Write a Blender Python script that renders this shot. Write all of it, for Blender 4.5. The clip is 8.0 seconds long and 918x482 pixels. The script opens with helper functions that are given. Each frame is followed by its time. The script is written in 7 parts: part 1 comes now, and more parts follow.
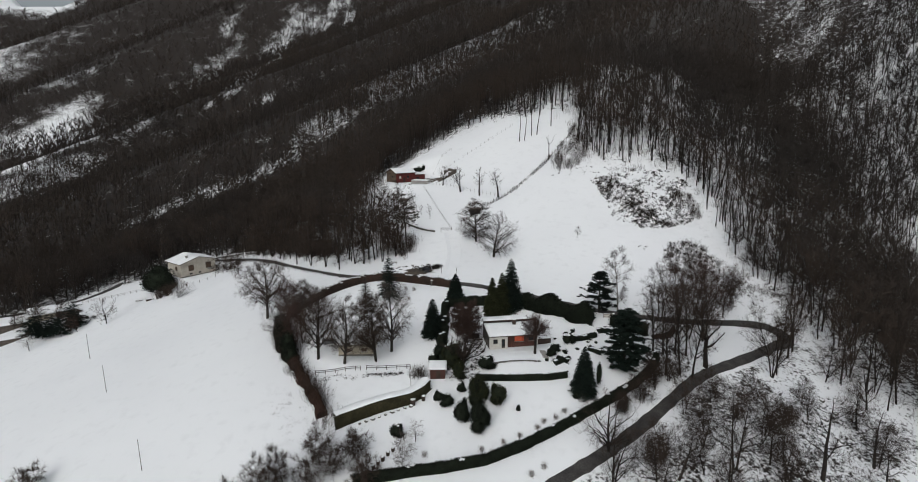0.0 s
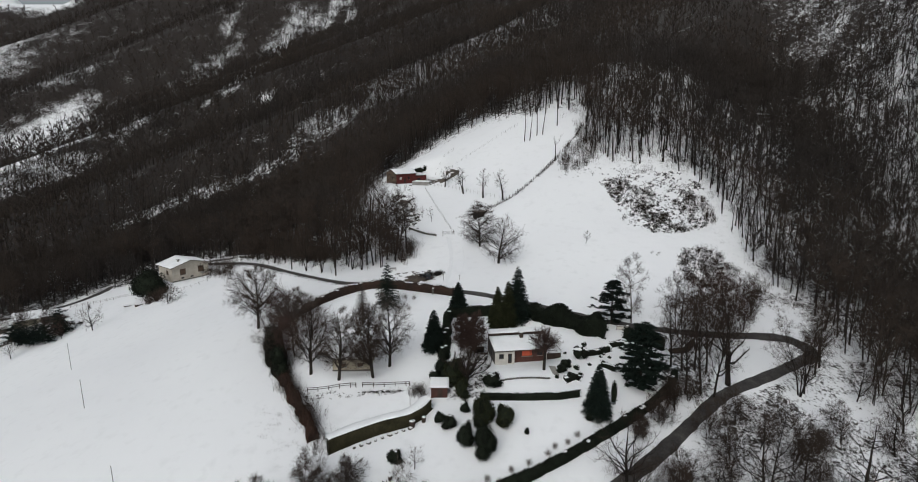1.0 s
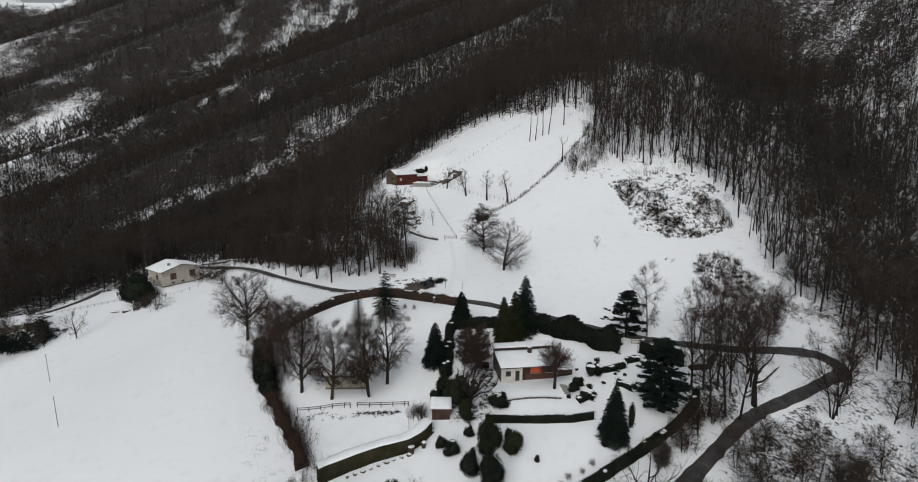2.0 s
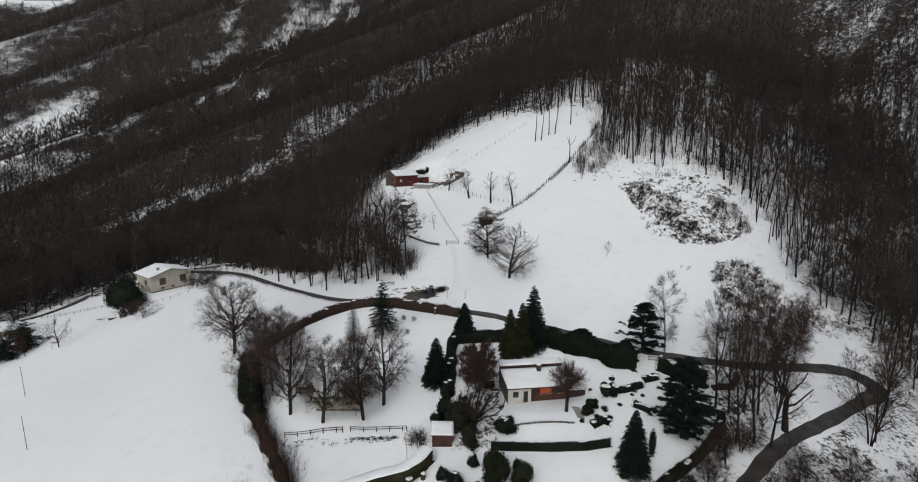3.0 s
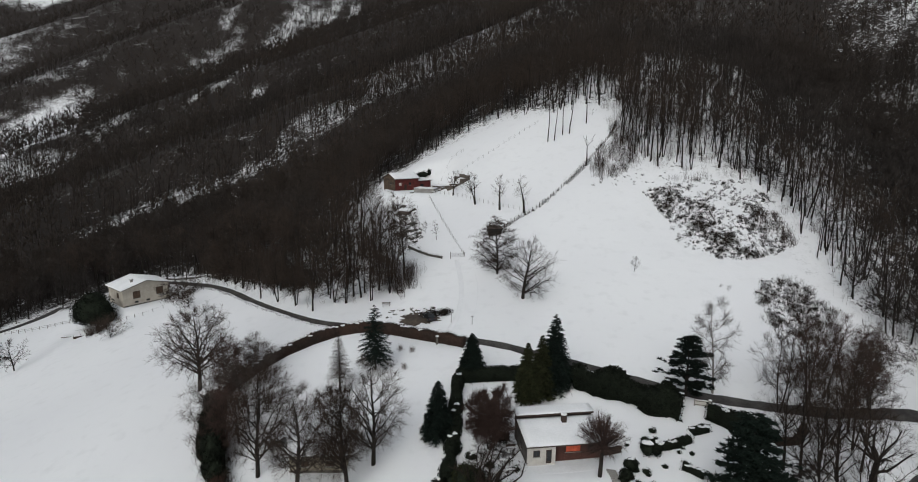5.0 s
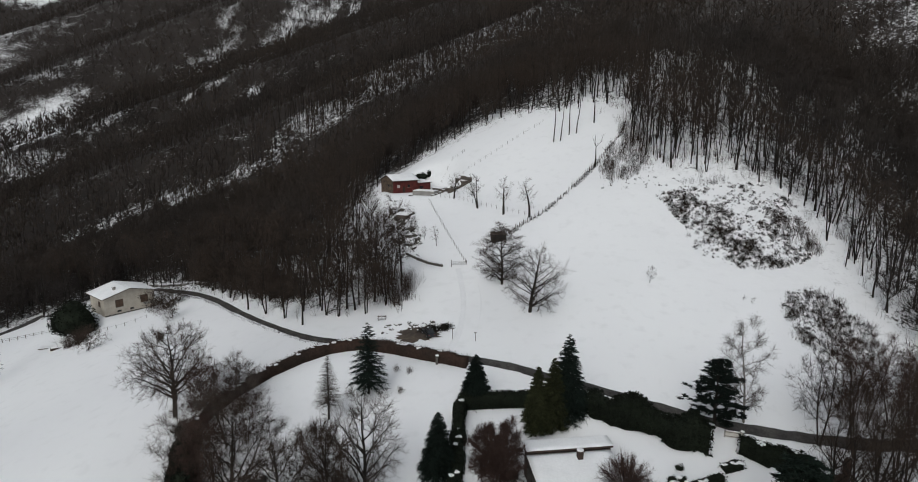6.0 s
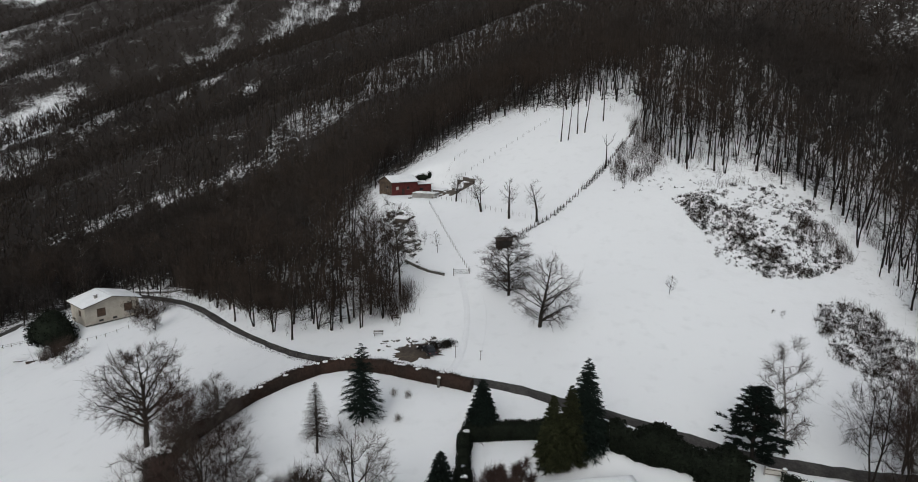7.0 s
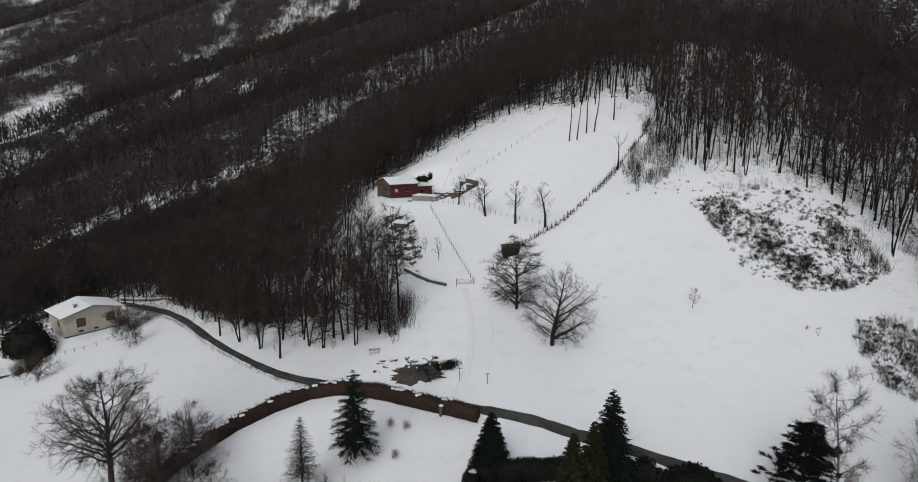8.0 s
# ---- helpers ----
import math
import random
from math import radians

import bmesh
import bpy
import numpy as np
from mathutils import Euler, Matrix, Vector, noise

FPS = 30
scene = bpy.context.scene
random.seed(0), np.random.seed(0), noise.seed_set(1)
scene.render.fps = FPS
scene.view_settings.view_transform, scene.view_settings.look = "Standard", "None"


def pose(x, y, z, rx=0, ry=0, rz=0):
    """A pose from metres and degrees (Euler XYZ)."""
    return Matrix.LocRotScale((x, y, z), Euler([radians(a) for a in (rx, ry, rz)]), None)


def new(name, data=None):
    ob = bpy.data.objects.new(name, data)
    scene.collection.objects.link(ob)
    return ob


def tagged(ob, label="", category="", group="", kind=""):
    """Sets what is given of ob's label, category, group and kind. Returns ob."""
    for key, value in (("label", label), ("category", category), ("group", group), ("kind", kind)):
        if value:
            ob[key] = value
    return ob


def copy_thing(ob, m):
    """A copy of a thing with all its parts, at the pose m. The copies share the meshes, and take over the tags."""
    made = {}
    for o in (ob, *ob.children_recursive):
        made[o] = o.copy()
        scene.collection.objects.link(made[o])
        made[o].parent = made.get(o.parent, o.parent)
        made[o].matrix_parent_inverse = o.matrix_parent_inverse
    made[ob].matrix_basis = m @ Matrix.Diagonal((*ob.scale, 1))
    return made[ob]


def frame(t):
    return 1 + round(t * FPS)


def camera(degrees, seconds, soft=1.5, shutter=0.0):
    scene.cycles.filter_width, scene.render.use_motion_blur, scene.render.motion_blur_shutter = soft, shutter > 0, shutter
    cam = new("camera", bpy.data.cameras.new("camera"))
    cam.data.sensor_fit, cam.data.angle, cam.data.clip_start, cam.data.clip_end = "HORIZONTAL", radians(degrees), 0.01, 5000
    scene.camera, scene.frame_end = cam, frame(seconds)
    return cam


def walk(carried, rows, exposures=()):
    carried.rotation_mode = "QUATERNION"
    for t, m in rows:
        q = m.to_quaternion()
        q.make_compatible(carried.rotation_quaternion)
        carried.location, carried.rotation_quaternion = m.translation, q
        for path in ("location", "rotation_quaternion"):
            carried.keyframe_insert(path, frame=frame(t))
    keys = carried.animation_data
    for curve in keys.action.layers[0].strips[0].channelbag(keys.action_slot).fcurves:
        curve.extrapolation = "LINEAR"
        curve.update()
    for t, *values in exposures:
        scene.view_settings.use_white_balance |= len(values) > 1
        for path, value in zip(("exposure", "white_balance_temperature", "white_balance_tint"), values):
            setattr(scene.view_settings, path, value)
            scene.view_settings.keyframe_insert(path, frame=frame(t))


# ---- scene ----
cam = camera(75.9, 8.0, soft=1.0)
METRES, EYE, TILT, LEAN, TURN = 88.0, 50.0, -11.5, 0.0, 0.0
ROWS = [
    (0.0, 0.0, 0.0, 0.0, -0.0, 0.0, 0.0),
    (0.5, -0.0035, 0.0586, 0.0091, 0.07, -0.01, -0.11),
    (1.0, -0.0067, 0.117, 0.0182, 0.11, 0.01, -0.22),
    (1.5, -0.0103, 0.1764, 0.0266, 0.16, 0.03, -0.31),
    (3.0, -0.0186, 0.3551, 0.054, 0.34, 0.06, -0.57),
    (3.5, -0.0218, 0.4164, 0.0633, 0.39, 0.08, -0.64),
    (4.0, -0.0243, 0.4784, 0.0726, 0.41, 0.13, -0.69),
    (4.5, -0.0279, 0.5415, 0.0822, 0.52, 0.13, -0.75),
    (6.0, -0.0373, 0.7334, 0.1149, 0.57, 0.14, -0.87),
    (6.5, -0.0414, 0.7969, 0.1251, 0.61, 0.13, -0.88),
    (7.0, -0.0466, 0.8601, 0.1348, 0.59, 0.13, -0.91),
    (7.5, -0.0516, 0.9232, 0.1454, 0.57, 0.13, -0.93),
    (8.0, -0.0565, 0.9859, 0.1563, 0.61, 0.1, -0.95),
]
walk(cam, [(t, pose(0, 0, EYE, TILT, LEAN, TURN) @ pose(METRES * x, METRES * y, METRES * z, 90 + pitch, roll, yaw)) for t, x, y, z, yaw, pitch, roll in ROWS],
     exposures=[(0.0, -0.04, 6260, 6), (4.0, -0.1, 6260, 6), (8.0, -0.18, 6230, 6)])

# ---- light ----
SUN_ELEVATION, SUN_ROTATION = 38.0, 200.0
world = bpy.data.worlds.new("overcast_sky")
scene.world = world
world.use_nodes = True
wn, wl = world.node_tree.nodes, world.node_tree.links
sky = wn.new("ShaderNodeTexSky")
sky.sky_type, sky.sun_disc = "NISHITA", False
sky.sun_elevation, sky.sun_rotation = radians(SUN_ELEVATION), radians(SUN_ROTATION)
sky.air_density, sky.dust_density, sky.ozone_density = 1.0, 6.0, 1.0
pale = wn.new("ShaderNodeHueSaturation")
pale.inputs["Saturation"].default_value = 0.34
wl.new(sky.outputs[0], pale.inputs["Color"])
wl.new(pale.outputs[0], wn["Background"].inputs["Color"])
wn["Background"].inputs["Strength"].default_value = 0.11
sun_lamp = bpy.data.lights.new("sun", "SUN")
sun_lamp.energy, sun_lamp.angle, sun_lamp.color = 0.6, radians(25), (1.0, 0.97, 0.93)
sun = new("sun", sun_lamp)
sun.matrix_world = pose(0, 0, 300, 90 - SUN_ELEVATION, 0, 180 - SUN_ROTATION + 180)


# ---- materials ----
def material(name, base, rough=0.8, spread=0.25, grain=8.0, coarse=0.6, bump=0.15, metal=0.0, second=None, by_object=0.0, by_island=0.0, spec=0.3):
    """A surface with grain at two sizes: its colour wanders from base towards second, the bump follows the fine grain."""
    m = bpy.data.materials.new(name)
    m.use_nodes = True
    n, l = m.node_tree.nodes, m.node_tree.links
    b = n["Principled BSDF"]
    b.inputs["Roughness"].default_value, b.inputs["Metallic"].default_value = rough, metal
    b.inputs["Specular IOR Level"].default_value = spec
    co = n.new("ShaderNodeTexCoord")
    fine, big = n.new("ShaderNodeTexNoise"), n.new("ShaderNodeTexNoise")
    fine.inputs["Scale"].default_value, fine.inputs["Detail"].default_value = grain, 5
    big.inputs["Scale"].default_value, big.inputs["Detail"].default_value = coarse, 4
    for t in (fine, big):
        l.new(co.outputs["Object"], t.inputs["Vector"])
    second = second or tuple(c * (1 - 1.6 * spread) for c in base)
    mix1, mix2 = n.new("ShaderNodeMix"), n.new("ShaderNodeMix")
    for x in (mix1, mix2):
        x.data_type = "RGBA"
    mix1.inputs[6].default_value, mix1.inputs[7].default_value = (*base, 1), (*second, 1)
    r1 = n.new("ShaderNodeMapRange")
    r1.inputs[1].default_value, r1.inputs[2].default_value = 0.35, 0.7
    l.new(big.outputs["Fac"], r1.inputs[0])
    l.new(r1.outputs[0], mix1.inputs[0])
    mix2.blend_type = "MULTIPLY"
    mix2.inputs[0].default_value = 1.0
    ramp = n.new("ShaderNodeMapRange")
    ramp.inputs[1].default_value, ramp.inputs[2].default_value = 0.3, 0.7
    ramp.inputs[3].default_value, ramp.inputs[4].default_value = 1 - spread, 1 + 0.4 * spread
    l.new(fine.outputs["Fac"], ramp.inputs[0])
    l.new(mix1.outputs[2], mix2.inputs[6])
    out = ramp.outputs[0]
    for amount, node, socket in ((by_object, "ShaderNodeObjectInfo", "Random"), (by_island, "ShaderNodeNewGeometry", "Random Per Island")):
        if amount:
            src = n.new(node)
            rr = n.new("ShaderNodeMapRange")
            rr.inputs[3].default_value, rr.inputs[4].default_value = 1 - amount, 1 + amount
            l.new(src.outputs[socket], rr.inputs[0])
            mul = n.new("ShaderNodeMath")
            mul.operation = "MULTIPLY"
            l.new(out, mul.inputs[0])
            l.new(rr.outputs[0], mul.inputs[1])
            out = mul.outputs[0]
    l.new(out, mix2.inputs[7])
    l.new(mix2.outputs[2], b.inputs["Base Color"])
    if bump:
        bp = n.new("ShaderNodeBump")
        bp.inputs["Strength"].default_value, bp.inputs["Distance"].default_value = bump, 0.05
        l.new(fine.outputs["Fac"], bp.inputs["Height"])
        l.new(bp.outputs[0], b.inputs["Normal"])
    return m


BARK = material("bark", (0.047, 0.040, 0.035), 0.95, 0.35, 6, 0.8, 0.4, by_object=0.25, spec=0.08)
DARK_BARK = material("dark_wet_bark", (0.034, 0.029, 0.026), 0.95, 0.35, 6, 0.8, 0.4, by_object=0.25, spec=0.08)
BIRCH = material("birch_bark", (0.32, 0.30, 0.28), 0.9, 0.5, 9, 1.5, 0.3)
TWIG = material("twigs", (0.056, 0.042, 0.034), 0.95, 0.25, 3, 0.3, 0, by_object=0.2, by_island=0.3, spec=0.08)
PALE_TWIG = material("pale_twigs", (0.085, 0.070, 0.062), 0.95, 0.25, 3, 0.3, 0, by_object=0.15, by_island=0.3, spec=0.08)
RED_TWIG = material("reddish_twigs", (0.072, 0.047, 0.040), 0.95, 0.25, 3, 0.3, 0, by_object=0.2, by_island=0.3, spec=0.08)
FOREST_TWIG = material("forest_twigs", (0.053, 0.042, 0.035), 0.95, 0.3, 0.4, 0.012, 0, by_island=0.3, second=(0.039, 0.034, 0.032), spec=0.08)
NEEDLE = material("spruce_needles", (0.013, 0.020, 0.016), 0.9, 0.3, 2, 0.5, 0, by_object=0.25, by_island=0.4, spec=0.08)
WALL_IVY = material("clipped_olive_hedge", (0.046, 0.042, 0.024), 0.9, 0.3, 2, 0.5, 0, by_island=0.45, spec=0.08)
DRY_STEM = material("dry_pale_stems", (0.19, 0.16, 0.14), 0.95, 0.3, 2, 0.5, 0, by_island=0.4)
THUJA = material("thuja_foliage", (0.031, 0.034, 0.016), 0.9, 0.3, 2, 0.5, 0, by_object=0.2, by_island=0.4, spec=0.08)
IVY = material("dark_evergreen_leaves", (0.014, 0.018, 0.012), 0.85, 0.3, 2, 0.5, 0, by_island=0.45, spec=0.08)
BEECH = material("dry_beech_leaves", (0.047, 0.030, 0.024), 0.95, 0.3, 2, 0.25, 0, by_island=0.4, second=(0.034, 0.026, 0.022), spec=0.08)
RUST_LEAF = material("rusty_beech_leaves", (0.078, 0.042, 0.031), 0.95, 0.3, 2, 0.25, 0, by_island=0.4, second=(0.045, 0.03, 0.025), spec=0.08)
BRAMBLE = material("bramble_leaves", (0.030, 0.026, 0.021), 0.9, 0.3, 2, 0.5, 0, by_island=0.5, spec=0.08)
SHRUB = material("shrub_stems", (0.058, 0.043, 0.035), 0.95, 0.3, 2, 0.5, 0, by_island=0.4, spec=0.08)
ASPHALT = material("wet_asphalt", (0.034, 0.032, 0.032), 0.8, 0.4, 3, 0.35, 0.15, second=(0.075, 0.07, 0.067), spec=0.2)
EARTH = material("trodden_earth", (0.085, 0.067, 0.052), 0.95, 0.4, 1.6, 0.35, 0.5, second=(0.05, 0.04, 0.033))
CAP_SNOW = material("settled_snow", (0.80, 0.81, 0.83), 0.7, 0.05, 3, 0.4, 0.25, second=(0.74, 0.75, 0.77))
PLASTER = material("cream_plaster", (0.47, 0.43, 0.37), 0.9, 0.14, 5, 0.5, 0.1, second=(0.36, 0.33, 0.285))
WHITE_WALL = material("whitewash", (0.56, 0.54, 0.50), 0.9, 0.14, 5, 0.6, 0.1, second=(0.43, 0.41, 0.38))
OLD_PLASTER = material("weathered_ochre_plaster", (0.42, 0.38, 0.30), 0.9, 0.15, 5, 0.5, 0.1, second=(0.26, 0.23, 0.18))
RUST_WOOD = material("rust_brown_boards", (0.085, 0.037, 0.029), 0.8, 0.25, 5, 0.7, 0.2)
RED_WOOD = material("red_painted_boards", (0.115, 0.024, 0.021), 0.8, 0.25, 5, 0.7, 0.2)
BROWN_WOOD = material("brown_boards", (0.17, 0.085, 0.05), 0.85, 0.3, 6, 0.8, 0.25)
GREY_WOOD = material("weathered_wood", (0.13, 0.11, 0.095), 0.9, 0.3, 8, 1.0, 0.3)
DARK_WOOD = material("dark_stained_wood", (0.055, 0.038, 0.03), 0.85, 0.3, 6, 0.8, 0.2)
CHAR_WOOD = material("tarred_boards", (0.024, 0.022, 0.021), 0.9, 0.3, 6, 0.8, 0.2)
CONCRETE = material("grey_concrete", (0.30, 0.29, 0.275), 0.9, 0.2, 6, 0.5, 0.2)
STONE = material("fieldstone", (0.105, 0.098, 0.088), 0.95, 0.35, 5, 1.2, 0.5, by_island=0.3, by_object=0.3)
BRICKWORK = material("brown_rubble_wall", (0.13, 0.095, 0.07), 0.95, 0.4, 4, 0.9, 0.5)
TILE = material("dark_roof_edge", (0.09, 0.07, 0.06), 0.9, 0.3, 6, 0.8, 0.2)
METAL = material("galvanised_steel", (0.35, 0.35, 0.36), 0.5, 0.2, 8, 1, 0.05, metal=0.8)
CAR_PAINT = material("dark_car_paint", (0.02, 0.022, 0.026), 0.25, 0.1, 8, 1, 0, spec=0.5)
SILVER_PAINT = material("grey_car_paint", (0.20, 0.21, 0.22), 0.3, 0.1, 8, 1, 0, metal=0.5)
RUBBER = material("rubber", (0.02, 0.02, 0.02), 0.9, 0.2, 8, 1, 0.1)
GLASS = material("dark_window_glass", (0.02, 0.023, 0.026), 0.12, 0.1, 2, 0.5, 0, spec=0.6)
ORANGE = material("orange_red_curtain", (0.62, 0.12, 0.06), 0.8, 0.2, 6, 1.2, 0.1)
CURTAIN = material("brown_shutters", (0.10, 0.065, 0.045), 0.85, 0.2, 6, 1.2, 0.1)


def snow_ground():
    """Snow cover; in the woods (attribute woods) litter, brush and rock break through it, and tree shade is painted in
    with them.
    """
    m = bpy.data.materials.new("snow_cover")
    m.use_nodes = True
    n, l = m.node_tree.nodes, m.node_tree.links
    b = n["Principled BSDF"]
    b.inputs["Roughness"].default_value = 0.75
    b.inputs["Specular IOR Level"].default_value = 0.2
    co, at = n.new("ShaderNodeTexCoord"), n.new("ShaderNodeAttribute")
    at.attribute_name = "woods"

    def tex(scale, detail=5):
        t = n.new("ShaderNodeTexNoise")
        t.inputs["Scale"].default_value, t.inputs["Detail"].default_value = scale, detail
        l.new(co.outputs["Object"], t.inputs["Vector"])
        return t.outputs["Fac"]

    def op(kind, a, c):
        x = n.new("ShaderNodeMath")
        x.operation = kind
        for i, v in enumerate((a, c)):
            if isinstance(v, (int, float)):
                x.inputs[i].default_value = v
            else:
                l.new(v, x.inputs[i])
        return x.outputs[0]

    def mixc(f, a, c):
        x = n.new("ShaderNodeMix")
        x.data_type = "RGBA"
        l.new(f, x.inputs[0])
        for i, v in ((6, a), (7, c)):
            if isinstance(v, tuple):
                x.inputs[i].default_value = (*v, 1)
            else:
                l.new(v, x.inputs[i])
        return x.outputs[2]

    def ramp(v, lo, hi):
        r = n.new("ShaderNodeMapRange")
        r.inputs[1].default_value, r.inputs[2].default_value = lo, hi
        l.new(v, r.inputs[0])
        return r.outputs[0]

    soft = mixc(ramp(tex(0.02), 0.35, 0.7), (0.80, 0.81, 0.83), (0.75, 0.76, 0.785))
    soft = mixc(ramp(tex(0.35), 0.55, 0.8), soft, (0.72, 0.73, 0.75))
    # dark cover: leaf litter plus the shade under trees, put into the colour
    litter = mixc(ramp(tex(0.9), 0.3, 0.7), (0.032, 0.0245, 0.021), (0.019, 0.0165, 0.015))
    cover = op("MULTIPLY", at.outputs["Fac"], 1.0)
    patch = op("ADD", op("ADD", op("MULTIPLY", tex(0.4, 6), 0.3), op("MULTIPLY", tex(1.5, 6), 0.55)), op("MULTIPLY", tex(0.05, 4), 0.35))
    mask = ramp(op("ADD", patch, op("MULTIPLY", cover, 0.20)), 0.665, 0.765)
    mask = op("MULTIPLY", mask, ramp(cover, 0.05, 0.3))
    l.new(mixc(mask, soft, litter), b.inputs["Base Color"])
    bp = n.new("ShaderNodeBump")
    bp.inputs["Strength"].default_value, bp.inputs["Distance"].default_value = 0.22, 0.3
    l.new(op("ADD", tex(0.25), op("MULTIPLY", tex(1.8), 0.3)), bp.inputs["Height"])
    l.new(bp.outputs[0], b.inputs["Normal"])
    return m


SNOW = snow_ground()

# ---- the lie of the land ----
# heights of the control lattice, every 50 m from x -250 and y 50
LATTICE = np.array([
    [-76, -64, -52, -41, -33, -31, -32, -35, -38, -37, -30],
    [-69, -56, -43, -29, -18, -16, -18, -23, -28, -24, -11],
    [-62, -50, -36, -19, -3, -1, -2, -12, -19, -9, 13],
    [-55, -45, -32, -17, -1, 5, 8, 4, -3, 13, 47],
    [-46, -39, -28, -13, 7, 17, 30, 34, 21, 38, 85],
    [-34, -30, -24, -11, 16, 37, 55, 58, 43, 58, 106],
    [-21, -16, -12, -3, 24, 52, 74, 80, 72, 87, 124],
    [-6, 3, 9, 16, 40, 66, 86, 98, 103, 118, 142],
    [7, 18, 24, 28, 53, 78, 97, 112, 125, 140, 158]], float)


def smooth(a, b, v):
    t = np.clip((v - a) / (b - a), 0, 1)
    return t * t * (3 - 2 * t)


def hollow(x, y):
    """The valley head with the gardens and the meadow: a B-spline over the lattice."""
    fx, fy = np.clip((x + 250) / 50, -1, 11), np.clip((y - 50) / 50, -1, 9)
    i, j = np.floor(fx).astype(int), np.floor(fy).astype(int)
    z = 0
    for a, wa in enumerate(basis(fx - i)):
        for b, wb in enumerate(basis(fy - j)):
            z = z + wa * wb * LATTICE[np.clip(j - 1 + b, 0, 8), np.clip(i - 1 + a, 0, 10)]
    return z


def basis(t):
    return (1 - t) ** 3 / 6, (3 * t ** 3 - 6 * t ** 2 + 4) / 6, (-3 * t ** 3 + 3 * t ** 2 + 3 * t + 1) / 6, t ** 3 / 6


# spurs of the mountainside: where across the slope the crest runs, its height, its half width
RIDGES = [(445, 10, 34), (590, 34, 62), (880, 28, 70), (1170, 46, 80), (1420, 44, 80), (1720, 60, 110), (2150, 80, 150)]
# strips of thin wood over snow on the flanks of the spurs: half width, share, then the line
GLADES = [(6, 0.42, [(-204, 356), (-185, 382), (-157, 389), (-132, 399), (-110, 409)]), (22, 0.32, [(-104, 430), (-89, 442), (-66, 464), (-40, 490)]), (46, 0.42, [(-46, 500), (-18, 545), (22, 575), (62, 612)]),
          (5, 0.7, [(-231, 543), (-213, 567)]), (5, 0.7, [(-187, 537), (-172, 547)]), (11, 0.55, [(-298, 828), (-283, 862), (-265, 905)]), (22, 0.38, [(-440, 985), (-456, 1021), (-417, 1061)]),
          (15, 0.40, [(-409, 1068), (-376, 1120)]), (28, 0.55, [(-318, 1103), (-273, 1139), (-221, 1184)])]
GLADES += [(9, 0.6, [(-220, 1115), (-184, 1172)]), (9, 0.5, [(-440, 1185), (-409, 1128)]), (24, 0.36, [(-707, 950), (-656, 985), (-607, 1020)]), (17, 0.46, [(-352, 447), (-327, 463), (-304, 483)]), (10, 0.85, [(-345, 503), (-318, 517)]),
           (14, 0.40, [(-440, 750), (-400, 765)]), (9, 0.40, [(-290, 520), (-272, 542)]), (36, 0.2, [(-800, 1140), (-738, 1192)]), (36, 0.46, [(64, 306), (88, 284), (112, 292), (96, 322)]), (18, 0.40, [(88, 264), (103, 240), (106, 218)]), (26, 0.36, [(50, 340), (74, 352), (104, 338)])]


def across(x, y):
    """How far across the spurs a place lies."""
    return -0.64 * x + 0.77 * y + 14 * np.sin(x * 0.011 + y * 0.004) + 7 * np.sin(y * 0.023)


def mountain(x, y):
    """The mountainside: it falls to the south-west in spurs, and rises again far off."""
    z = 30 + 0.3 * x + 0.25 * (np.maximum(y, -100) - 250)
    z = np.where(z < -70, -70 + (z + 70) * 0.15, z)
    z = np.where(z > 260, 260 + (z - 260) * 0.75, z)
    u, d = across(x, y), np.hypot(x, y)
    for crest, rise, half, *_ in RIDGES:
        z = z + smooth(300, 480, d) * rise * np.exp(-((u - crest) / half) ** 2)
    z = z + 0.335 * np.maximum(0, d - 1000) * smooth(900, 1300, d) * smooth(-600, 0, y)
    # a saddle in the skyline to the north-west
    gap = np.exp(-((np.arctan2(x, np.maximum(y, 1)) + 0.580) / 0.055) ** 2)
    return np.where(z > 296, 296 + (z - 296) * (1 - 0.98 * gap), z)


def openness(x, y):
    """From 0, closed wood, to 1, thin wood over snow: in the glades and beyond the gully."""
    out = np.zeros(np.shape(x))
    for half, share, line in GLADES:
        for (x0, y0), (x1, y1) in zip(line, line[1:]):
            n = (x1 - x0) ** 2 + (y1 - y0) ** 2
            t = np.clip(((x - x0) * (x1 - x0) + (y - y0) * (y1 - y0)) / n, 0, 1)
            off = np.hypot(x - x0 - t * (x1 - x0), y - y0 - t * (y1 - y0)) / half
            off = off + 0.22 * np.sin(x * 0.09 + 1.3 * np.sin(y * 0.06)) * np.sin(y * 0.075)
            out = np.maximum(out, share * (1 - smooth(0.75, 1.15, off)))
    beyond = (0.44 - 0.16 * smooth(280, 350, y)) * smooth(150, 164, x - 0.19 * (y - 230)) * smooth(-520, -420, -y)
    return np.maximum(out, beyond)


# level ground made for the buildings: x, y, inner and outer reach, height
PADS = [(-120.6, 258.4, 10, 14.5, -17.2), (12.5, 143, 8, 15, -5.7), (-25, 140, 6, 11, -7.0), (-22, 287, 12, 19, 20.9)]


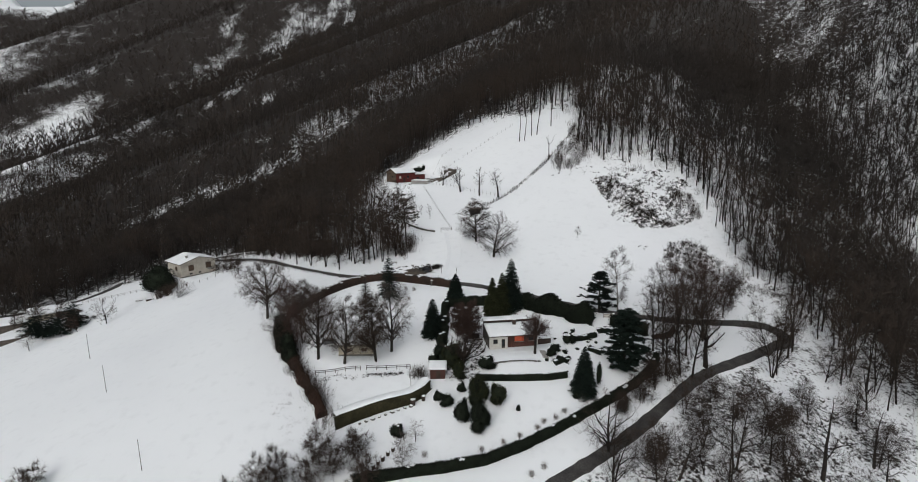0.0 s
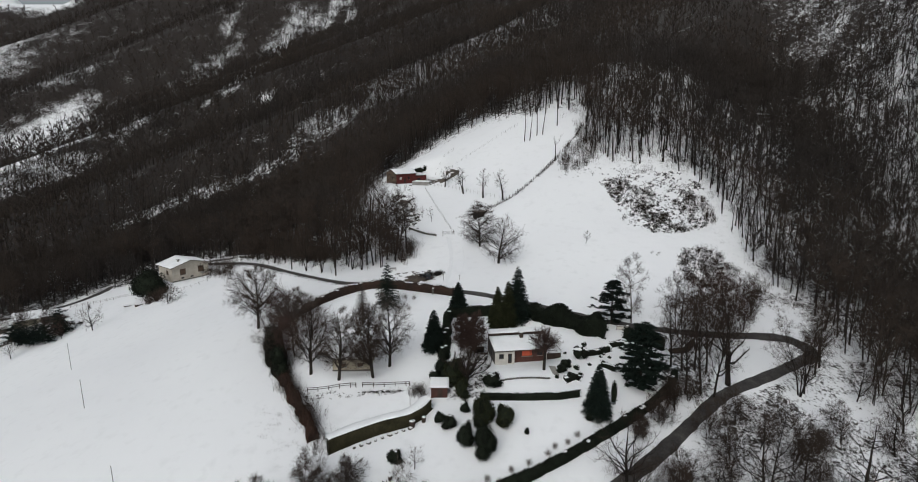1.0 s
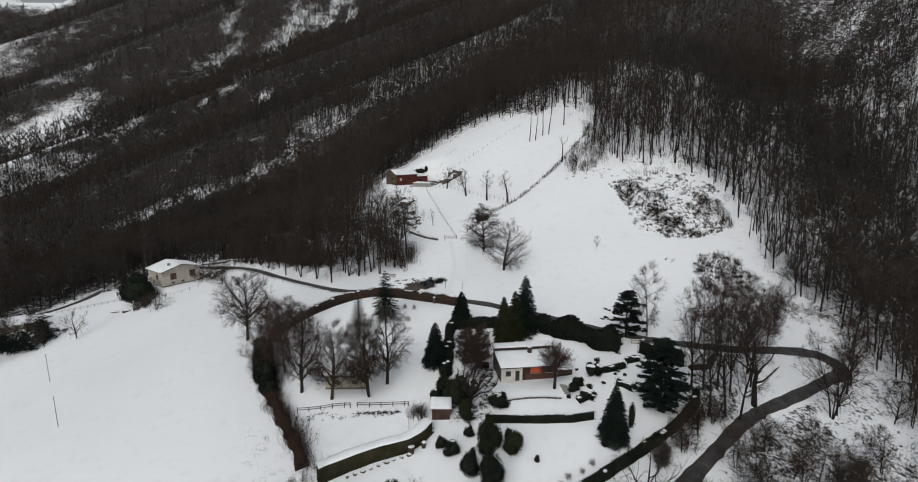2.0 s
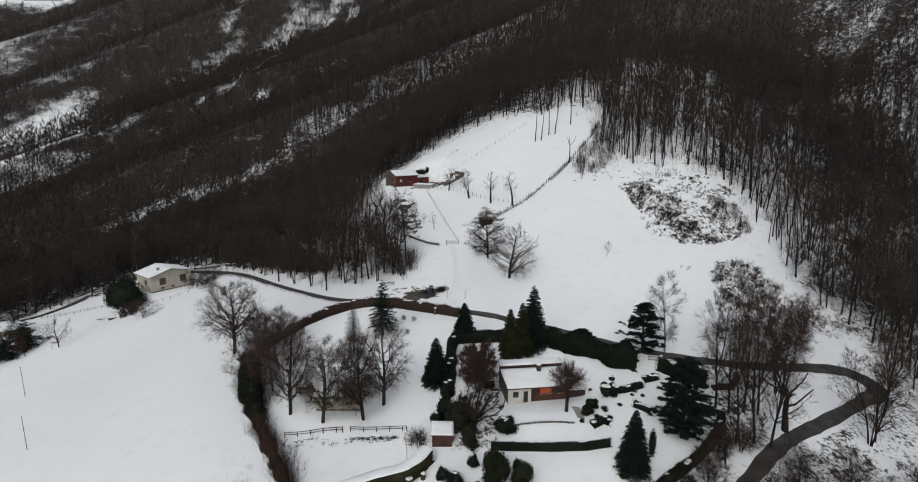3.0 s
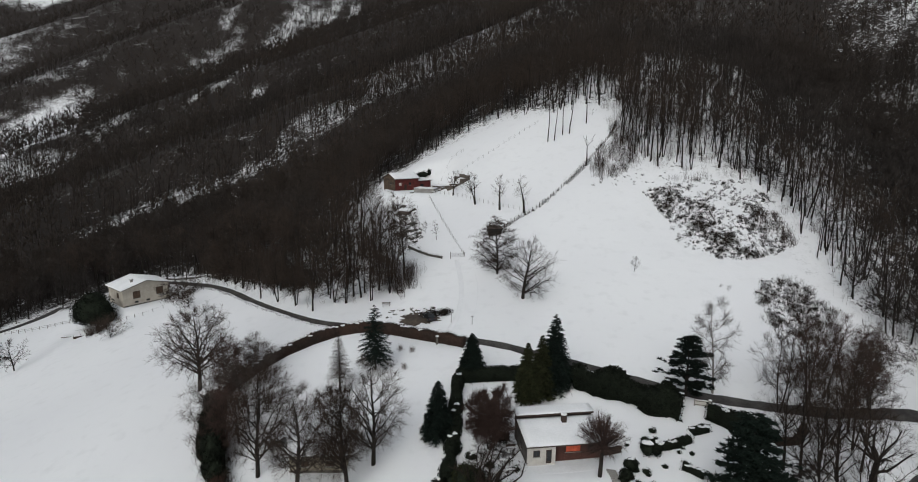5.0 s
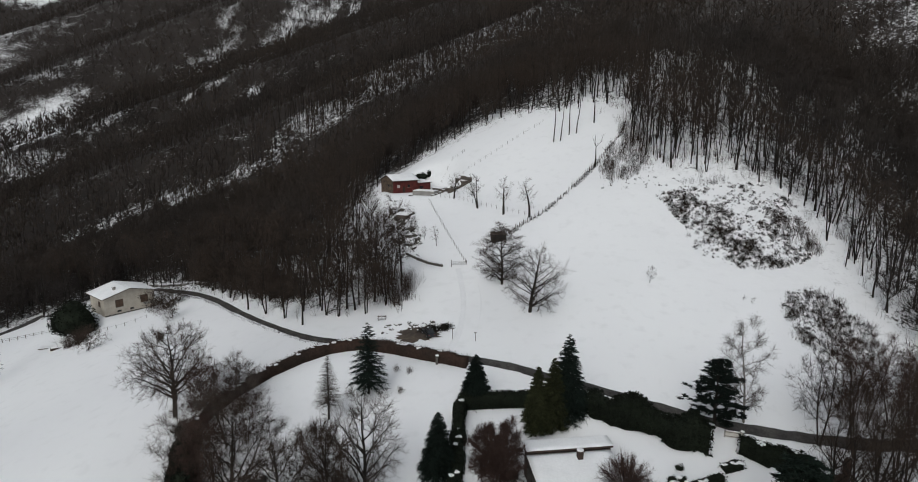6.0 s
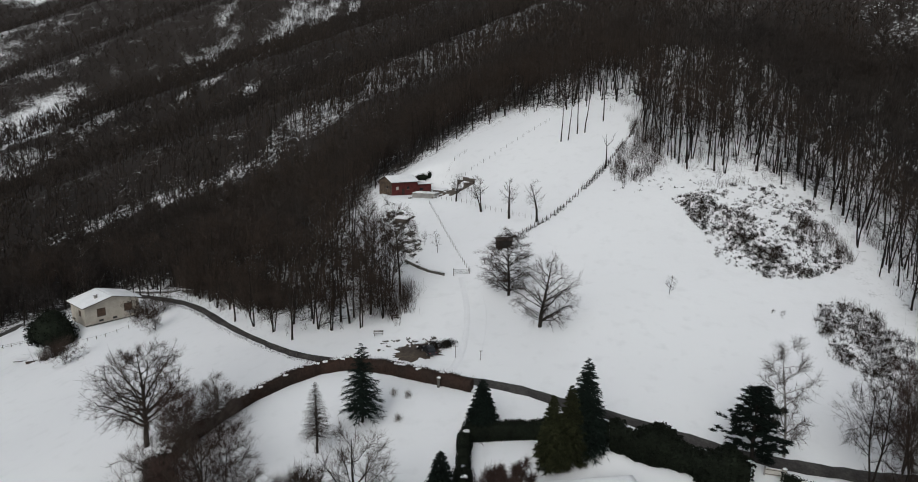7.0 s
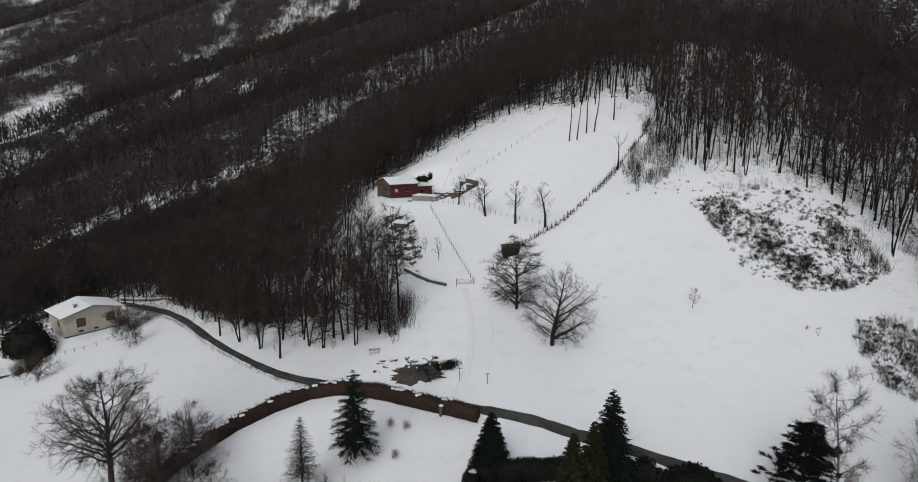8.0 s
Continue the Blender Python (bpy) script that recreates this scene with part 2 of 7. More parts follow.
def ground(x, y):
    x, y = np.asarray(x, float), np.asarray(y, float)
    w = smooth(-245, -190, x) * (1 - smooth(190, 245, x)) * (1 - smooth(370, 440, y)) * smooth(-10, 40, y)
    z = hollow(x, y) * w + mountain(x, y) * (1 - w)
    for px, py, inner, outer, level in PADS:
        k = 1 - smooth(inner, outer, np.hypot(x - px, y - py))
        z = z * (1 - k) + level * k
    return z


def gz(x, y):
    return float(ground(x, y))


OPEN = [(-420, -300), (-420, 205), (-192, 250), (-168, 274), (-130, 286), (-100, 264), (-80, 242), (-62, 220), (-50, 208), (-40, 201), (-25, 203),
        (-19, 211), (-26, 228), (-38, 258), (-46, 283), (-44, 297), (-30, 317), (-15, 318), (-4, 327), (14, 325), (28, 315), (40, 309), (54, 306), (57, 288),
        (53, 264), (62, 255), (82, 252), (92, 244), (96, 233), (94, 215), (93, 196), (98, 179), (99.5, 165), (99, 152), (98, 140), (99, 130), (102, 120), (112, 98), (140, 60), (140, -300)]
# pastures high on the mountainside
CLEARINGS = [[(-652, 842), (-648, 880), (-592, 956), (-545, 905), (-580, 836)], [(-525, 705), (-480, 762), (-450, 730), (-480, 690)], [(-392, 482), (-345, 507), (-332, 486), (-375, 458)],
             [(-880, 1160), (-820, 1124), (-780, 1110), (-790, 1082), (-830, 1076), (-890, 1105)], [(-1010, 1338), (-918, 1345), (-853, 1364), (-880, 1430), (-950, 1750), (-1700, 3500), (-3300, 3500), (-1300, 1500)]]


def within(x, y, ring):
    inside = np.zeros(np.shape(x), bool)
    for (x0, y0), (x1, y1) in zip(ring, ring[1:] + ring[:1]):
        cross = (y0 > y) != (y1 > y)
        inside ^= cross & (x < (x1 - x0) * (y - y0) / ((y1 - y0) or 1e-9) + x0)
    return inside


def in_open(x, y):
    """True where the open land lies: fields, gardens, meadow, pastures."""
    inside = within(x, y, OPEN)
    for ring in CLEARINGS:
        inside |= within(x, y, ring)
    return inside


# ---- mesh helpers ----
def mesh_of(name, verts, faces, mats):
    """A mesh from arrays of corners and triangles; mats: one material, or pairs of (material, triangle count) in order."""
    v, f = np.asarray(verts, np.float32).reshape(-1, 3), np.asarray(faces, np.int32).reshape(-1, 3)
    me = bpy.data.meshes.new(name)
    me.vertices.add(len(v))
    me.vertices.foreach_set("co", v.ravel())
    me.loops.add(f.size)
    me.loops.foreach_set("vertex_index", f.ravel())
    me.polygons.add(len(f))
    me.polygons.foreach_set("loop_start", np.arange(0, f.size, 3, dtype=np.int32))
    if isinstance(mats, list):
        index = []
        for k, (m, count) in enumerate(mats):
            me.materials.append(m)
            index += [k] * count
        me.polygons.foreach_set("material_index", np.array(index, np.int32))
    else:
        me.materials.append(mats)
    me.update(calc_edges=True)
    return me


def thing(name, place, turn=0.0, label="", category="", group="", kind=""):
    ob = new(name)
    ob.matrix_world = pose(*place, 0, 0, turn)
    return tagged(ob, label, category, group, kind)


def part(name, mesh, mat, parent, label=""):
    """Links a mesh or a bmesh as one part under a thing, in the thing's own axes."""
    if isinstance(mesh, bmesh.types.BMesh):
        me = bpy.data.meshes.new(name)
        mesh.to_mesh(me)
        mesh.free()
        me.materials.append(mat)
        mesh = me
    ob = new(name, mesh)
    ob.parent = parent
    return tagged(ob, label)


def box(x0, y0, z0, x1, y1, z1, bevel=0.0, bm=None):
    bm = bm or bmesh.new()
    made = bmesh.ops.create_cube(bm, size=1, matrix=Matrix.LocRotScale(((x0 + x1) / 2, (y0 + y1) / 2, (z0 + z1) / 2), None, (abs(x1 - x0), abs(y1 - y0), abs(z1 - z0))))
    if bevel:
        edges = list({e for v in made["verts"] for e in v.link_edges})
        bmesh.ops.bevel(bm, geom=edges, offset=bevel, segments=2, affect="EDGES", profile=0.7)
    return bm


def prism(outline, y0, y1, bm=None):
    """An outline in x and z, drawn out from y0 to y1."""
    bm = bm or bmesh.new()
    a = [bm.verts.new((x, y0, z)) for x, z in outline]
    b = [bm.verts.new((x, y1, z)) for x, z in outline]
    bm.faces.new(a)
    bm.faces.new(b[::-1])
    for i in range(len(a)):
        bm.faces.new((a[i - 1], b[i - 1], b[i], a[i]))
    bmesh.ops.recalc_face_normals(bm, faces=bm.faces)
    return bm


class Soup:
    """Collects triangles of stems, twigs and leaves."""

    def __init__(self, seed=0):
        self.v, self.f, self.rng = [], [], random.Random(seed)

    def stem(self, p, q, r0, r1, sides=4):
        d = (q - p)
        if d.length < 1e-6:
            return
        d.normalize()
        a = d.orthogonal().normalized()
        b = d.cross(a)
        k = len(self.v)
        ring = [(math.cos(2 * math.pi * i / sides), math.sin(2 * math.pi * i / sides)) for i in range(sides)]
        self.v += [p + (a * c + b * s) * r0 for c, s in ring]
        if r1 > 0.004:
            self.v += [q + (a * c + b * s) * r1 for c, s in ring]
            for i in range(sides):
                j = (i + 1) % sides
                self.f += [(k + i, k + j, k + sides + j), (k + i, k + sides + j, k + sides + i)]
        else:
            self.v.append(q)
            self.f += [(k + i, k + (i + 1) % sides, k + sides) for i in range(sides)]

    def sliver(self, p, q, w):
        d = q - p
        a = d.orthogonal()
        a.rotate(Matrix.Rotation(self.rng.uniform(0, 6.28), 3, d))
        a = a.normalized() * w / 2
        k = len(self.v)
        self.v += [p - a, p + a, q]
        self.f.append((k, k + 1, k + 2))

    def leaf(self, p, size):
        r = self.rng
        k = len(self.v)
        self.v += [p + Vector((r.uniform(-1, 1), r.uniform(-1, 1), r.uniform(-1, 1))) * size for _ in range(3)]
        self.f.append((k, k + 1, k + 2))

    def mesh(self, name, mat):
        return mesh_of(name, [tuple(v) for v in self.v], self.f, mat)

    def arrays(self):
        return np.array([tuple(v) for v in self.v], np.float32), np.array(self.f, np.int32)


def spin(r, tilt):
    """A direction at an angle of tilt from straight up, turned at random."""
    a = r.uniform(0, 2 * math.pi)
    return Vector((math.sin(tilt) * math.cos(a), math.sin(tilt) * math.sin(a), math.cos(tilt)))


def crown_tree(seed, h, reach, bole=0.25, limbs=16, subs=7, twigs=9, twig_w=0.045, twig_len=1.0, girth=0.02, fork=1, sides=7, lean=0.05, low=-0.6, rise=(0.45, 1.1), cone=0.0, level=1.0):
    """A leafless broadleaf tree as two soups, wood and twigs: limbs curve from the trunk out to a rounded crown, branch, and end in twigs.
    reach: the crown's half width; bole: where it begins, as a share of the height; fork: how many stems leave the ground."""
    wood, fine = Soup(seed), Soup(seed + 1)
    r = wood.rng
    for s in range(fork):
        hs = h * (1 if s == 0 else r.uniform(0.75, 0.97))
        away = spin(r, 1.57) * (0 if fork == 1 else 1)
        d, p = (spin(r, lean) + away * 0.14).normalized(), away * 0.3
        base, steps = hs * girth * (1 if fork == 1 else 0.72), 7
        line = [p - Vector((0, 0, 0.8)), p]
        for k in range(steps):
            d = (d + Vector((r.uniform(-1, 1), r.uniform(-1, 1), 0.5)) * 0.09).normalized()
            line.append(line[-1] + d * hs * 0.93 / steps)
        rad = [base * 1.4] + [max(0.02, base * (1 - 0.93 * k / steps)) for k in range(steps + 1)]
        for k in range(len(line) - 1):
            wood.stem(line[k], line[k + 1], rad[k], rad[k + 1], sides)

        def on_trunk(z):
            for k in range(1, len(line) - 1):
                if line[k + 1].z >= z:
                    t = max(0.0, min(1.0, (z - line[k].z) / max(1e-3, line[k + 1].z - line[k].z)))
                    return line[k].lerp(line[k + 1], t), rad[k] + (rad[k + 1] - rad[k]) * t
            return line[-1], rad[-1]

        tall = hs * (1 - bole) / 2
        heart = on_trunk(hs * (1 + bole) / 2)[0] + away * reach * 0.35
        heart.z = hs * (1 + bole) / 2
        wide = reach * (1 if fork == 1 else 0.72)
        turn = r.uniform(0, 6.28)
        for i in range(limbs):
            e = low + (0.98 - low) * (i + r.random()) / limbs
            a = turn + 2.4 * i + r.uniform(-0.4, 0.4)
            c = math.sqrt(max(0.0, 1 - e * e))
            far_k = r.uniform(0.72, 1.0)
            c *= 1 - cone * e
            end = heart + Vector((math.cos(a) * c * wide, math.sin(a) * c * wide, e * tall)) * far_k
            flat = math.hypot(end.x - heart.x, end.y - heart.y)
            z0 = min(max(end.z - flat * r.uniform(*rise), bole * hs * 0.8), end.z - 0.3, hs * 0.88)
            start, rt = on_trunk(z0)
            span = end - start
            length = span.length
            mid = start.lerp(end, 0.5) + Vector((span.x, span.y, 0)) * r.uniform(-0.02, 0.16) + Vector((0, 0, length * r.uniform(-0.10, 0.10)))
            pts, n = [start], 5
            for k in range(1, n + 1):
                t = k / n
                q = start * (1 - t) ** 2 + mid * 2 * t * (1 - t) + end * t * t
                pts.append(q + Vector((r.uniform(-1, 1), r.uniform(-1, 1), r.uniform(-1, 1))) * length * 0.035)
            r0 = min(rt * 0.62, 0.018 + length * 0.016)
            for k in range(n):
                wood.stem(pts[k], pts[k + 1], r0 * (1 - 0.17 * k), r0 * (1 - 0.17 * (k + 1)) if k < n - 1 else 0, 4 if sides > 5 else 3)
            for b in range(subs):
                t = 0.28 + 0.72 * (b + r.random()) / subs
                k = min(int(t * n), n - 1)
                sp = pts[k].lerp(pts[k + 1], t * n - k)
                out = (sp - heart)
                out = Vector((out.x / wide, out.y / wide, out.z / tall)) if out.length > 0.01 else Vector((0, 0, 1))
                sd = (span.normalized() * 0.5 + out.normalized() * 0.35 + spin(r, r.uniform(0, 3.1)) * 0.85).normalized()
                sd.z *= level
                sl = length * r.uniform(0.2, 0.38) * (1.25 - 0.5 * t) + 0.35
                sq = sp + sd * sl * 0.5
                sd2 = (sd + spin(r, r.uniform(0, 3.1)) * 0.35 + Vector((0, 0, 0.15))).normalized()
                sd2.z *= level
                se = sq + sd2 * sl * 0.5
                rs = r0 * (1 - 0.17 * k) * 0.5
                fine.stem(sp, sq, rs, rs * 0.6, 3)
                fine.stem(sq, se, rs * 0.6, 0, 3)
                for w in range(twigs):
                    tp = sp.lerp(sq, r.uniform(0.3, 1)) if w % 3 == 0 else sq.lerp(se, r.random())
                    td = (sd2 * 0.7 + spin(r, r.uniform(0, 2.6)) * 0.8).normalized()
                    td.z *= level
                    fine.sliver(tp, tp + td * twig_len * r.uniform(0.5, 1.25), twig_w)
    return wood, fine


def scatter(name, variants, spots, mat_wood, mat_twig, label, category):
    """Many trees joined into one object. variants: pairs of soups; spots: x, y, z, size, turn, which."""
    vs, fs, fw, off = [], [], [], 0
    vt, ft, off_t = [], [], 0
    spots = np.asarray(spots, float)
    for k, (wood, fine) in enumerate(variants):
        mine = spots[spots[:, 5] == k]
        for soup, store_v, store_f in ((wood, vs, fs), (fine, vt, ft)):
            if not soup.v or not len(mine):
                continue
            v, f = soup.arrays()
            c, s = np.cos(mine[:, 4]), np.sin(mine[:, 4])
            x = (v[None, :, 0] * c[:, None] - v[None, :, 1] * s[:, None]) * mine[:, 3, None] + mine[:, 0, None]
            y = (v[None, :, 0] * s[:, None] + v[None, :, 1] * c[:, None]) * mine[:, 3, None] + mine[:, 1, None]
            z = v[None, :, 2] * mine[:, 3, None] + mine[:, 2, None]
            store_v.append(np.stack([x, y, z], -1).reshape(-1, 3))
            store_f.append((f[None] + (np.arange(len(mine)) * len(v))[:, None, None]).reshape(-1, 3))

    def joined(a, b):
        out, n = [], 0
        for v, f in zip(a, b):
            out.append(f + n)
            n += len(v)
        return np.concatenate(a), np.concatenate(out)

    v1, f1 = joined(vs, fs)
    v2, f2 = joined(vt, ft)
    me = mesh_of(name, np.concatenate([v1, v2]), np.concatenate([f1, f2 + len(v1)]), [(mat_wood, len(f1)), (mat_twig, len(f2))])
    return tagged(new(name, me), label, category, kind="stuff")


# ---- ground ----
def spaced(lo, hi, step, out_lo, out_hi, grow=1.09):
    a = list(np.arange(lo, hi + step / 2, step))
    s = step
    while a[-1] < out_hi:
        s *= grow
        a.append(a[-1] + s)
    s = step
    while a[0] > out_lo:
        s *= grow
        a.insert(0, a[0] - s)
    return np.array(a)


def build_ground():
    xs, ys = spaced(-170, 130, 2.0, -3400, 3000), spaced(88, 330, 2.0, -500, 3600, 1.07)
    x, y = np.meshgrid(xs, ys)
    woods = 1.0 - in_open(x, y)
    margin = sum((1.0 - in_open(x + a, y + b)) for a, b in ((0, 0), (7, 0), (-7, 0), (0, 7), (0, -7), (13, 6), (-13, 6), (6, -13), (-6, -13))) / 9
    z = ground(x, y) + woods * 0.5 * np.sin(x * 0.31 + np.sin(y * 0.23) * 2) * np.sin(y * 0.27 + 1.7 * np.sin(x * 0.11))
    z += 0.10 * np.sin(x * 0.19 + 1.1 * np.sin(y * 0.13)) * np.sin(y * 0.21 + 0.7)
    nx, ny = len(xs), len(ys)
    idx = np.arange(nx * ny).reshape(ny, nx)
    a, b, c, d = idx[:-1, :-1].ravel(), idx[:-1, 1:].ravel(), idx[1:, 1:].ravel(), idx[1:, :-1].ravel()
    me = mesh_of("ground", np.stack([x, y, z], -1).reshape(-1, 3), np.concatenate([np.stack([a, b, c], 1), np.stack([a, c, d], 1)]), SNOW)
    me.polygons.foreach_set("use_smooth", np.ones(len(me.polygons), bool))
    # bank of the lower road, the bush patch and the wood margins are half covered; drive and court are darkened too
    lane_x = np.interp(y, (84, 93, 100.7, 106.8, 113.5, 122, 129.5, 134.3, 140.8, 148.3, 155), (-8, 8, 19.6, 28.8, 37.5, 46.8, 55, 61.5, 72.5, 84, 90))
    bank = smooth(2.5, 7, x - lane_x) * smooth(76, 90, y) * (1 - smooth(150, 162, y)) * (0.42 - 0.14 * smooth(76, 96, x))
    # drive: brown ground and brush, with the shadow there painted in as cover
    drive = 0.5 * (1 - smooth(0.6, 1.1, np.hypot((x - 51) / 10, (y - 137) / 9)))
    # court: shaded snow beside the house, its shade painted as dark cover
    court = 0.3 * np.maximum(1 - smooth(0.6, 1.1, np.hypot((x - 3) / 6, (y - 146) / 8)), 1 - smooth(0.6, 1.1, np.hypot((x - 0.5) / 5.5, (y - 131) / 5.5)))
    bank = np.maximum(bank, np.maximum(drive, court))
    far_off = smooth(250, 420, np.hypot(x, y))
    # besides litter this paints tree shade on the floor, stronger far off
    litter_and_shade = (0.62 + 0.73 * far_off) * np.maximum(0.06, 1 - 1.15 * openness(x, y))
    lay = np.maximum(margin ** 1.5 * litter_and_shade, bank * (1 - woods))
    at = me.attributes.new("woods", "FLOAT", "POINT")
    at.data.foreach_set("value", lay.ravel().astype(np.float32))
    return tagged(new("ground", me), "snow-covered ground, darkened in the woods by leaf litter and painted tree shade", "ground", kind="structure")


build_ground()


def ribbon(name, line, widths, mat, lift, label, category, kind="structure", steps=6, crown=0.0):
    """A strip laid on the ground along a line of (x, y)."""
    pts = []
    n = len(line)
    for i in range(n - 1):
        p0, p1, p2, p3 = (Vector(line[min(max(k, 0), n - 1)]) for k in (i - 1, i, i + 1, i + 2))
        for s in range(steps):
            t = s / steps
            pts.append(0.5 * (2 * p1 + (p2 - p0) * t + (2 * p0 - 5 * p1 + 4 * p2 - p3) * t * t + (3 * p1 - p0 - 3 * p2 + p3) * t ** 3))
    pts.append(Vector(line[-1]))
    v, f, cols = [], [], 5
    for i, p in enumerate(pts):
        d = (pts[min(i + 1, len(pts) - 1)] - pts[max(i - 1, 0)]).normalized()
        side = Vector((d.y, -d.x))
        w = widths if isinstance(widths, (int, float)) else float(np.interp(i / (len(pts) - 1), *widths))
        w *= 1 + 0.07 * math.sin(i * 1.7) + 0.06 * math.sin(i * 2.9 + 1) + 0.05 * math.sin(i * 0.61)
        level = gz(p.x, p.y)
        for k in range(cols):
            o = (k / (cols - 1) - 0.5) * w
            q = p + side * o
            v.append((q.x, q.y, max(gz(q.x, q.y), 0.5 * (gz(q.x, q.y) + level)) + lift - (0.4 if k in (0, cols - 1) else 0)))
    for i in range(len(pts) - 1):
        for k in range(cols - 1):
            a = i * cols + k
            f += [(a, a + 1, a + cols + 1), (a, a + cols + 1, a + cols)]
    return tagged(new(name, mesh_of(name, v, f, mat)), label, category, kind=kind)


UPPER_ROAD = [(-230, 250), (-205, 254), (-186, 259), (-175, 263), (-167, 271), (-163, 280), (-155, 290), (-140, 291), (-124, 283), (-102, 262), (-81, 238), (-63, 215), (-49, 199.5), (-39, 190.5), (-30, 185.4), (-23, 183),
              (-13.8, 178.6), (-4, 175.3), (5.5, 172), (12, 168.6), (21, 164.5), (31, 160), (39, 157), (47.5, 155.6), (58, 155), (67, 155.6), (78, 157.5), (85.5, 158), (89.5, 155.5),
              (89, 151.5), (84, 148.3), (72.5, 140.8), (61.5, 134.3), (55, 129.5), (46.8, 122), (37.5, 113.5), (28.8, 106.8), (19.6, 100.7), (8, 93), (-8, 84)]
PACKED = material("packed_snow", (0.765, 0.775, 0.80), 0.7, 0.05, 2.5, 0.3, 0.3, second=(0.735, 0.745, 0.77))
ribbon("road", UPPER_ROAD, ((0, 0.17, 0.22, 0.30, 0.38, 0.6, 0.665, 0.70, 0.73, 0.77, 1), (4.6, 4.4, 2.4, 1.7, 2.5, 2.8, 3.4, 4.8, 4.8, 3.2, 3.2)), ASPHALT, 0.26, "wet asphalt lane cleared of snow", "road")
ribbon("meadow_track", [(-6.2, 178.5), (-4.6, 184), (-3.6, 192), (-3.4, 201), (-4.0, 210), (-4.9, 218)], 2.0, PACKED, 0.09, "faint track pressed into the meadow snow", "track")
ribbon("ski_track", [(-1.2, 181), (0.2, 190), (0.8, 200), (0.2, 208)], 0.24, PACKED, 0.05, "narrow trail pressed into the meadow snow", "track")

# ---- woods ----
def light_tree(seed, height, limbs, tufts, tuft_w, tuft_len, bole=0.4, spread=0.2, thick=0.012, bends=2, sides=3, up=0.35):
    """A simpler leafless tree for the depth of the woods: a bent trunk, a few limbs, and tufts of twigs."""
    wood, fine = Soup(seed), Soup(seed + 1)
    r = wood.rng
    d, p, rad = spin(r, 0.07), Vector((0, 0, -0.6)), height * thick
    line = [p]
    for k in range(bends):
        d = (d + Vector((r.uniform(-0.12, 0.12), r.uniform(-0.12, 0.12), 0.1))).normalized()
        line.append(line[-1] + d * height * 0.95 / bends)
        wood.stem(line[-2], line[-1], rad * (1 - 0.85 * k / bends), rad * (1 - 0.85 * (k + 1) / bends), sides)
    heart, tall, wide = line[-1] * ((1 + bole) / 2), height * (1 - bole) / 2, height * spread
    for i in range(limbs):
        e = -0.7 + 1.6 * (i + r.random()) / limbs
        a, c = 2.4 * i + r.uniform(-0.5, 0.5), math.sqrt(max(0.05, 1 - e * e))
        end = heart + Vector((math.cos(a) * c * wide, math.sin(a) * c * wide, e * tall)) * r.uniform(0.75, 1.05)
        f = min(0.9, max(bole * 0.85, (end.z - wide * r.uniform(0.4, 1.0)) / height))
        k = min(int(f * bends), bends - 1)
        a = line[k].lerp(line[k + 1], f * bends - k)
        fine.stem(a, end, rad * 0.42, 0, 3)
        ld = (end - a).normalized()
        for w in range(tufts):
            tp = a.lerp(end, r.uniform(0.3, 1.0))
            td = (ld * 0.5 + spin(r, r.uniform(0, 1.9)) + Vector((0, 0, up))).normalized()
            fine.sliver(tp, tp + td * tuft_len * r.uniform(0.6, 1.3), tuft_w * r.uniform(0.6, 1.4))
    return wood, fine


def forest_spots(seed, x0, x1, y0, y1, gap, lo, hi, kinds, size=(0.75, 1.15), thin=0.0, edge=0.0, poles=0):
    """Places for trees in a jittered grid over the wooded land between the distances lo and hi from the hollow."""
    g = np.random.RandomState(seed)
    x, y = np.meshgrid(np.arange(x0, x1, gap), np.arange(y0, y1, gap))
    x, y = x.ravel() + g.uniform(-0.5, 0.5, x.size) * gap, y.ravel() + g.uniform(-0.5, 0.5, x.size) * gap
    d = np.hypot(x, y - 60)
    keep = (d >= lo) & (d < hi) & ~in_open(x, y) & (np.abs(x) < 0.80 * y + 14) & (y > 30)
    keep &= g.uniform(0, 1, x.size) > np.maximum(thin * (0.5 + 0.5 * np.sin(x * 0.05 + 2 * np.sin(y * 0.031))), 0.25 * openness(x, y))
    if edge:
        rim = np.zeros(x.size, bool)
        for ox, oy in ((edge, 0), (-edge, 0), (0, edge), (0, -edge), (edge * 0.7, -edge * 0.7), (-edge * 0.7, -edge * 0.7)):
            rim |= in_open(x + ox, y + oy)
        keep_rim = keep & rim & (d < 300)
        x1_, y1_ = x[keep_rim], y[keep_rim]
        keep &= ~keep_rim
    x_, y_ = x[keep], y[keep]

    def rows(a, b):
        which = g.randint(0, kinds, a.size)
        if poles:
            slim = g.uniform(0, 1, a.size) < 1.1 * openness(a, b)
            which = np.where(slim, kinds + g.randint(0, poles, a.size), which)
        return np.stack([a, b, ground(a, b) - 0.2, g.uniform(*size, a.size), g.uniform(0, 6.28, a.size), which], 1)

    return (rows(x_, y_), rows(x1_, y1_)) if edge else rows(x_, y_)


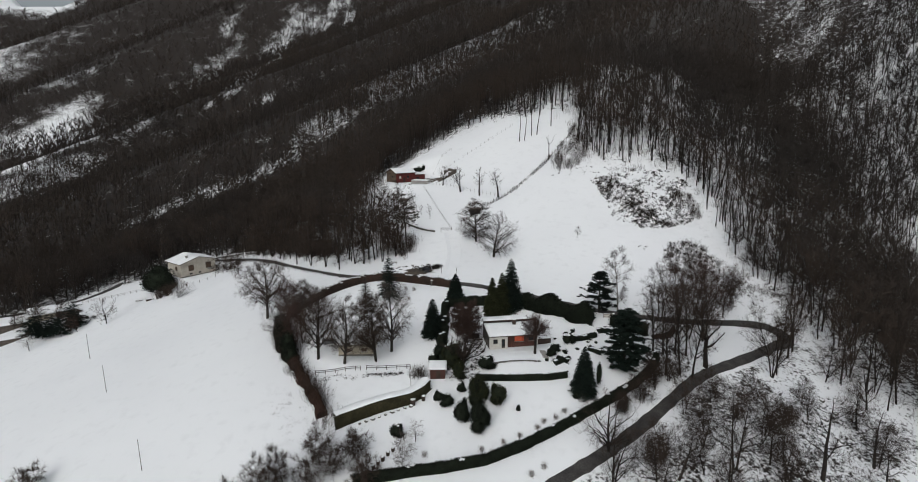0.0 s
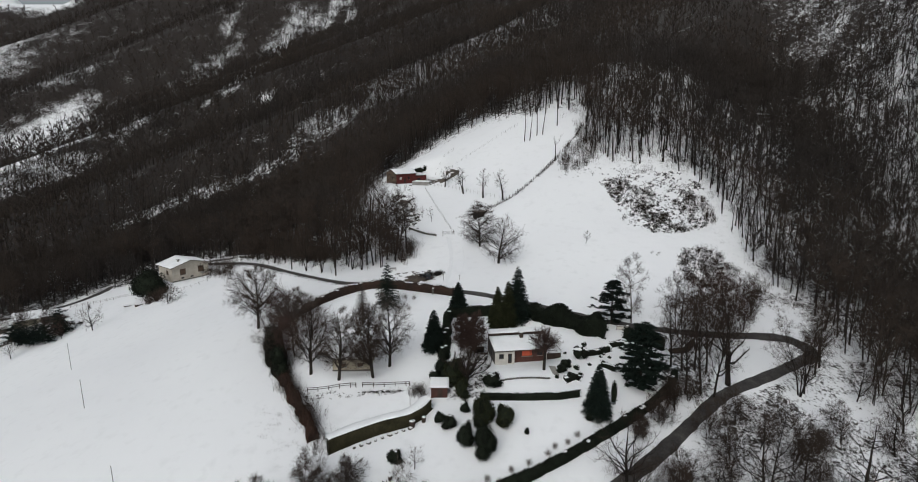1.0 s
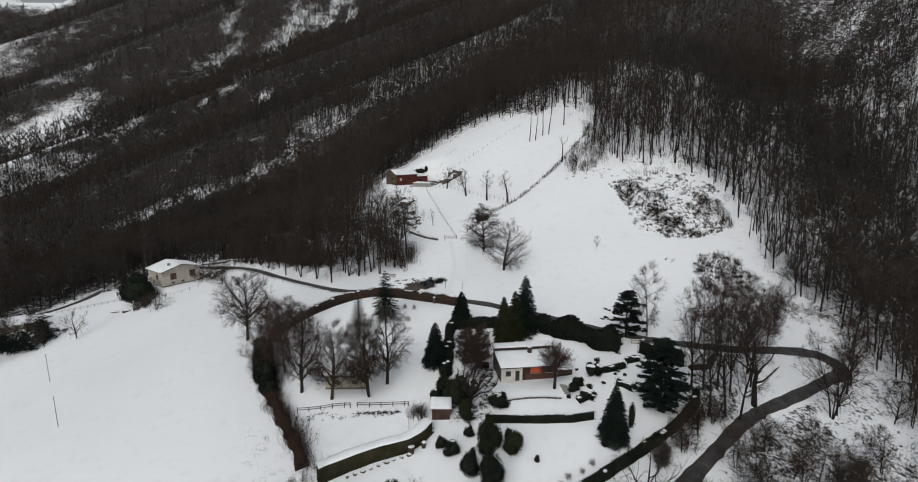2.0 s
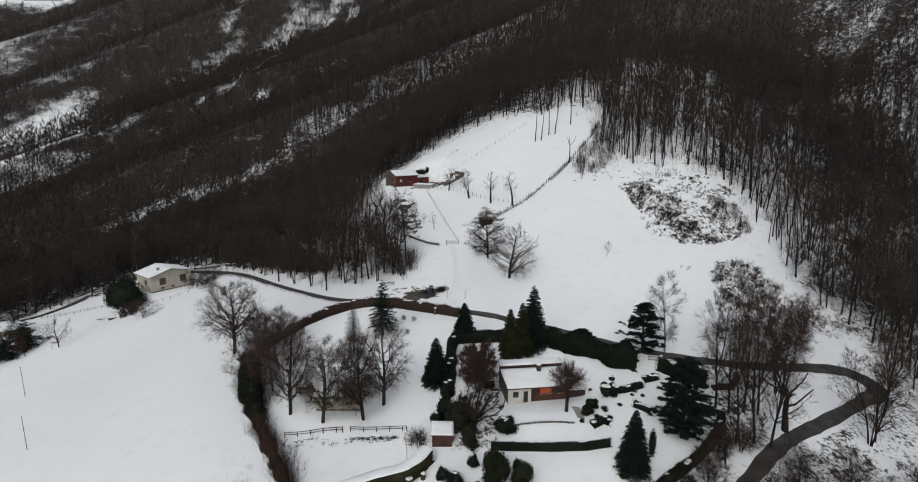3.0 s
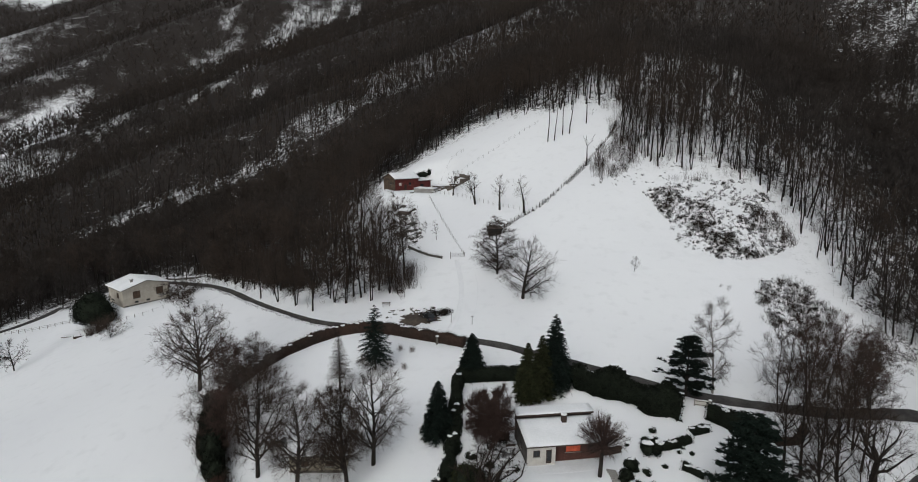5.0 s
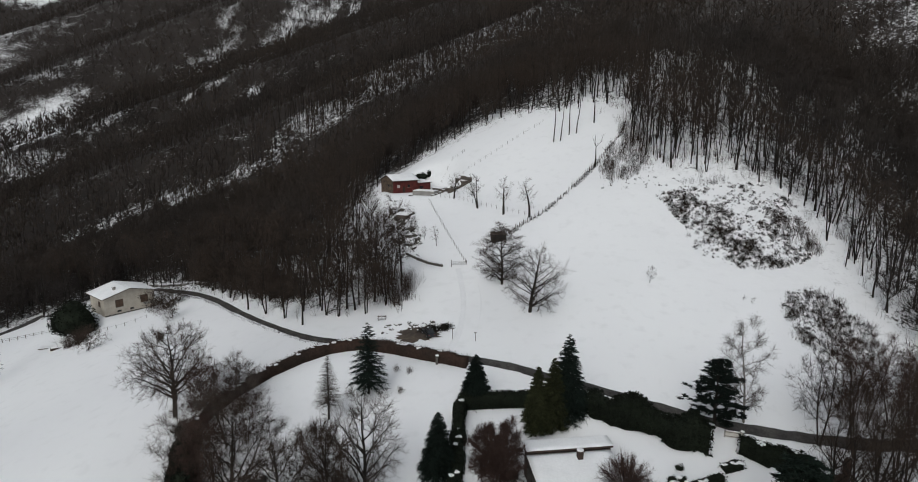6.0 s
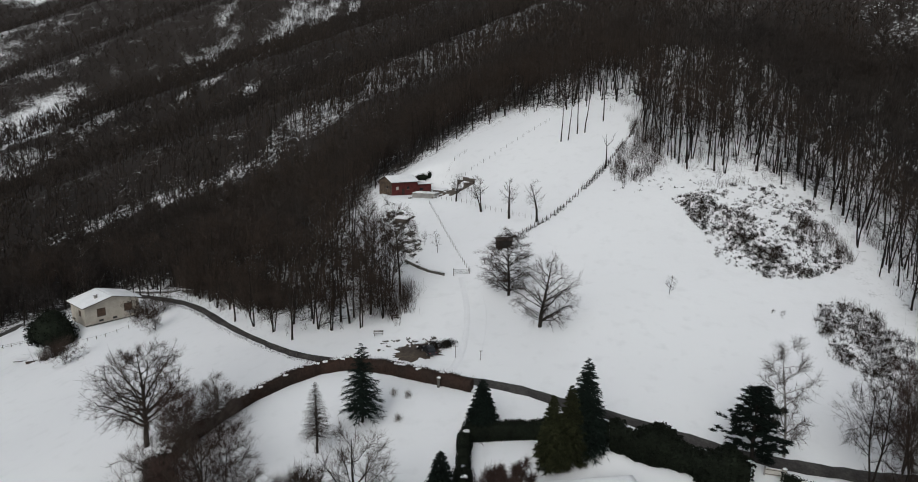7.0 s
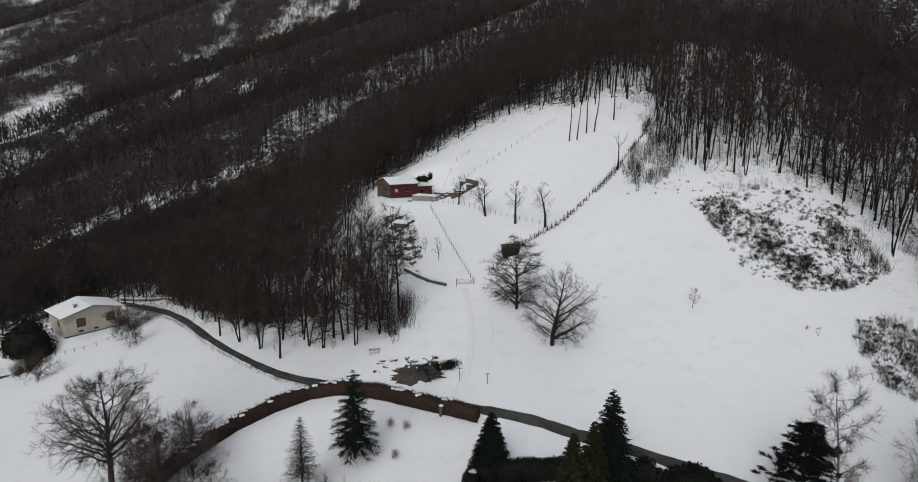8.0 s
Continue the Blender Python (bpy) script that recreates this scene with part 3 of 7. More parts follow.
EDGE_WOOD = [crown_tree(100 + 7 * k, 17, 3.1 + 0.25 * (k % 4), 0.40 + 0.04 * (k % 3), 9, 4, 9, 0.048, 1.6, 0.0125, 1 if k % 3 else 2, 5, 0.07) for k in range(8)]
NEAR_WOOD = [light_tree(700 + 7 * k, 15, 14, 38, 0.085, 2.1, 0.26, 0.24, 0.0135, 3, 4, 0.1) for k in range(6)]
MID_WOOD = [light_tree(800 + 7 * k, 15, 5, 10, 0.36, 2.9, 0.34, 0.24, 0.012, 2, 3, 0.25) for k in range(5)]
FAR_WOOD = [light_tree(900 + 7 * k, 15, 3, 8, 0.62, 3.6, 0.3, 0.30, 0.016, 1, 3, 0.6) for k in range(4)]
SLIM = [light_tree(950 + 7 * k, 15, 5, 6, 0.2, 2.0, 0.5, 0.13, 0.015, 2, 4) for k in range(3)]
FAR_SLIM = [light_tree(980 + 7 * k, 16, 2, 3, 0.6, 3.0, 0.5, 0.12, 0.024, 1, 3) for k in range(2)]
NEAR_WOOD, MID_WOOD, FAR_WOOD = NEAR_WOOD + SLIM, MID_WOOD + SLIM, FAR_WOOD + FAR_SLIM
near_spots, rim_spots = forest_spots(1, -330, 330, 90, 430, 5.2, 0, 330, 6, (0.9, 1.45), 0.2, 15.0, 3)
scatter("woodland", NEAR_WOOD, near_spots, DARK_BARK, FOREST_TWIG, "dense leafless beech and chestnut wood in snow", "woodland")
# the ridge between the meadow and the gully is the most thickly grown
RIDGE_WOOD = [light_tree(760 + 7 * k, 15, 11, 22, 0.11, 2.3, 0.22, 0.25, 0.013, 3, 4, 0.1) for k in range(4)]
ridge_spots = forest_spots(8, 86, 166, 96, 340, 9.0, 0, 330, 4, (0.85, 1.35))
ridge_spots = ridge_spots[openness(ridge_spots[:, 0], ridge_spots[:, 1]) < 0.25]
scatter("ridge_woodland", RIDGE_WOOD, ridge_spots, DARK_BARK, FOREST_TWIG, "thick brown leafless wood along the ridge beside the meadow", "woodland")
scatter("hillside_woodland", MID_WOOD, forest_spots(2, -700, 700, 200, 860, 6.6, 330, 760, 5, (0.85, 1.3), 0.25, 0.0, 3), DARK_BARK, FOREST_TWIG, "leafless wood covering the mountainside above the meadow", "woodland")
scatter("distant_woodland", FAR_WOOD, forest_spots(3, -1200, 800, 300, 1300, 10.5, 760, 1180, 4, (0.95, 1.45), 0.25, 0.0, 2), DARK_BARK, FOREST_TWIG, "distant leafless woods on snowy mountain slopes", "woodland")
scatter("skyline_woodland", FAR_WOOD, forest_spots(4, -2000, 800, 600, 2200, 15.0, 1180, 1900, 4, (1.1, 1.6), 0.2, 0.0, 2), DARK_BARK, FOREST_TWIG, "leafless woods along the mountain skyline", "woodland")

# slender trunks standing in the open strips of the mountainside
POLE = [light_tree(990 + 7 * k, 14, 2, 4, 0.2, 2.4, 0.5, 0.13, 0.015, 1, 3, 0.6) for k in range(3)]
FAR_POLE = [light_tree(1020 + 7 * k, 15, 2, 3, 0.45, 2.8, 0.5, 0.13, 0.022, 1, 3, 0.6) for k in range(2)]


def glade_spots(seed, gap, lo, hi, kinds):
    g = np.random.RandomState(seed)
    x, y = np.meshgrid(np.arange(-950, 260, gap), np.arange(150, 1300, gap))
    x, y = x.ravel() + g.uniform(-0.5, 0.5, x.size) * gap, y.ravel() + g.uniform(-0.5, 0.5, x.size) * gap
    d = np.hypot(x, y - 60)
    keep = (d >= lo) & (d < hi) & ~in_open(x, y) & (np.abs(x) < 0.80 * y + 14)
    x, y = x[keep], y[keep]
    keep = (openness(x, y) > 0.3) & ((x < 20) | (x > 135) | (y > 370) | (g.uniform(0, 1, x.size) < 0.5))
    x, y = x[keep], y[keep]
    return np.stack([x, y, ground(x, y) - 0.2, g.uniform(0.7, 1.2, x.size), g.uniform(0, 6.28, x.size), g.randint(0, kinds, x.size)], 1)


scatter("glade_woodland", POLE, glade_spots(6, 3.7, 0, 620, 3), DARK_BARK, FOREST_TWIG, "thin leafless trunks standing in snow on the mountainside", "woodland")
scatter("distant_glade_woodland", FAR_POLE, glade_spots(7, 5.6, 620, 1500, 2), DARK_BARK, FOREST_TWIG, "thin leafless trunks on far snowy slopes", "woodland")

# trees along the margin of the woods, each its own thing
rim_pick = np.random.RandomState(5).permutation(len(rim_spots))[:240]
edge_masters = {}
for i in rim_pick:
    x, y, z, size, turn, k = rim_spots[i]
    k = int(k + (i % 3)) % 8
    m = pose(x, y, z, 0, 0, math.degrees(turn)) @ Matrix.Diagonal((size, size, size, 1))
    if k not in edge_masters:
        tree = thing("woodland_tree", (x, y, z), math.degrees(turn), "tall leafless tree at the margin of the snowy wood", "tree", "trees at the wood margin")
        wood, fine = EDGE_WOOD[k]
        part("trunk", wood.mesh("trunk", DARK_BARK), None, tree)
        part("crown", fine.mesh("crown", TWIG), None, tree)
        edge_masters[k] = tree
    else:
        tree = copy_thing(edge_masters[k], pose(x, y, z, 0, 0, math.degrees(turn)))
    tree.scale = (size, size, size)
rest = np.delete(rim_spots, rim_pick, 0)
# the tall stand behind the brambles and at the head of the meadow
STAND = [(96.1, 237.8), (94.6, 242.2), (100.6, 241.1), (86.5, 252.7), (88.2, 252.2), (71.1, 254.9), (64.3, 261.1), (59.8, 271.5), (102.8, 231.3), (98.3, 217), (98.2, 252.9), (89.5, 272), (78.5, 259.3), (73.8, 258.2), (60.4, 263.7),
         (77, 276.8), (59.5, 281.2), (94.4, 253.8), (97.5, 241.0), (66, 284), (71, 292), (84, 288), (95, 280), (102, 268), (107, 255), (82, 268), (62, 296), (76, 305), (91, 300), (106, 288),
         (12, 329), (19, 327), (25, 322), (31, 319), (37, 316), (43, 313), (48, 312), (53, 310), (7, 331), (22, 333), (34, 328), (41, 322), (49, 320), (57, 318), (28, 336), (46, 332), (56, 328), (64, 322), (38, 340), (52, 342), (66, 336), (74, 328), (58, 290), (61, 287), (64, 277), (68, 270), (70, 283), (66, 300), (10, 335), (17, 338)]
r_ = random.Random(61)
TALL = [crown_tree(560 + 7 * k, 20, 3.2 + 0.3 * k, 0.46, 9, 4, 8, 0.05, 1.7, 0.0125, 1 + (k == 2), 6, 0.06) for k in range(4)]
stand = []
for i, (x, y) in enumerate(STAND):
    x, y, k, turn, size = x + r_.uniform(-1, 1), y + r_.uniform(-1, 1), i % 4, r_.uniform(0, 360), r_.uniform(0.75, 1.12)
    if i < 4:
        tree = thing("woodland_tree", (x, y, gz(x, y) - 0.2), turn, "tall leafless tree with a long bare trunk standing in snow", "tree", "tall trees above the meadow")
        part("trunk", TALL[k][0].mesh("trunk", DARK_BARK), None, tree)
        part("crown", TALL[k][1].mesh("crown", TWIG), None, tree)
        stand.append(tree)
    else:
        tree = copy_thing(stand[k], pose(x, y, gz(x, y) - 0.2, 0, 0, turn))
    tree.scale = (size, size, size)
if len(rest):
    scatter("woodland_margin", NEAR_WOOD, rest, DARK_BARK, FOREST_TWIG, "leafless trees thinning out at the wood margin", "woodland")

# ---- plants of the gardens and the meadow ----
def plant_tree(name, x, y, soups, bark, twig, label, category="tree", group="", turn=0.0, sink=0.0):
    tree = thing(name, (x, y, gz(x, y) - sink), turn, label, category, group)
    wood, fine = soups
    part("trunk", wood.mesh("trunk", bark), None, tree)
    if fine.v:
        part("crown", fine.mesh("crown", twig), None, tree)
    return tree


def conifer(seed, height, width, whorls=22, boughs=9, bare=0.04, droop=0.35, needle=0.30, fill=5, power=0.9, ragged=0.2):
    """A spruce-like tree: a straight trunk, whorls of boughs, each with hanging sprays."""
    wood, fine = Soup(seed), Soup(seed + 1)
    r = wood.rng
    wood.stem(Vector((0, 0, -0.5)), Vector((0, 0, height * 0.55)), height * 0.018, height * 0.010, 7)
    wood.stem(Vector((0, 0, height * 0.55)), Vector((0, 0, height)), height * 0.010, 0, 6)
    for i in range(whorls):
        f = bare + (0.985 - bare) * (i / (whorls - 1))
        reach = width / 2 * max(0.04, (1 - f)) ** power + 0.05 * width * (f < 0.97)
        n = max(4, int(boughs * (1.1 - 0.5 * f)))
        for k in range(n):
            a = 2 * math.pi * (k + r.random() * 0.8) / n + i
            length = reach * r.uniform(1 - ragged, 1 + ragged)
            d = Vector((math.cos(a), math.sin(a), 0))
            z0 = f * height + r.uniform(-0.5, 0.5) * height / whorls
            tip_drop = droop * length * (1 - f * 1.3)
            p = Vector((0, 0, z0))
            q = p + d * length - Vector((0, 0, tip_drop))
            wood.stem(p, p.lerp(q, 0.7), 0.035, 0.01, 3)
            side = Vector((-d.y, d.x, 0))
            for s in range(fill):
                t = (s + r.uniform(0.3, 1)) / fill
                c = p.lerp(q, t)
                w = needle * (0.5 + 0.5 * (1 - f))
                sl = (0.16 + 0.30 * (1 - abs(t - 0.45))) * max(length, 0.5)
                for sg in (-1, 1):
                    e = c + (d * 0.75 + side * sg * r.uniform(0.5, 1.0)) * sl - Vector((0, 0, r.uniform(0.1, 0.5) * sl))
                    fine.sliver(c, e, w)
                fine.sliver(c + d * 0.1, c + d * sl * 0.5 - Vector((0, 0, sl * r.uniform(0.3, 0.8))), w)
            fine.sliver(q - d * 0.3 * length, q + d * 0.1 * length, needle * 0.8)
    return wood, fine


def foliage_mass(seed, lumps, leaves, leaf):
    """Evergreen foliage as small leaves over a set of lumps: (x, y, z, rx, ry, rz)."""
    s = Soup(seed)
    r = s.rng
    total = sum(a * b + b * c + a * c for *_, a, b, c in lumps)
    for x, y, z, a, b, c in lumps:
        for _ in range(int(leaves * (a * b + b * c + a * c) / total)):
            d = Vector((r.gauss(0, 1), r.gauss(0, 1), r.gauss(0, 1))).normalized()
            k = r.uniform(0.74, 1.05)
            s.leaf(Vector((x + d.x * a * k, y + d.y * b * k, max(z + d.z * c * k, 0.02))), leaf * r.uniform(0.6, 1.3))
    return s


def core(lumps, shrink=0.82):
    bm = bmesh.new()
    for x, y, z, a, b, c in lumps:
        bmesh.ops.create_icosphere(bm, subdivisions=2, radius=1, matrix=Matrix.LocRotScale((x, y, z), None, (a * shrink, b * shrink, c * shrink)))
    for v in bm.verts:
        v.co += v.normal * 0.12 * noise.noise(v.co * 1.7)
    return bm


def evergreen(name, x, y, lumps, leaves, leaf, mat, label, category="shrub", group="", snow=(), turn=0.0):
    ob = thing(name, (x, y, gz(x, y) - 0.1), turn, label, category, group)
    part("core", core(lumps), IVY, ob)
    part("foliage", foliage_mass(hash((round(x), round(y))) % 9973, lumps, leaves, leaf).mesh("foliage", mat), None, ob)
    if snow:
        r = random.Random(int(x * 31 + y * 17))
        bits = []
        for a, b, c, ra, rb, rc in snow:
            for _ in range(6):
                ox, oy, k = r.uniform(-1, 1), r.uniform(-1, 1), r.uniform(0.25, 0.6)
                bits.append((a + ox * ra, b + oy * rb, c - 0.3 * (ox * ox + oy * oy) * max(ra, rb), ra * k, rb * k, rc * r.uniform(0.6, 1.2)))
        part("snow_cap", snow_lumps(bits), CAP_SNOW, ob, "white snow cap")
    return ob


def snow_lumps(lumps, seed=3):
    bm = bmesh.new()
    for x, y, z, a, b, c in lumps:
        bmesh.ops.create_icosphere(bm, subdivisions=2, radius=1, matrix=Matrix.LocRotScale((x, y, z), None, (a, b, c)))
    for v in bm.verts:
        v.co += Vector((v.normal.x, v.normal.y, 0.4 * v.normal.z)) * (0.12 * noise.noise(v.co * 1.3 + Vector((seed, 0, 0))) + 0.22 * noise.noise(v.co * 2.7 + Vector((0, seed, 0))))
    for f in bm.faces:
        f.smooth = True
    return bm


def along(line, step):
    """Points every step along a line of (x, y), with the direction there."""
    out = []
    rest = 0.0
    for (x0, y0), (x1, y1) in zip(line, line[1:]):
        n = math.hypot(x1 - x0, y1 - y0)
        t = rest
        while t < n:
            out.append((x0 + (x1 - x0) * t / n, y0 + (y1 - y0) * t / n, (x1 - x0) / n, (y1 - y0) / n))
            t += step
        rest = t - n
    return out


def hedge(name, line, width, heights, mat, density, leaf, label, snow=0.0, seed=1, inner=IVY, rough=0.12, stems=0.0):
    """A hedge along a line: a lumpy core, a skin of leaves, and patches of snow on top (snow: the covered share)."""
    x0, y0 = line[0]
    base = gz(x0, y0)
    ob = thing(name, (x0, y0, base), 0, label, "hedge")
    soup, r = Soup(seed), random.Random(seed)
    pts = along(line, 0.8)
    v, f, ring = [], [], 8
    caps = []
    for i, (x, y, dx, dy) in enumerate(pts):
        k = i / max(1, len(pts) - 1)
        h = heights[0] + (heights[1] - heights[0]) * k
        h *= 1 + rough * noise.noise(Vector((x * 0.4, y * 0.4, seed)))
        w = width / 2 * (1 + rough * 1.5 * noise.noise(Vector((x * 0.5, y * 0.5, seed + 9))))
        z = gz(x, y) - base
        px, py = x - x0, y - y0
        profile = [(-1, -0.3), (-1, 0.5), (-0.85, 0.9), (-0.4, 1), (0.4, 1), (0.85, 0.9), (1, 0.5), (1, -0.3)]
        for o, u in profile:
            v.append((px + dy * o * w * 0.88, py - dx * o * w * 0.88, z + u * h * 0.94))
        if i:
            a = (i - 1) * ring
            for j in range(ring - 1):
                f += [(a + j, a + j + 1, a + ring + j + 1), (a + j, a + ring + j + 1, a + ring + j)]
        for _ in range(int(density * 0.8 * (2 * h + width))):
            j = r.choices(range(7), weights=[5, 2, 1.5, 3, 1.5, 2, 5])[0]
            (o0, u0), (o1, u1) = profile[j], profile[j + 1]
            t = r.random()
            o, u, s = o0 + (o1 - o0) * t, max(0.0, u0 + (u1 - u0) * t), r.uniform(-0.4, 0.4)
            c = Vector((px + dx * s + dy * o * w, py + dy * s - dx * o * w, z + u * h))
            if r.random() < stems:
                soup.sliver(c - Vector((0, 0, 0.3)), c + spin(r, r.uniform(0, 0.7)) * leaf * 5, leaf * 0.5)
            else:
                soup.leaf(c, leaf * r.uniform(0.6, 1.3))
        if snow and noise.noise(Vector((x * 0.6, y * 0.6, 4.2))) + 0.5 < snow * 1.05:
            o = r.uniform(-0.3, 0.3)
            if snow > 0.6:
                if not caps or caps[-1][0] != i - 1:
                    caps.append([i, []])
                caps[-1][0] = i
                o, k = (-0.25, 0.82) if snow > 0.9 else (o, 0.46)
                k += 0.12 * r.random()
                caps[-1][1].append((px + dy * o * w, py - dx * o * w, z + h * 1.02, k, k, 0.2))
                caps[-1][1].append((px + dx * 0.4 + dy * o * w, py + dy * 0.4 - dx * o * w, z + h * 1.02, k * 0.9, k * 0.9, 0.18))
            else:
                o, bits = r.uniform(-0.6, 0.6), []
                for _ in range(4):
                    a, s, k = o + r.uniform(-0.25, 0.25), r.uniform(-0.25, 0.25), r.uniform(0.2, 0.34)
                    bits.append((px + dx * s + dy * a * w, py + dy * s - dx * a * w, z + h * (1.0 - 0.12 * a * a), k * r.uniform(0.8, 1.7), k * r.uniform(0.6, 1.2), 0.10))
                caps.append([-9, bits])
    if snow > 0.9:
        caps, sv, sf = [], [], []
        for i, (x, y, dx, dy) in enumerate(pts):
            top = gz(x, y) - base + heights[0] + (heights[1] - heights[0]) * i / max(1, len(pts) - 1)
            wide = 1 + 0.2 * noise.noise(Vector((x * 0.5, y * 0.5, 3)))
            for o, up in ((0.62, -0.05), (0.55, 0.2), (0.0, 0.3), (-0.9, 0.28), (-1.6, 0.12), (-1.9, -0.5)):
                sv.append((x - x0 + dy * o * wide, y - y0 - dx * o * wide, top + up * wide + 0.05 * noise.noise(Vector((x, y, o)))))
            if i:
                for j in range(5):
                    k = (i - 1) * 6 + j
                    sf += [(k, k + 1, k + 7), (k, k + 7, k + 6)]
        cover = mesh_of("snow_cover", sv, sf, CAP_SNOW)
        cover.polygons.foreach_set("use_smooth", np.ones(len(cover.polygons), bool))
        part("snow_cover", cover, None, ob, "smooth white snow along the top")
    n = len(v) - ring
    f += [(0, j, j + 1) for j in range(1, ring - 1)] + [(n, n + j + 1, n + j) for j in range(1, ring - 1)]
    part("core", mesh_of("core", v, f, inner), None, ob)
    part("foliage", soup.mesh("foliage", mat), None, ob)
    for _, run in caps:
        part("snow_cap", snow_lumps(run), CAP_SNOW, ob, "white snow cap")
    return ob


# the walnut in the field and its neighbour
plant_tree("walnut_tree", -56.0, 164.3, crown_tree(11, 17.8, 7.7, 0.16, 40, 14, 17, 0.04, 1.3, 0.025, 1, 8, 0.03, -0.45), BARK, TWIG, "large spreading leafless walnut beside the snowy field")
plant_tree("hedgerow_tree", -46, 160, crown_tree(12, 11.5, 5.0, 0.08, 12, 9, 14, 0.04, 1.4, 0.014, 3, 6, 0.05, -0.8), BARK, RED_TWIG, "leafless multi-stemmed tree growing from the hedge")
for i, (x, y, h) in enumerate(((-47.5, 150.5, 10.5), (-44.5, 144.0, 10.0), (-41.5, 152.5, 12.5), (-50.5, 163.5, 9.5), (-43.5, 163.0, 9.5), (-38.5, 153.0, 10.0), (-46.0, 169.0, 7.0), (-40.5, 145.0, 11.5))):
    plant_tree("hedgerow_tree", x, y, crown_tree(400 + 3 * i, h, 4.4, 0.08, 12, 9, 11, 0.036, 1.3, 0.012, 3, 5, 0.05, -0.8), BARK, RED_TWIG if i % 2 else PALE_TWIG, "leafless multi-stemmed tree growing from the hedge", group="trees in the hedge")
# the four tall trees round the cottage
for i, (x, y, h) in enumerate(((-34.8, 137.0, 18.5), (-27.6, 133.4, 17.5), (-20.1, 134.5, 19), (-16.9, 139.2, 18))):
    plant_tree("garden_tree", x, y, crown_tree(20 + i * 3, h, 5.5, 0.18, 29, 13, 16, 0.034, 1.35, 0.0205, 1 if i != 2 else 2, 8, 0.05, -0.8, (0.6, 1.7)), BARK, PALE_TWIG if i == 3 else TWIG,
               "tall leafless garden tree beside the cottage", group="trees round the cottage")
# coppiced trees where the wood meets the lane and the meadow
for i, (x, y, h, w) in enumerate(((-61, 215.5, 16, 3.6), (-54, 209.5, 17, 3.8), (-47.5, 203.5, 17, 4.0), (-41.3, 197.2, 17, 4.4), (-36.5, 201.0, 18, 4.0), (-33.2, 199.4, 17, 4.2), (-29.6, 201.6, 18, 4.2), (-26.6, 199.0, 17, 5.0), (-22.0, 202.0, 13, 4.8),
                                  (-21.5, 210.0, 10, 3.6), (-24.5, 207.0, 18, 4.4), (-28.5, 217.5, 12, 4.0), (-33.5, 231.0, 11, 3.6), (-72, 230.5, 15, 4.6), (-84, 247, 15, 4.8), (-94, 259.5, 14, 4.8), (-88, 252.5, 15, 5.0), (-78, 240.5, 15, 5.0), (-66.5, 226.0, 15, 5.0), (-57.5, 216.0, 15, 4.8))):
    plant_tree("coppiced_tree", x, y, crown_tree(440 + 3 * i, h, w, 0.30 if i < 13 else 0.12, 11, 9, 13, 0.045, 1.5, 0.016, 1 + i % 3, 6, 0.06, -0.85, (0.8, 1.8)), DARK_BARK, TWIG, "tall leafless coppiced tree at the wood margin", group="coppiced trees")
# spruces
plant_tree("spruce_tree", -20.3, 164.4, conifer(31, 13.3, 6.3, 21, 10, 0.19, 0.48, 0.19, 9, 0.72, 0.36), DARK_BARK, NEEDLE, "dark spruce with drooping boughs and a bare lower trunk")
plant_tree("larch_tree", -26, 157.5, conifer(32, 11.6, 5.6, 34, 11, 0.24, 0.05, 0.03, 8, 0.85, 0.2), BARK, PALE_TWIG, "slender leafless larch with fine pale twigs on the lawn")
for x, y, h, w, seed, mat, label in (
        (-6.8, 145.0, 9.6, 5.4, 33, NEEDLE, "dark green spruce on the snowy lawn"),
        (-1.0, 161.6, 8.4, 5.4, 34, NEEDLE, "dark spruce at the corner of the evergreen hedge"),
        (9.2, 155.8, 10.4, 4.9, 35, THUJA, "narrow olive-green conifer behind the house"),
        (11.9, 156.6, 11.2, 5.0, 36, THUJA, "narrow olive-green conifer behind the house"),
        (14.5, 158.4, 13.8, 6.6, 37, NEEDLE, "tall blue-green spruce behind the house"),
        (28.2, 123.9, 10.8, 5.6, 38, NEEDLE, "neat conical spruce in the lower garden")):
    plant_tree("spruce_tree", x, y, conifer(seed, h, w, 32, 13, 0.02, 0.3, 0.21 if mat is NEEDLE else 0.25, 10, 0.8, 0.13), DARK_BARK, mat, label, group="garden conifers")


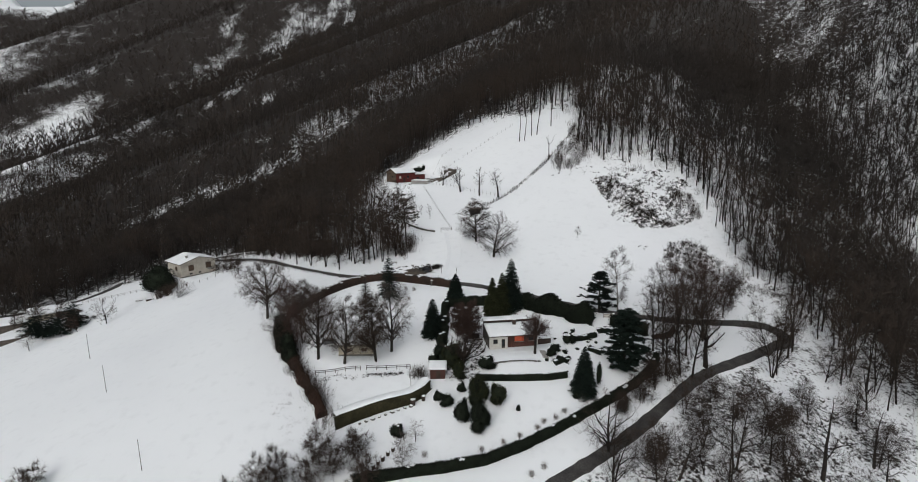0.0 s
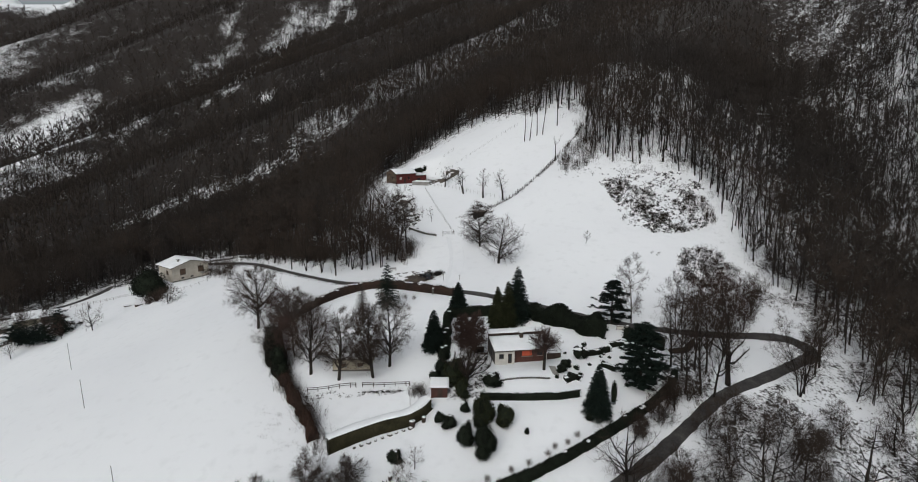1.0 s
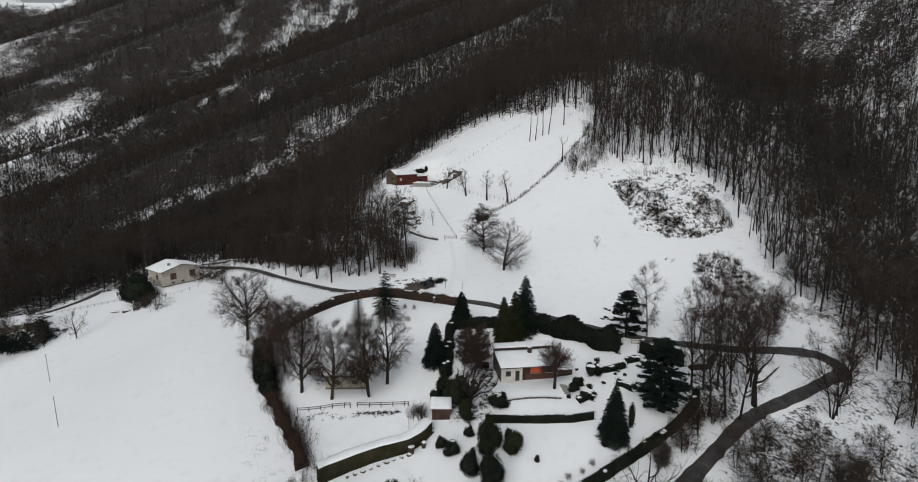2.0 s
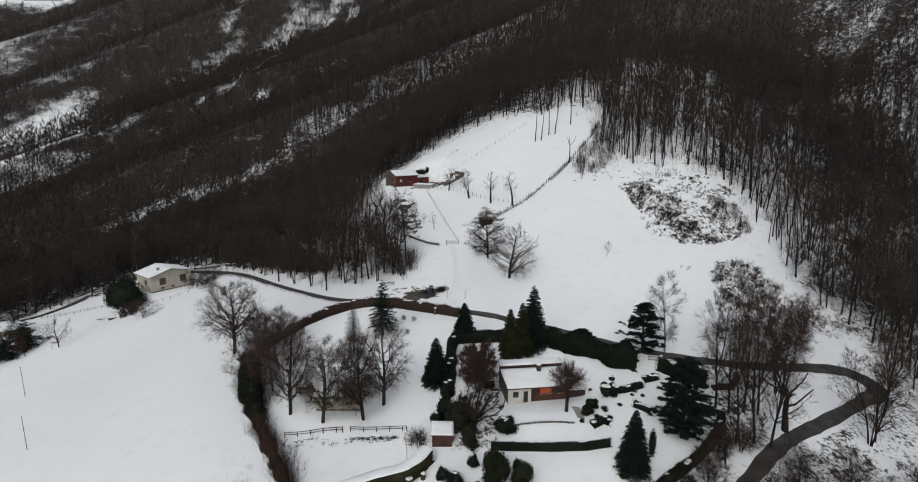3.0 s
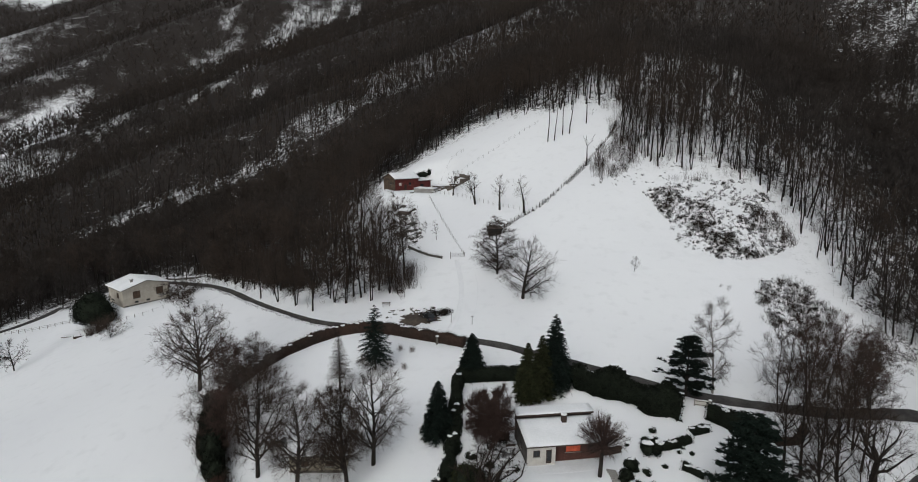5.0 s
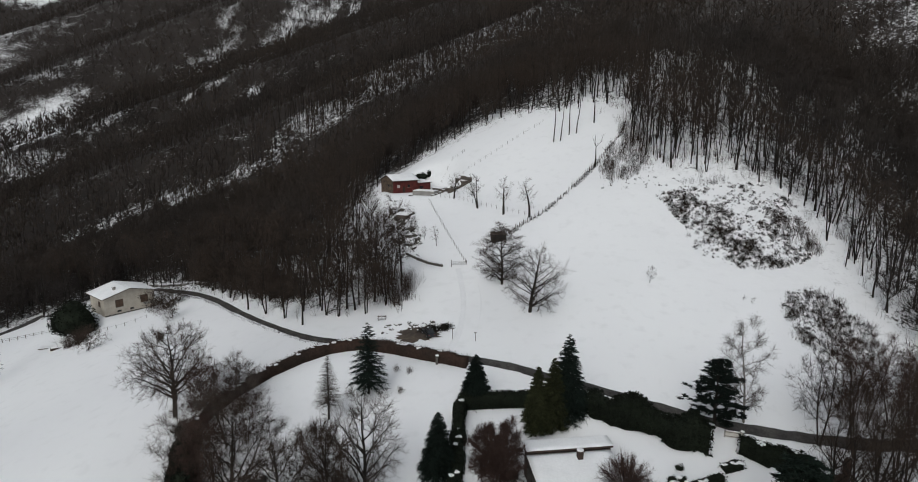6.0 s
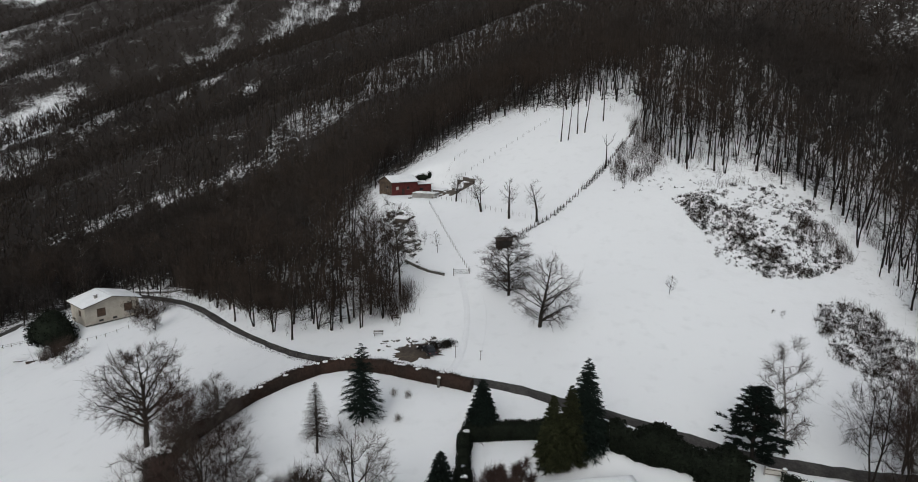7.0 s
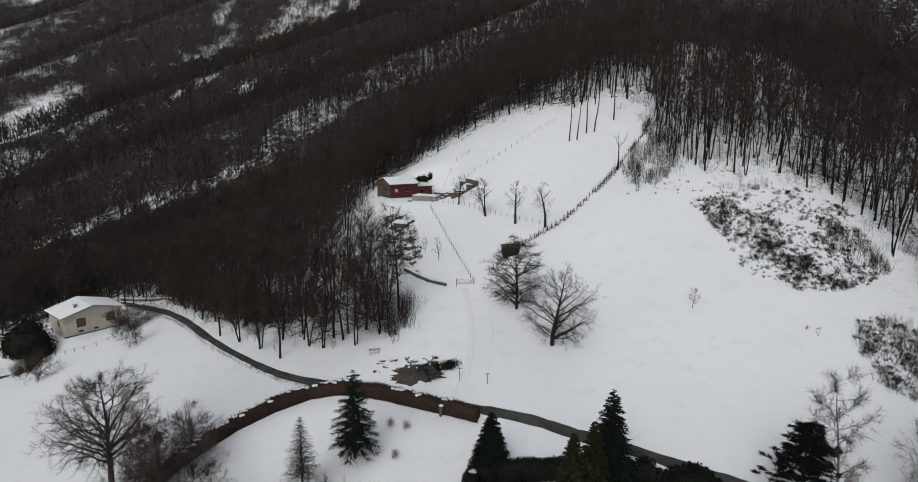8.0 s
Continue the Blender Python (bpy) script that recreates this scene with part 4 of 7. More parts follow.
def dense_conifer(seed, h, wide, boughs, needles):
    """A broad dark conifer: boughs at all heights, each with clumps of short needle sprays."""
    wood, fine = Soup(seed), Soup(seed + 1)
    r = wood.rng
    wood.stem(Vector((0, 0, -0.5)), Vector((0.1, 0, h * 0.97)), 0.34, 0.04, 7)
    for i in range(boughs):
        z = h * (0.05 + 0.93 * i / boughs)
        k = z / h
        reach = wide * (0.25 + 0.75 * min(1, k / 0.22)) * (1 - max(0, k - 0.22) / 0.78) ** 0.42 * r.uniform(0.55, 1.12) + 0.3
        a = i * 2.4 + r.uniform(-0.5, 0.5)
        s = Vector((0.1 * k, 0, z))
        e = s + Vector((math.cos(a) * reach, math.sin(a) * reach, r.uniform(-0.6, 0.3)))
        wood.stem(s, e, 0.06, 0.015, 3)
        for _ in range(3 + int(reach * 1.4)):
            c = s.lerp(e, r.uniform(0.3, 1.03)) + Vector((r.uniform(-0.5, 0.5), r.uniform(-0.5, 0.5), r.uniform(-0.25, 0.15)))
            for _ in range(needles):
                n = spin(r, r.uniform(0.3, 2.1))
                fine.sliver(c, c + Vector((n.x, n.y, n.z * 0.5)) * r.uniform(0.45, 1.1), 0.27)
    return wood, fine


plant_tree("cedar_tree", 39.4, 131.8, dense_conifer(41, 15.4, 5.6, 136, 25), DARK_BARK, NEEDLE, "broad dark evergreen conifer beside the driveway")


def pine():
    wood, fine = Soup(43), Soup(44)
    r = wood.rng
    p = Vector((0, 0, -0.5))
    for k in range(6):
        q = p + Vector((r.uniform(-0.12, 0.12), r.uniform(-0.12, 0.12), 2.05))
        wood.stem(p, q, 0.32 - 0.045 * k, 0.32 - 0.045 * (k + 1), 7)
        p = q
    for i in range(38):
        z = 2.2 + 9.4 * (i // 4) / 9 + r.uniform(-0.45, 0.45)
        k = (z - 2.2) / 9.4
        reach = (5.2 * max(0.0, 1 - k) ** 0.55 * (0.72 + 0.28 * min(1, k / 0.2)) + 0.5) * r.uniform(0.6, 1.08)
        a = i * 2.4 + r.uniform(-0.4, 0.4)
        s = Vector((0, 0, z - 0.5))
        e = s + Vector((math.cos(a) * reach, math.sin(a) * reach, r.uniform(0.0, 0.7)))
        wood.stem(s, e, 0.09, 0.02, 4)
        for _ in range(6 + int(reach * 1.5)):
            c = s.lerp(e, r.uniform(0.3, 1.03)) + Vector((r.uniform(-0.9, 0.9), r.uniform(-0.9, 0.9), r.uniform(-0.15, 0.4)))
            for _ in range(34):
                n = spin(r, r.uniform(0.2, 1.8))
                fine.sliver(c + n * 0.1, c + Vector((n.x, n.y, n.z * 0.45)) * r.uniform(0.5, 1.05), 0.2)
    return wood, fine


plant_tree("pine_tree", 38.9, 156.2, pine(), DARK_BARK, NEEDLE, "dark pine with layered boughs beside the lane")
plant_tree("birch_tree", 44.3, 157.5, crown_tree(46, 18.5, 4.2, 0.12, 22, 11, 15, 0.034, 1.4, 0.012, 1, 6, 0.03, -0.85), BIRCH, PALE_TWIG, "pale leafless birch beside the lane")
# tall bare trees at the driveway and the bend of the lane
LANE_TREES = ((59.5, 151.4, 17, 2), (49.2, 131.2, 17, 1), (52.8, 131.6, 17.5, 1), (64.0, 146.5, 16.5, 2), (66.5, 159.5, 14, 2), (72.0, 161.5, 13, 2), (76.8, 134.9, 18, 3), (85.4, 143.8, 17, 1),
              (81.0, 168.0, 10, 3), (61.5, 156.5, 15, 2), (74.5, 158.8, 9, 2), (49.0, 140.2, 16, 1), (55.5, 130.8, 17, 1))
LANE_TREES += ((54.4, 139.5, 16, 1), (51.2, 139.0, 16.5, 1), (57.0, 139.2, 16, 1), (55.0, 153.5, 15, 2), (60.5, 147.0, 16, 2), (66.0, 150.5, 14, 2), (62.5, 141.5, 15, 1), (88.5, 147.0, 15, 2))
for i, (x, y, h, fork) in enumerate(LANE_TREES):
    plant_tree("roadside_tree", x, y, crown_tree(60 + i * 3, h * 1.18, 4.0, 0.32, 16, 9, 13, 0.036, 1.35, 0.0135, fork, 6, 0.04, -0.8, (1.0, 2.2)), DARK_BARK, RED_TWIG if i in (0, 3, 4, 5) else TWIG,
               "tall slender leafless tree beside the lane", group="trees along the lane")
# the bank below the lane: slender trees and shrubs, then three old gnarled trees
BANK_TREES = ((54.4, 104.7, 17, 0.014, 2), (30.0, 107.1, 11, 0.022, 1), (88.3, 119.4, 11, 0.018, 2), (50.3, 110.6, 10, 0.012, 2), (40.2, 105.6, 9, 0.014, 3), (63.3, 112.3, 9, 0.012, 2), (65.1, 106.3, 9, 0.014, 2),
              (90.6, 135.6, 9, 0.013, 1), (94.2, 135.4, 11, 0.013, 2), (95.3, 127.0, 11, 0.015, 1), (28.5, 98.0, 12, 0.018, 2), (37.5, 98.5, 12, 0.016, 2), (50.0, 97.0, 13, 0.018, 2), (62.0, 100.0, 10, 0.016, 2))
BANK_TREES += ((40.6, 121.3, 6, 0.014, 3), (45.2, 125.4, 6.5, 0.014, 3), (49.2, 129.2, 7, 0.014, 3), (36.2, 117.4, 5, 0.014, 3), (56.9, 122.7, 7, 0.012, 3), (67.7, 124.3, 6, 0.012, 2), (59.0, 117.0, 7, 0.012, 2), (71.0, 117.5, 5, 0.014, 3), (38.3, 103.4, 8, 0.013, 3), (47.8, 102.7, 9, 0.013, 2), (65.0, 114.8, 10, 0.012, 2), (78.0, 120.7, 9, 0.012, 2), (62.4, 106.7, 11, 0.013, 1), (49.4, 118.6, 8, 0.012, 2), (52.0, 113.6, 9, 0.012, 2), (78.5, 136.0, 13, 0.012, 1), (85.7, 108.7, 10, 0.013, 2))
for i, (x, y, h, th, fork) in enumerate(BANK_TREES):
    plant_tree("bank_tree", x, y, crown_tree(130 + i * 3, h * 1.15, h * (0.62 if i == 1 else 0.38), 0.14, 17, 8, 9, 0.034, 1.2, th * 1.2, fork, 7, 0.10, -0.75, (0.6, 1.6)), DARK_BARK, TWIG, "leafless tree on the snowy bank below the lane", group="trees on the bank")
for i, (x, y, h, lean) in enumerate(((71.5, 104.0, 19, 0.05), (84.5, 108.2, 13, 0.5), (42.2, 101.4, 12, 0.15), (79.0, 97.5, 13, 0.2))):
    plant_tree("gnarled_tree", x, y, crown_tree(930 + i * 3, h, h * 0.36, 0.24, 11, 5, 4, 0.05, 1.1, 0.024, 1, 8, lean, -0.7, (0.2, 0.9)), DARK_BARK, TWIG, "old gnarled tree with few crooked limbs on the bank", group="old trees on the bank")
# thicket at the low end of the hedge, and by the edge of the field
for i, (x, y, h) in enumerate(((-29, 105, 9), (-24.5, 102.5, 8), (-33.5, 101, 8.5), (-37, 98.5, 7), (-21, 106.5, 6.5), (-28, 98, 8), (-42.5, 95, 6), (-88, 108, 6), (-92, 104, 6), (-18.0, 100.0, 6))):
    plant_tree("thicket_tree", x, y, crown_tree(190 + i * 3, h, h * 0.42, 0.06, 11, 8, 13, 0.042, 1.2, 0.012, 3, 5, 0.08, -0.8), BARK, TWIG, "leafless thicket tree with many thin stems", group="thicket below the gardens")


def pollard(seed, h, stubs, thick, twigs, reach=0.35, clear=0.45):
    wood, fine = Soup(seed), Soup(seed + 1)
    r = wood.rng
    p = Vector((0, 0, -0.4))
    line = [p]
    for k in range(4):
        line.append(line[-1] + Vector((r.uniform(-0.2, 0.2), r.uniform(-0.2, 0.2), h * clear / 4)))
        wood.stem(line[-2], line[-1], thick * (1.15 - 0.13 * k), thick * (1.15 - 0.13 * (k + 1)), 8)
    for s in range(stubs):
        a = 6.28 * s / stubs + r.uniform(-0.4, 0.4)
        d = Vector((math.cos(a), math.sin(a), r.uniform(0.5, 1.4))).normalized()
        q, rr = line[r.choice((3, 4, 4))], thick * 0.42
        for k in range(4):
            e = q + d * h * reach * r.uniform(0.22, 0.36)
            wood.stem(q, e, rr, rr * 0.78, 6)
            for _ in range(twigs):
                t = q.lerp(e, r.random())
                n = (spin(r, r.uniform(0.2, 1.6)) + d * 0.4).normalized()
                fine.stem(t, t + n * r.uniform(0.3, 0.9), 0.02, 0, 3)
                fine.sliver(t, t + n * r.uniform(0.8, 1.6), 0.04)
            d = (d + Vector((r.uniform(-0.6, 0.6), r.uniform(-0.6, 0.6), r.uniform(-0.1, 0.8)))).normalized()
            q, rr = e, rr * 0.78
    return wood, fine


plant_tree("pollard_tree", 60.6, 135.6, pollard(51, 14.5, 8, 0.60, 8, 0.36, 0.5), DARK_BARK, TWIG, "old thick-trunked pollard with stubby bare limbs")
plant_tree("fruit_tree", 0.9, 131.0, pollard(53, 10.5, 17, 0.42, 34, 0.54, 0.26), DARK_BARK, TWIG, "dark twisted leafless fruit tree in the garden")
for i, (x, y, h) in enumerate(((-7.2, 265.4, 9), (0.8, 254.6, 11.5), (8.6, 246.5, 12), (16.1, 241.8, 12))):
    plant_tree("meadow_tree", x, y, crown_tree(230 + 3 * i, h, 2.7, 0.26, 12, 6, 7, 0.045, 0.9, 0.033, 1 + (i == 1), 7, 0.09, -0.5, (0.7, 1.7)), DARK_BARK, TWIG, "lopped leafless tree in the fenced snowy meadow", group="row of meadow trees")
plant_tree("meadow_tree", 6.1, 207.0, crown_tree(251, 16.0, 6.2, 0.06, 60, 12, 13, 0.034, 1.6, 0.02, 1, 8, 0.02, -0.9, (0.1, 0.9), 0.22, 0.55), DARK_BARK, TWIG, "dense layered leafless tree in the snowy meadow", group="pair of meadow trees")
plant_tree("meadow_tree", 11.7, 192.9, crown_tree(253, 15.5, 7.4, 0.10, 34, 13, 10, 0.034, 1.2, 0.027, 1, 8, 0.03, -0.85, (0.35, 1.1), 0.15), DARK_BARK, TWIG, "broad spreading leafless tree in the snowy meadow", group="pair of meadow trees")
for x, y, h in ((41.6, 203.5, 4.5), (-11.6, 234.0, 6.6), (-15.5, 240, 4.0)):
    plant_tree("sapling", x, y, crown_tree(int(x * 3) + 400, h, h * 0.22, 0.25, 10, 4, 7, 0.04, 0.5, 0.014, 1, 5, 0.03, -0.7, (0.8, 1.8)), DARK_BARK, TWIG, "small leafless sapling in the snow", group="saplings")
for i, (x, y, h) in enumerate(((29, 286.5, 23), (31.4, 286, 22), (35, 289, 24), (37.6, 288.7, 24), (45, 293.7, 25))):
    plant_tree("tall_larch_tree", x, y, crown_tree(260 + 3 * i, h, 1.7, 0.45, 18, 3, 6, 0.07, 0.8, 0.0095, 1, 6, 0.02), DARK_BARK, TWIG, "tall thin leafless larch at the top of the meadow", group="tall larches")
plant_tree("dead_tree", 39.8, 263.4, pollard(280, 13, 3, 0.22, 3, 0.3, 0.55), DARK_BARK, TWIG, "crooked leafless tree beside the brushwood fence")
plant_tree("field_tree", -135.5, 215.4, crown_tree(290, 10.5, 5.0, 0.12, 14, 6, 9, 0.07, 1.0, 0.02, 1, 6), DARK_BARK, TWIG, "leafless tree at the edge of the field")


def clipped_ball():
    wood, fine = Soup(291), Soup(292)
    r = wood.rng
    wood.stem(Vector((0, 0, -0.4)), Vector((0.15, 0, 4.8)), 0.36, 0.27, 8)
    for i in range(120):
        n = spin(r, r.uniform(0.05, 2.1))
        e = Vector((0.15, 0, 6.2)) + Vector((n.x, n.y, n.z * 1.05)) * r.uniform(2.6, 4.2)
        wood.stem(Vector((0.15, 0, 4.6)), e, 0.06, 0.015, 4)
        for _ in range(64):
            m = (n * 0.6 + spin(r, r.uniform(0, 3.1)) * 0.9).normalized()
            s = Vector((0.15, 0, 6.0)).lerp(e, r.uniform(0.35, 1))
            fine.sliver(s, s + m * r.uniform(0.5, 1.2), 0.03)
    return wood, fine


plant_tree("fruit_sapling", -8.9, 109.2, crown_tree(297, 5.2, 1.9, 0.22, 11, 5, 7, 0.03, 0.6, 0.02, 1, 6, 0.03, -0.7), DARK_BARK, TWIG, "small leafless fruit tree in the lower garden")
plant_tree("birch_tree", -10.6, 101.8, crown_tree(298, 8.5, 2.4, 0.1, 14, 7, 10, 0.028, 0.9, 0.012, 2, 5, 0.04, -0.8), BIRCH, PALE_TWIG, "young pale birch above the lower hedge")
plant_tree("birch_tree", -155.0, 300.0, crown_tree(299, 22, 3.4, 0.2, 16, 7, 8, 0.05, 1.4, 0.014, 1, 6, 0.05, -0.7), BIRCH, PALE_TWIG, "pale leafless birch standing above the lane")
plant_tree("ball_tree", 18.6, 136.0, clipped_ball(), DARK_BARK, RED_TWIG, "round-headed leafless garden tree before the house")
plant_tree("ornamental_tree", 1.9, 142.4, crown_tree(295, 11.6, 3.0, 0.08, 28, 13, 26, 0.045, 1.0, 0.018, 3, 6), DARK_BARK, RED_TWIG, "dense reddish leafless tree beside the house")

# evergreen shrubs
evergreen("yew_shrub", -128.5, 244, [(0, 0, 5.4, 7.0, 5.8, 5.8), (3.6, -1, 3.4, 4.4, 3.8, 3.7), (-3.6, 0.5, 4.0, 4.8, 4.0, 4.2), (0.5, 0, 9.0, 3.6, 3.4, 3.2)], 4600, 0.42, IVY, "large round dark evergreen shrub beside the cream house")
for x, y, s, g in ((-12.9, 110.8, 1.55, 1.4), (-2.6, 119.2, 1.5, 1.4), (-4.6, 120.6, 1.2, 1.1), (0.6, 114.4, 1.75, 2.5), (4.3, 112.2, 2.25, 3.3), (4.2, 119.8, 2.45, 3.3), (8.6, 119.2, 1.95, 2.5), (6.4, 130.8, 2.2, 1.5), (-0.2, 127.4, 1.5, 2.3), (-1.6, 132.8, 2.7, 2.6), (12.8, 117.6, 0.45, 0.7), (22.6, 135.8, 1.2, 1.0), (24.0, 138.2, 1.3, 0.9),
                   (26.1, 121.6, 0.6, 0.8), (-6.3, 133.2, 1.3, 1.2), (0.5, 123.2, 1.0, 1.1)):
    yellow = (x, y) in ((4.2, 119.8), (8.6, 119.2), (-0.2, 127.4), (-1.6, 132.8))
    evergreen("conifer_shrub" if g > 2 else "boxwood_shrub", x, y, [(0, 0, g, s * 0.92, s * 0.88, g)] + [(s * 0.5 * math.cos(k * 2.2 + x), s * 0.5 * math.sin(k * 2.2 + x), g * (0.45 + 0.33 * k), s * (0.72 - 0.1 * k), s * (0.68 - 0.08 * k), g * (0.5 + 0.06 * k)) for k in range(4)], int(600 + 620 * s * g), 0.13 + 0.02 * s, THUJA if yellow else IVY,
              "yellow-green clipped conifer on the garden terrace" if yellow else ("dark upright conifer shrub in the snowy garden" if g > 2 else "dark rounded evergreen shrub in the snowy garden"), group="garden shrubs",
              snow=((0.1, 0.1, g * 1.95, s * 0.35, s * 0.3, 0.12),) if s > 1.25 and g < 2 else ())
evergreen("juniper_column", 32.2, 126.4, [(0, 0, 2.8, 0.65, 0.65, 2.9)], 700, 0.18, IVY, "slim dark columnar juniper in the lower garden")
evergreen("clipped_cube_shrub", 28.0, 141.4, [(a * 0.75, b * 0.55, 1.35, 1.0, 0.95, 1.5) for a in (-1, 1) for b in (-1, 1)] + [(a * 0.8, b * 0.6, 2.1, 0.8, 0.75, 0.75) for a in (-1, 1) for b in (-1, 1)], 2600, 0.15, IVY, "dark block-clipped shrub capped with snow", snow=((0, 0, 2.95, 1.3, 1.0, 0.26),))

r_ = random.Random(31)
for i in range(16):
    x, y, s = r_.uniform(21, 37), r_.uniform(132, 147), r_.uniform(0.35, 0.8)
    evergreen("heather_clump", x, y, [(0, 0, s * 0.5, s, s * 0.9, s * 0.8)], 170, 0.14, IVY, "small dark evergreen clump showing through the snow", group="garden clumps", snow=((0.1, 0, s * 1.1, s * 0.4, s * 0.35, 0.1),) if i % 2 else ())

# ---- hedges ----
hedge("beech_hedge", [(-2.5, 172.0), (-4, 172.6), (-11.5, 175.9), (-18.6, 179.2), (-25.1, 181.6), (-31.2, 181.2), (-36.4, 178.2), (-41.5, 173.7), (-45.7, 168.0), (-48.5, 162.5), (-49.8, 157.5)], 1.7, (2.2, 2.4), BEECH, 40, 0.13,
      "clipped dark brown beech hedge flecked with snow on top", 0.56, 2, BEECH, 0.15, 0.12)
hedge("ivy_hedge", [(-49.8, 156.5), (-48.0, 151), (-45.5, 145), (-43, 139.5), (-41.5, 136.5)], 2.8, (2.6, 3.4), IVY, 44, 0.26, "tall unclipped dark evergreen hedge beside the field", 0, 3, IVY, 0.9, 0.35)
hedge("low_beech_hedge", [(-41.0, 136.0), (-38, 131), (-34.5, 125.5), (-31.5, 120.8), (-29.3, 116.2)], 2.0, (2.4, 1.7), RUST_LEAF, 44, 0.13, "rust-brown beech hedge falling towards the lower gardens", 0.05, 4, BEECH, 0.8, 0.9)
hedge("evergreen_hedge", [(-3.0, 159.8), (3, 160.2), (9, 160.4), (15, 160.6), (19, 159.8)], 2.6, (2.2, 2.4), IVY, 34, 0.2, "dark clipped evergreen hedge behind the house", 0.1, 5, IVY, 0.12)
hedge("evergreen_shrubbery", [(18.5, 158.8), (23, 157.0), (27.5, 155.0), (32, 152.6), (36.4, 150.6)], 4.6, (3.2, 4.2), IVY, 40, 0.26, "tall unclipped dark evergreen shrubs behind the house", 0.14, 15, IVY, 0.5)
hedge("boundary_hedge", [(-3.6, 160.5), (-3.9, 152), (-4.0, 144), (-4.6, 138), (-5.2, 133.5)], 2.0, (2.3, 1.8), IVY, 36, 0.2, "dark uneven hedge between the two gardens with snow on it", 0.26, 6, IVY, 0.7)
hedge("ivy_wall", [(-26.0, 113.6), (-21, 116.2), (-16, 118.4), (-11, 120.0), (-8.5, 122.0), (-6.8, 124.6)], 1.4, (3.0, 2.4), WALL_IVY, 40, 0.15, "retaining wall overgrown with dark ivy and topped with snow", 0.95, 7, WALL_IVY, 0.08)
hedge("terrace_hedge", [(3.8, 127.2), (9, 127.0), (15, 127.1), (21, 127.6), (26, 128.8)], 1.0, (1.4, 1.4), IVY, 40, 0.14, "low clipped dark hedge along the garden terrace", 0.2, 8, IVY, 0.1)
hedge("lower_hedge", [(-20, 99.6), (-16, 100.4), (-9.4, 101.4), (-2.7, 102.3), (5.3, 104.1), (13.7, 108.0), (21.5, 112.7), (31.6, 119.7), (40.5, 126.4), (46, 132), (49, 137)], 1.45, (1.9, 1.9), IVY, 36, 0.17, "long clipped dark hedge along the lower garden", 0.1, 9, IVY, 0.14)
hedge("drive_shrubbery", [(41.0, 151.2), (43.7, 149.6), (46.6, 148.2), (49.8, 147.4)], 3.0, (2.6, 2.5), IVY, 40, 0.2, "dark unclipped evergreen shrubs beside the driveway patched with snow", 0.2, 10, IVY, 0.7)
hedge("drive_hedge", [(50.5, 145.6), (55.0, 146.6), (57.6, 150.0)], 1.2, (1.0, 1.3), BEECH, 34, 0.14, "low brown hedge curving along the driveway", 0.0, 11, BEECH, 0.3)
for i, line in enumerate(([(29.5, 142.5), (33, 143.6), (36, 145.0)], [(32.5, 139.0), (35.5, 137.2)], [(36.5, 146.5), (40.0, 147.8)], [(23.0, 133.0), (25.5, 134.4), (27.0, 133.4)])):
    hedge("bed_hedge", line, 1.5, (1.1, 1.0), IVY, 34, 0.16, "low dark clipped bed edging heaped with snow", 0.6, 20 + i, IVY, 0.2)


# ---- low scrub, brambles, rubble ----
def scrub(name, spots, mat, label, category="scrub", stems=26, tall=1.4, width=0.06, seed=9, leafy=0.0, leaf_mat=None, lean=0.8):
    s, t = Soup(seed), Soup(seed + 1)
    r = s.rng
    for x, y, size in spots:
        z = gz(x, y)
        for _ in range(int(stems * size)):
            o = Vector((x + r.gauss(0, 0.55) * size, y + r.gauss(0, 0.55) * size, z - 0.1))
            d = spin(r, r.uniform(0, lean))
            e = o + d * tall * size * r.uniform(0.5, 1.2)
            s.sliver(o, e, width)
            s.sliver(o.lerp(e, 0.5), o.lerp(e, 0.5) + spin(r, r.uniform(0.3, 1.2) * lean / 0.8) * tall * 0.5 * size, width * 0.8)
            if r.random() < leafy:
                t.leaf(o.lerp(e, r.uniform(0.1, 0.8)), 0.22 * size)
    v1, f1 = s.arrays()
    if t.v:
        v2, f2 = t.arrays()
        me = mesh_of(name, np.concatenate([v1, v2]), np.concatenate([f1, f2 + len(v1)]), [(mat, len(f1)), (leaf_mat, len(f2))])
    else:
        me = mesh_of(name, v1, f1, mat)
    return tagged(new(name, me), label, category, kind="stuff")


def blob_spots(seed, n, cx, cy, rx, ry, turn=0.0, lo=0.6, hi=1.3):
    r = random.Random(seed)
    out = []
    while len(out) < n:
        u, v = r.uniform(-1, 1), r.uniform(-1, 1)
        if u * u + v * v < 1 - 0.35 * r.random():
            c, s = math.cos(turn), math.sin(turn)
            out.append((cx + rx * u * c - ry * v * s, cy + rx * u * s + ry * v * c, r.uniform(lo, hi)))
    return out


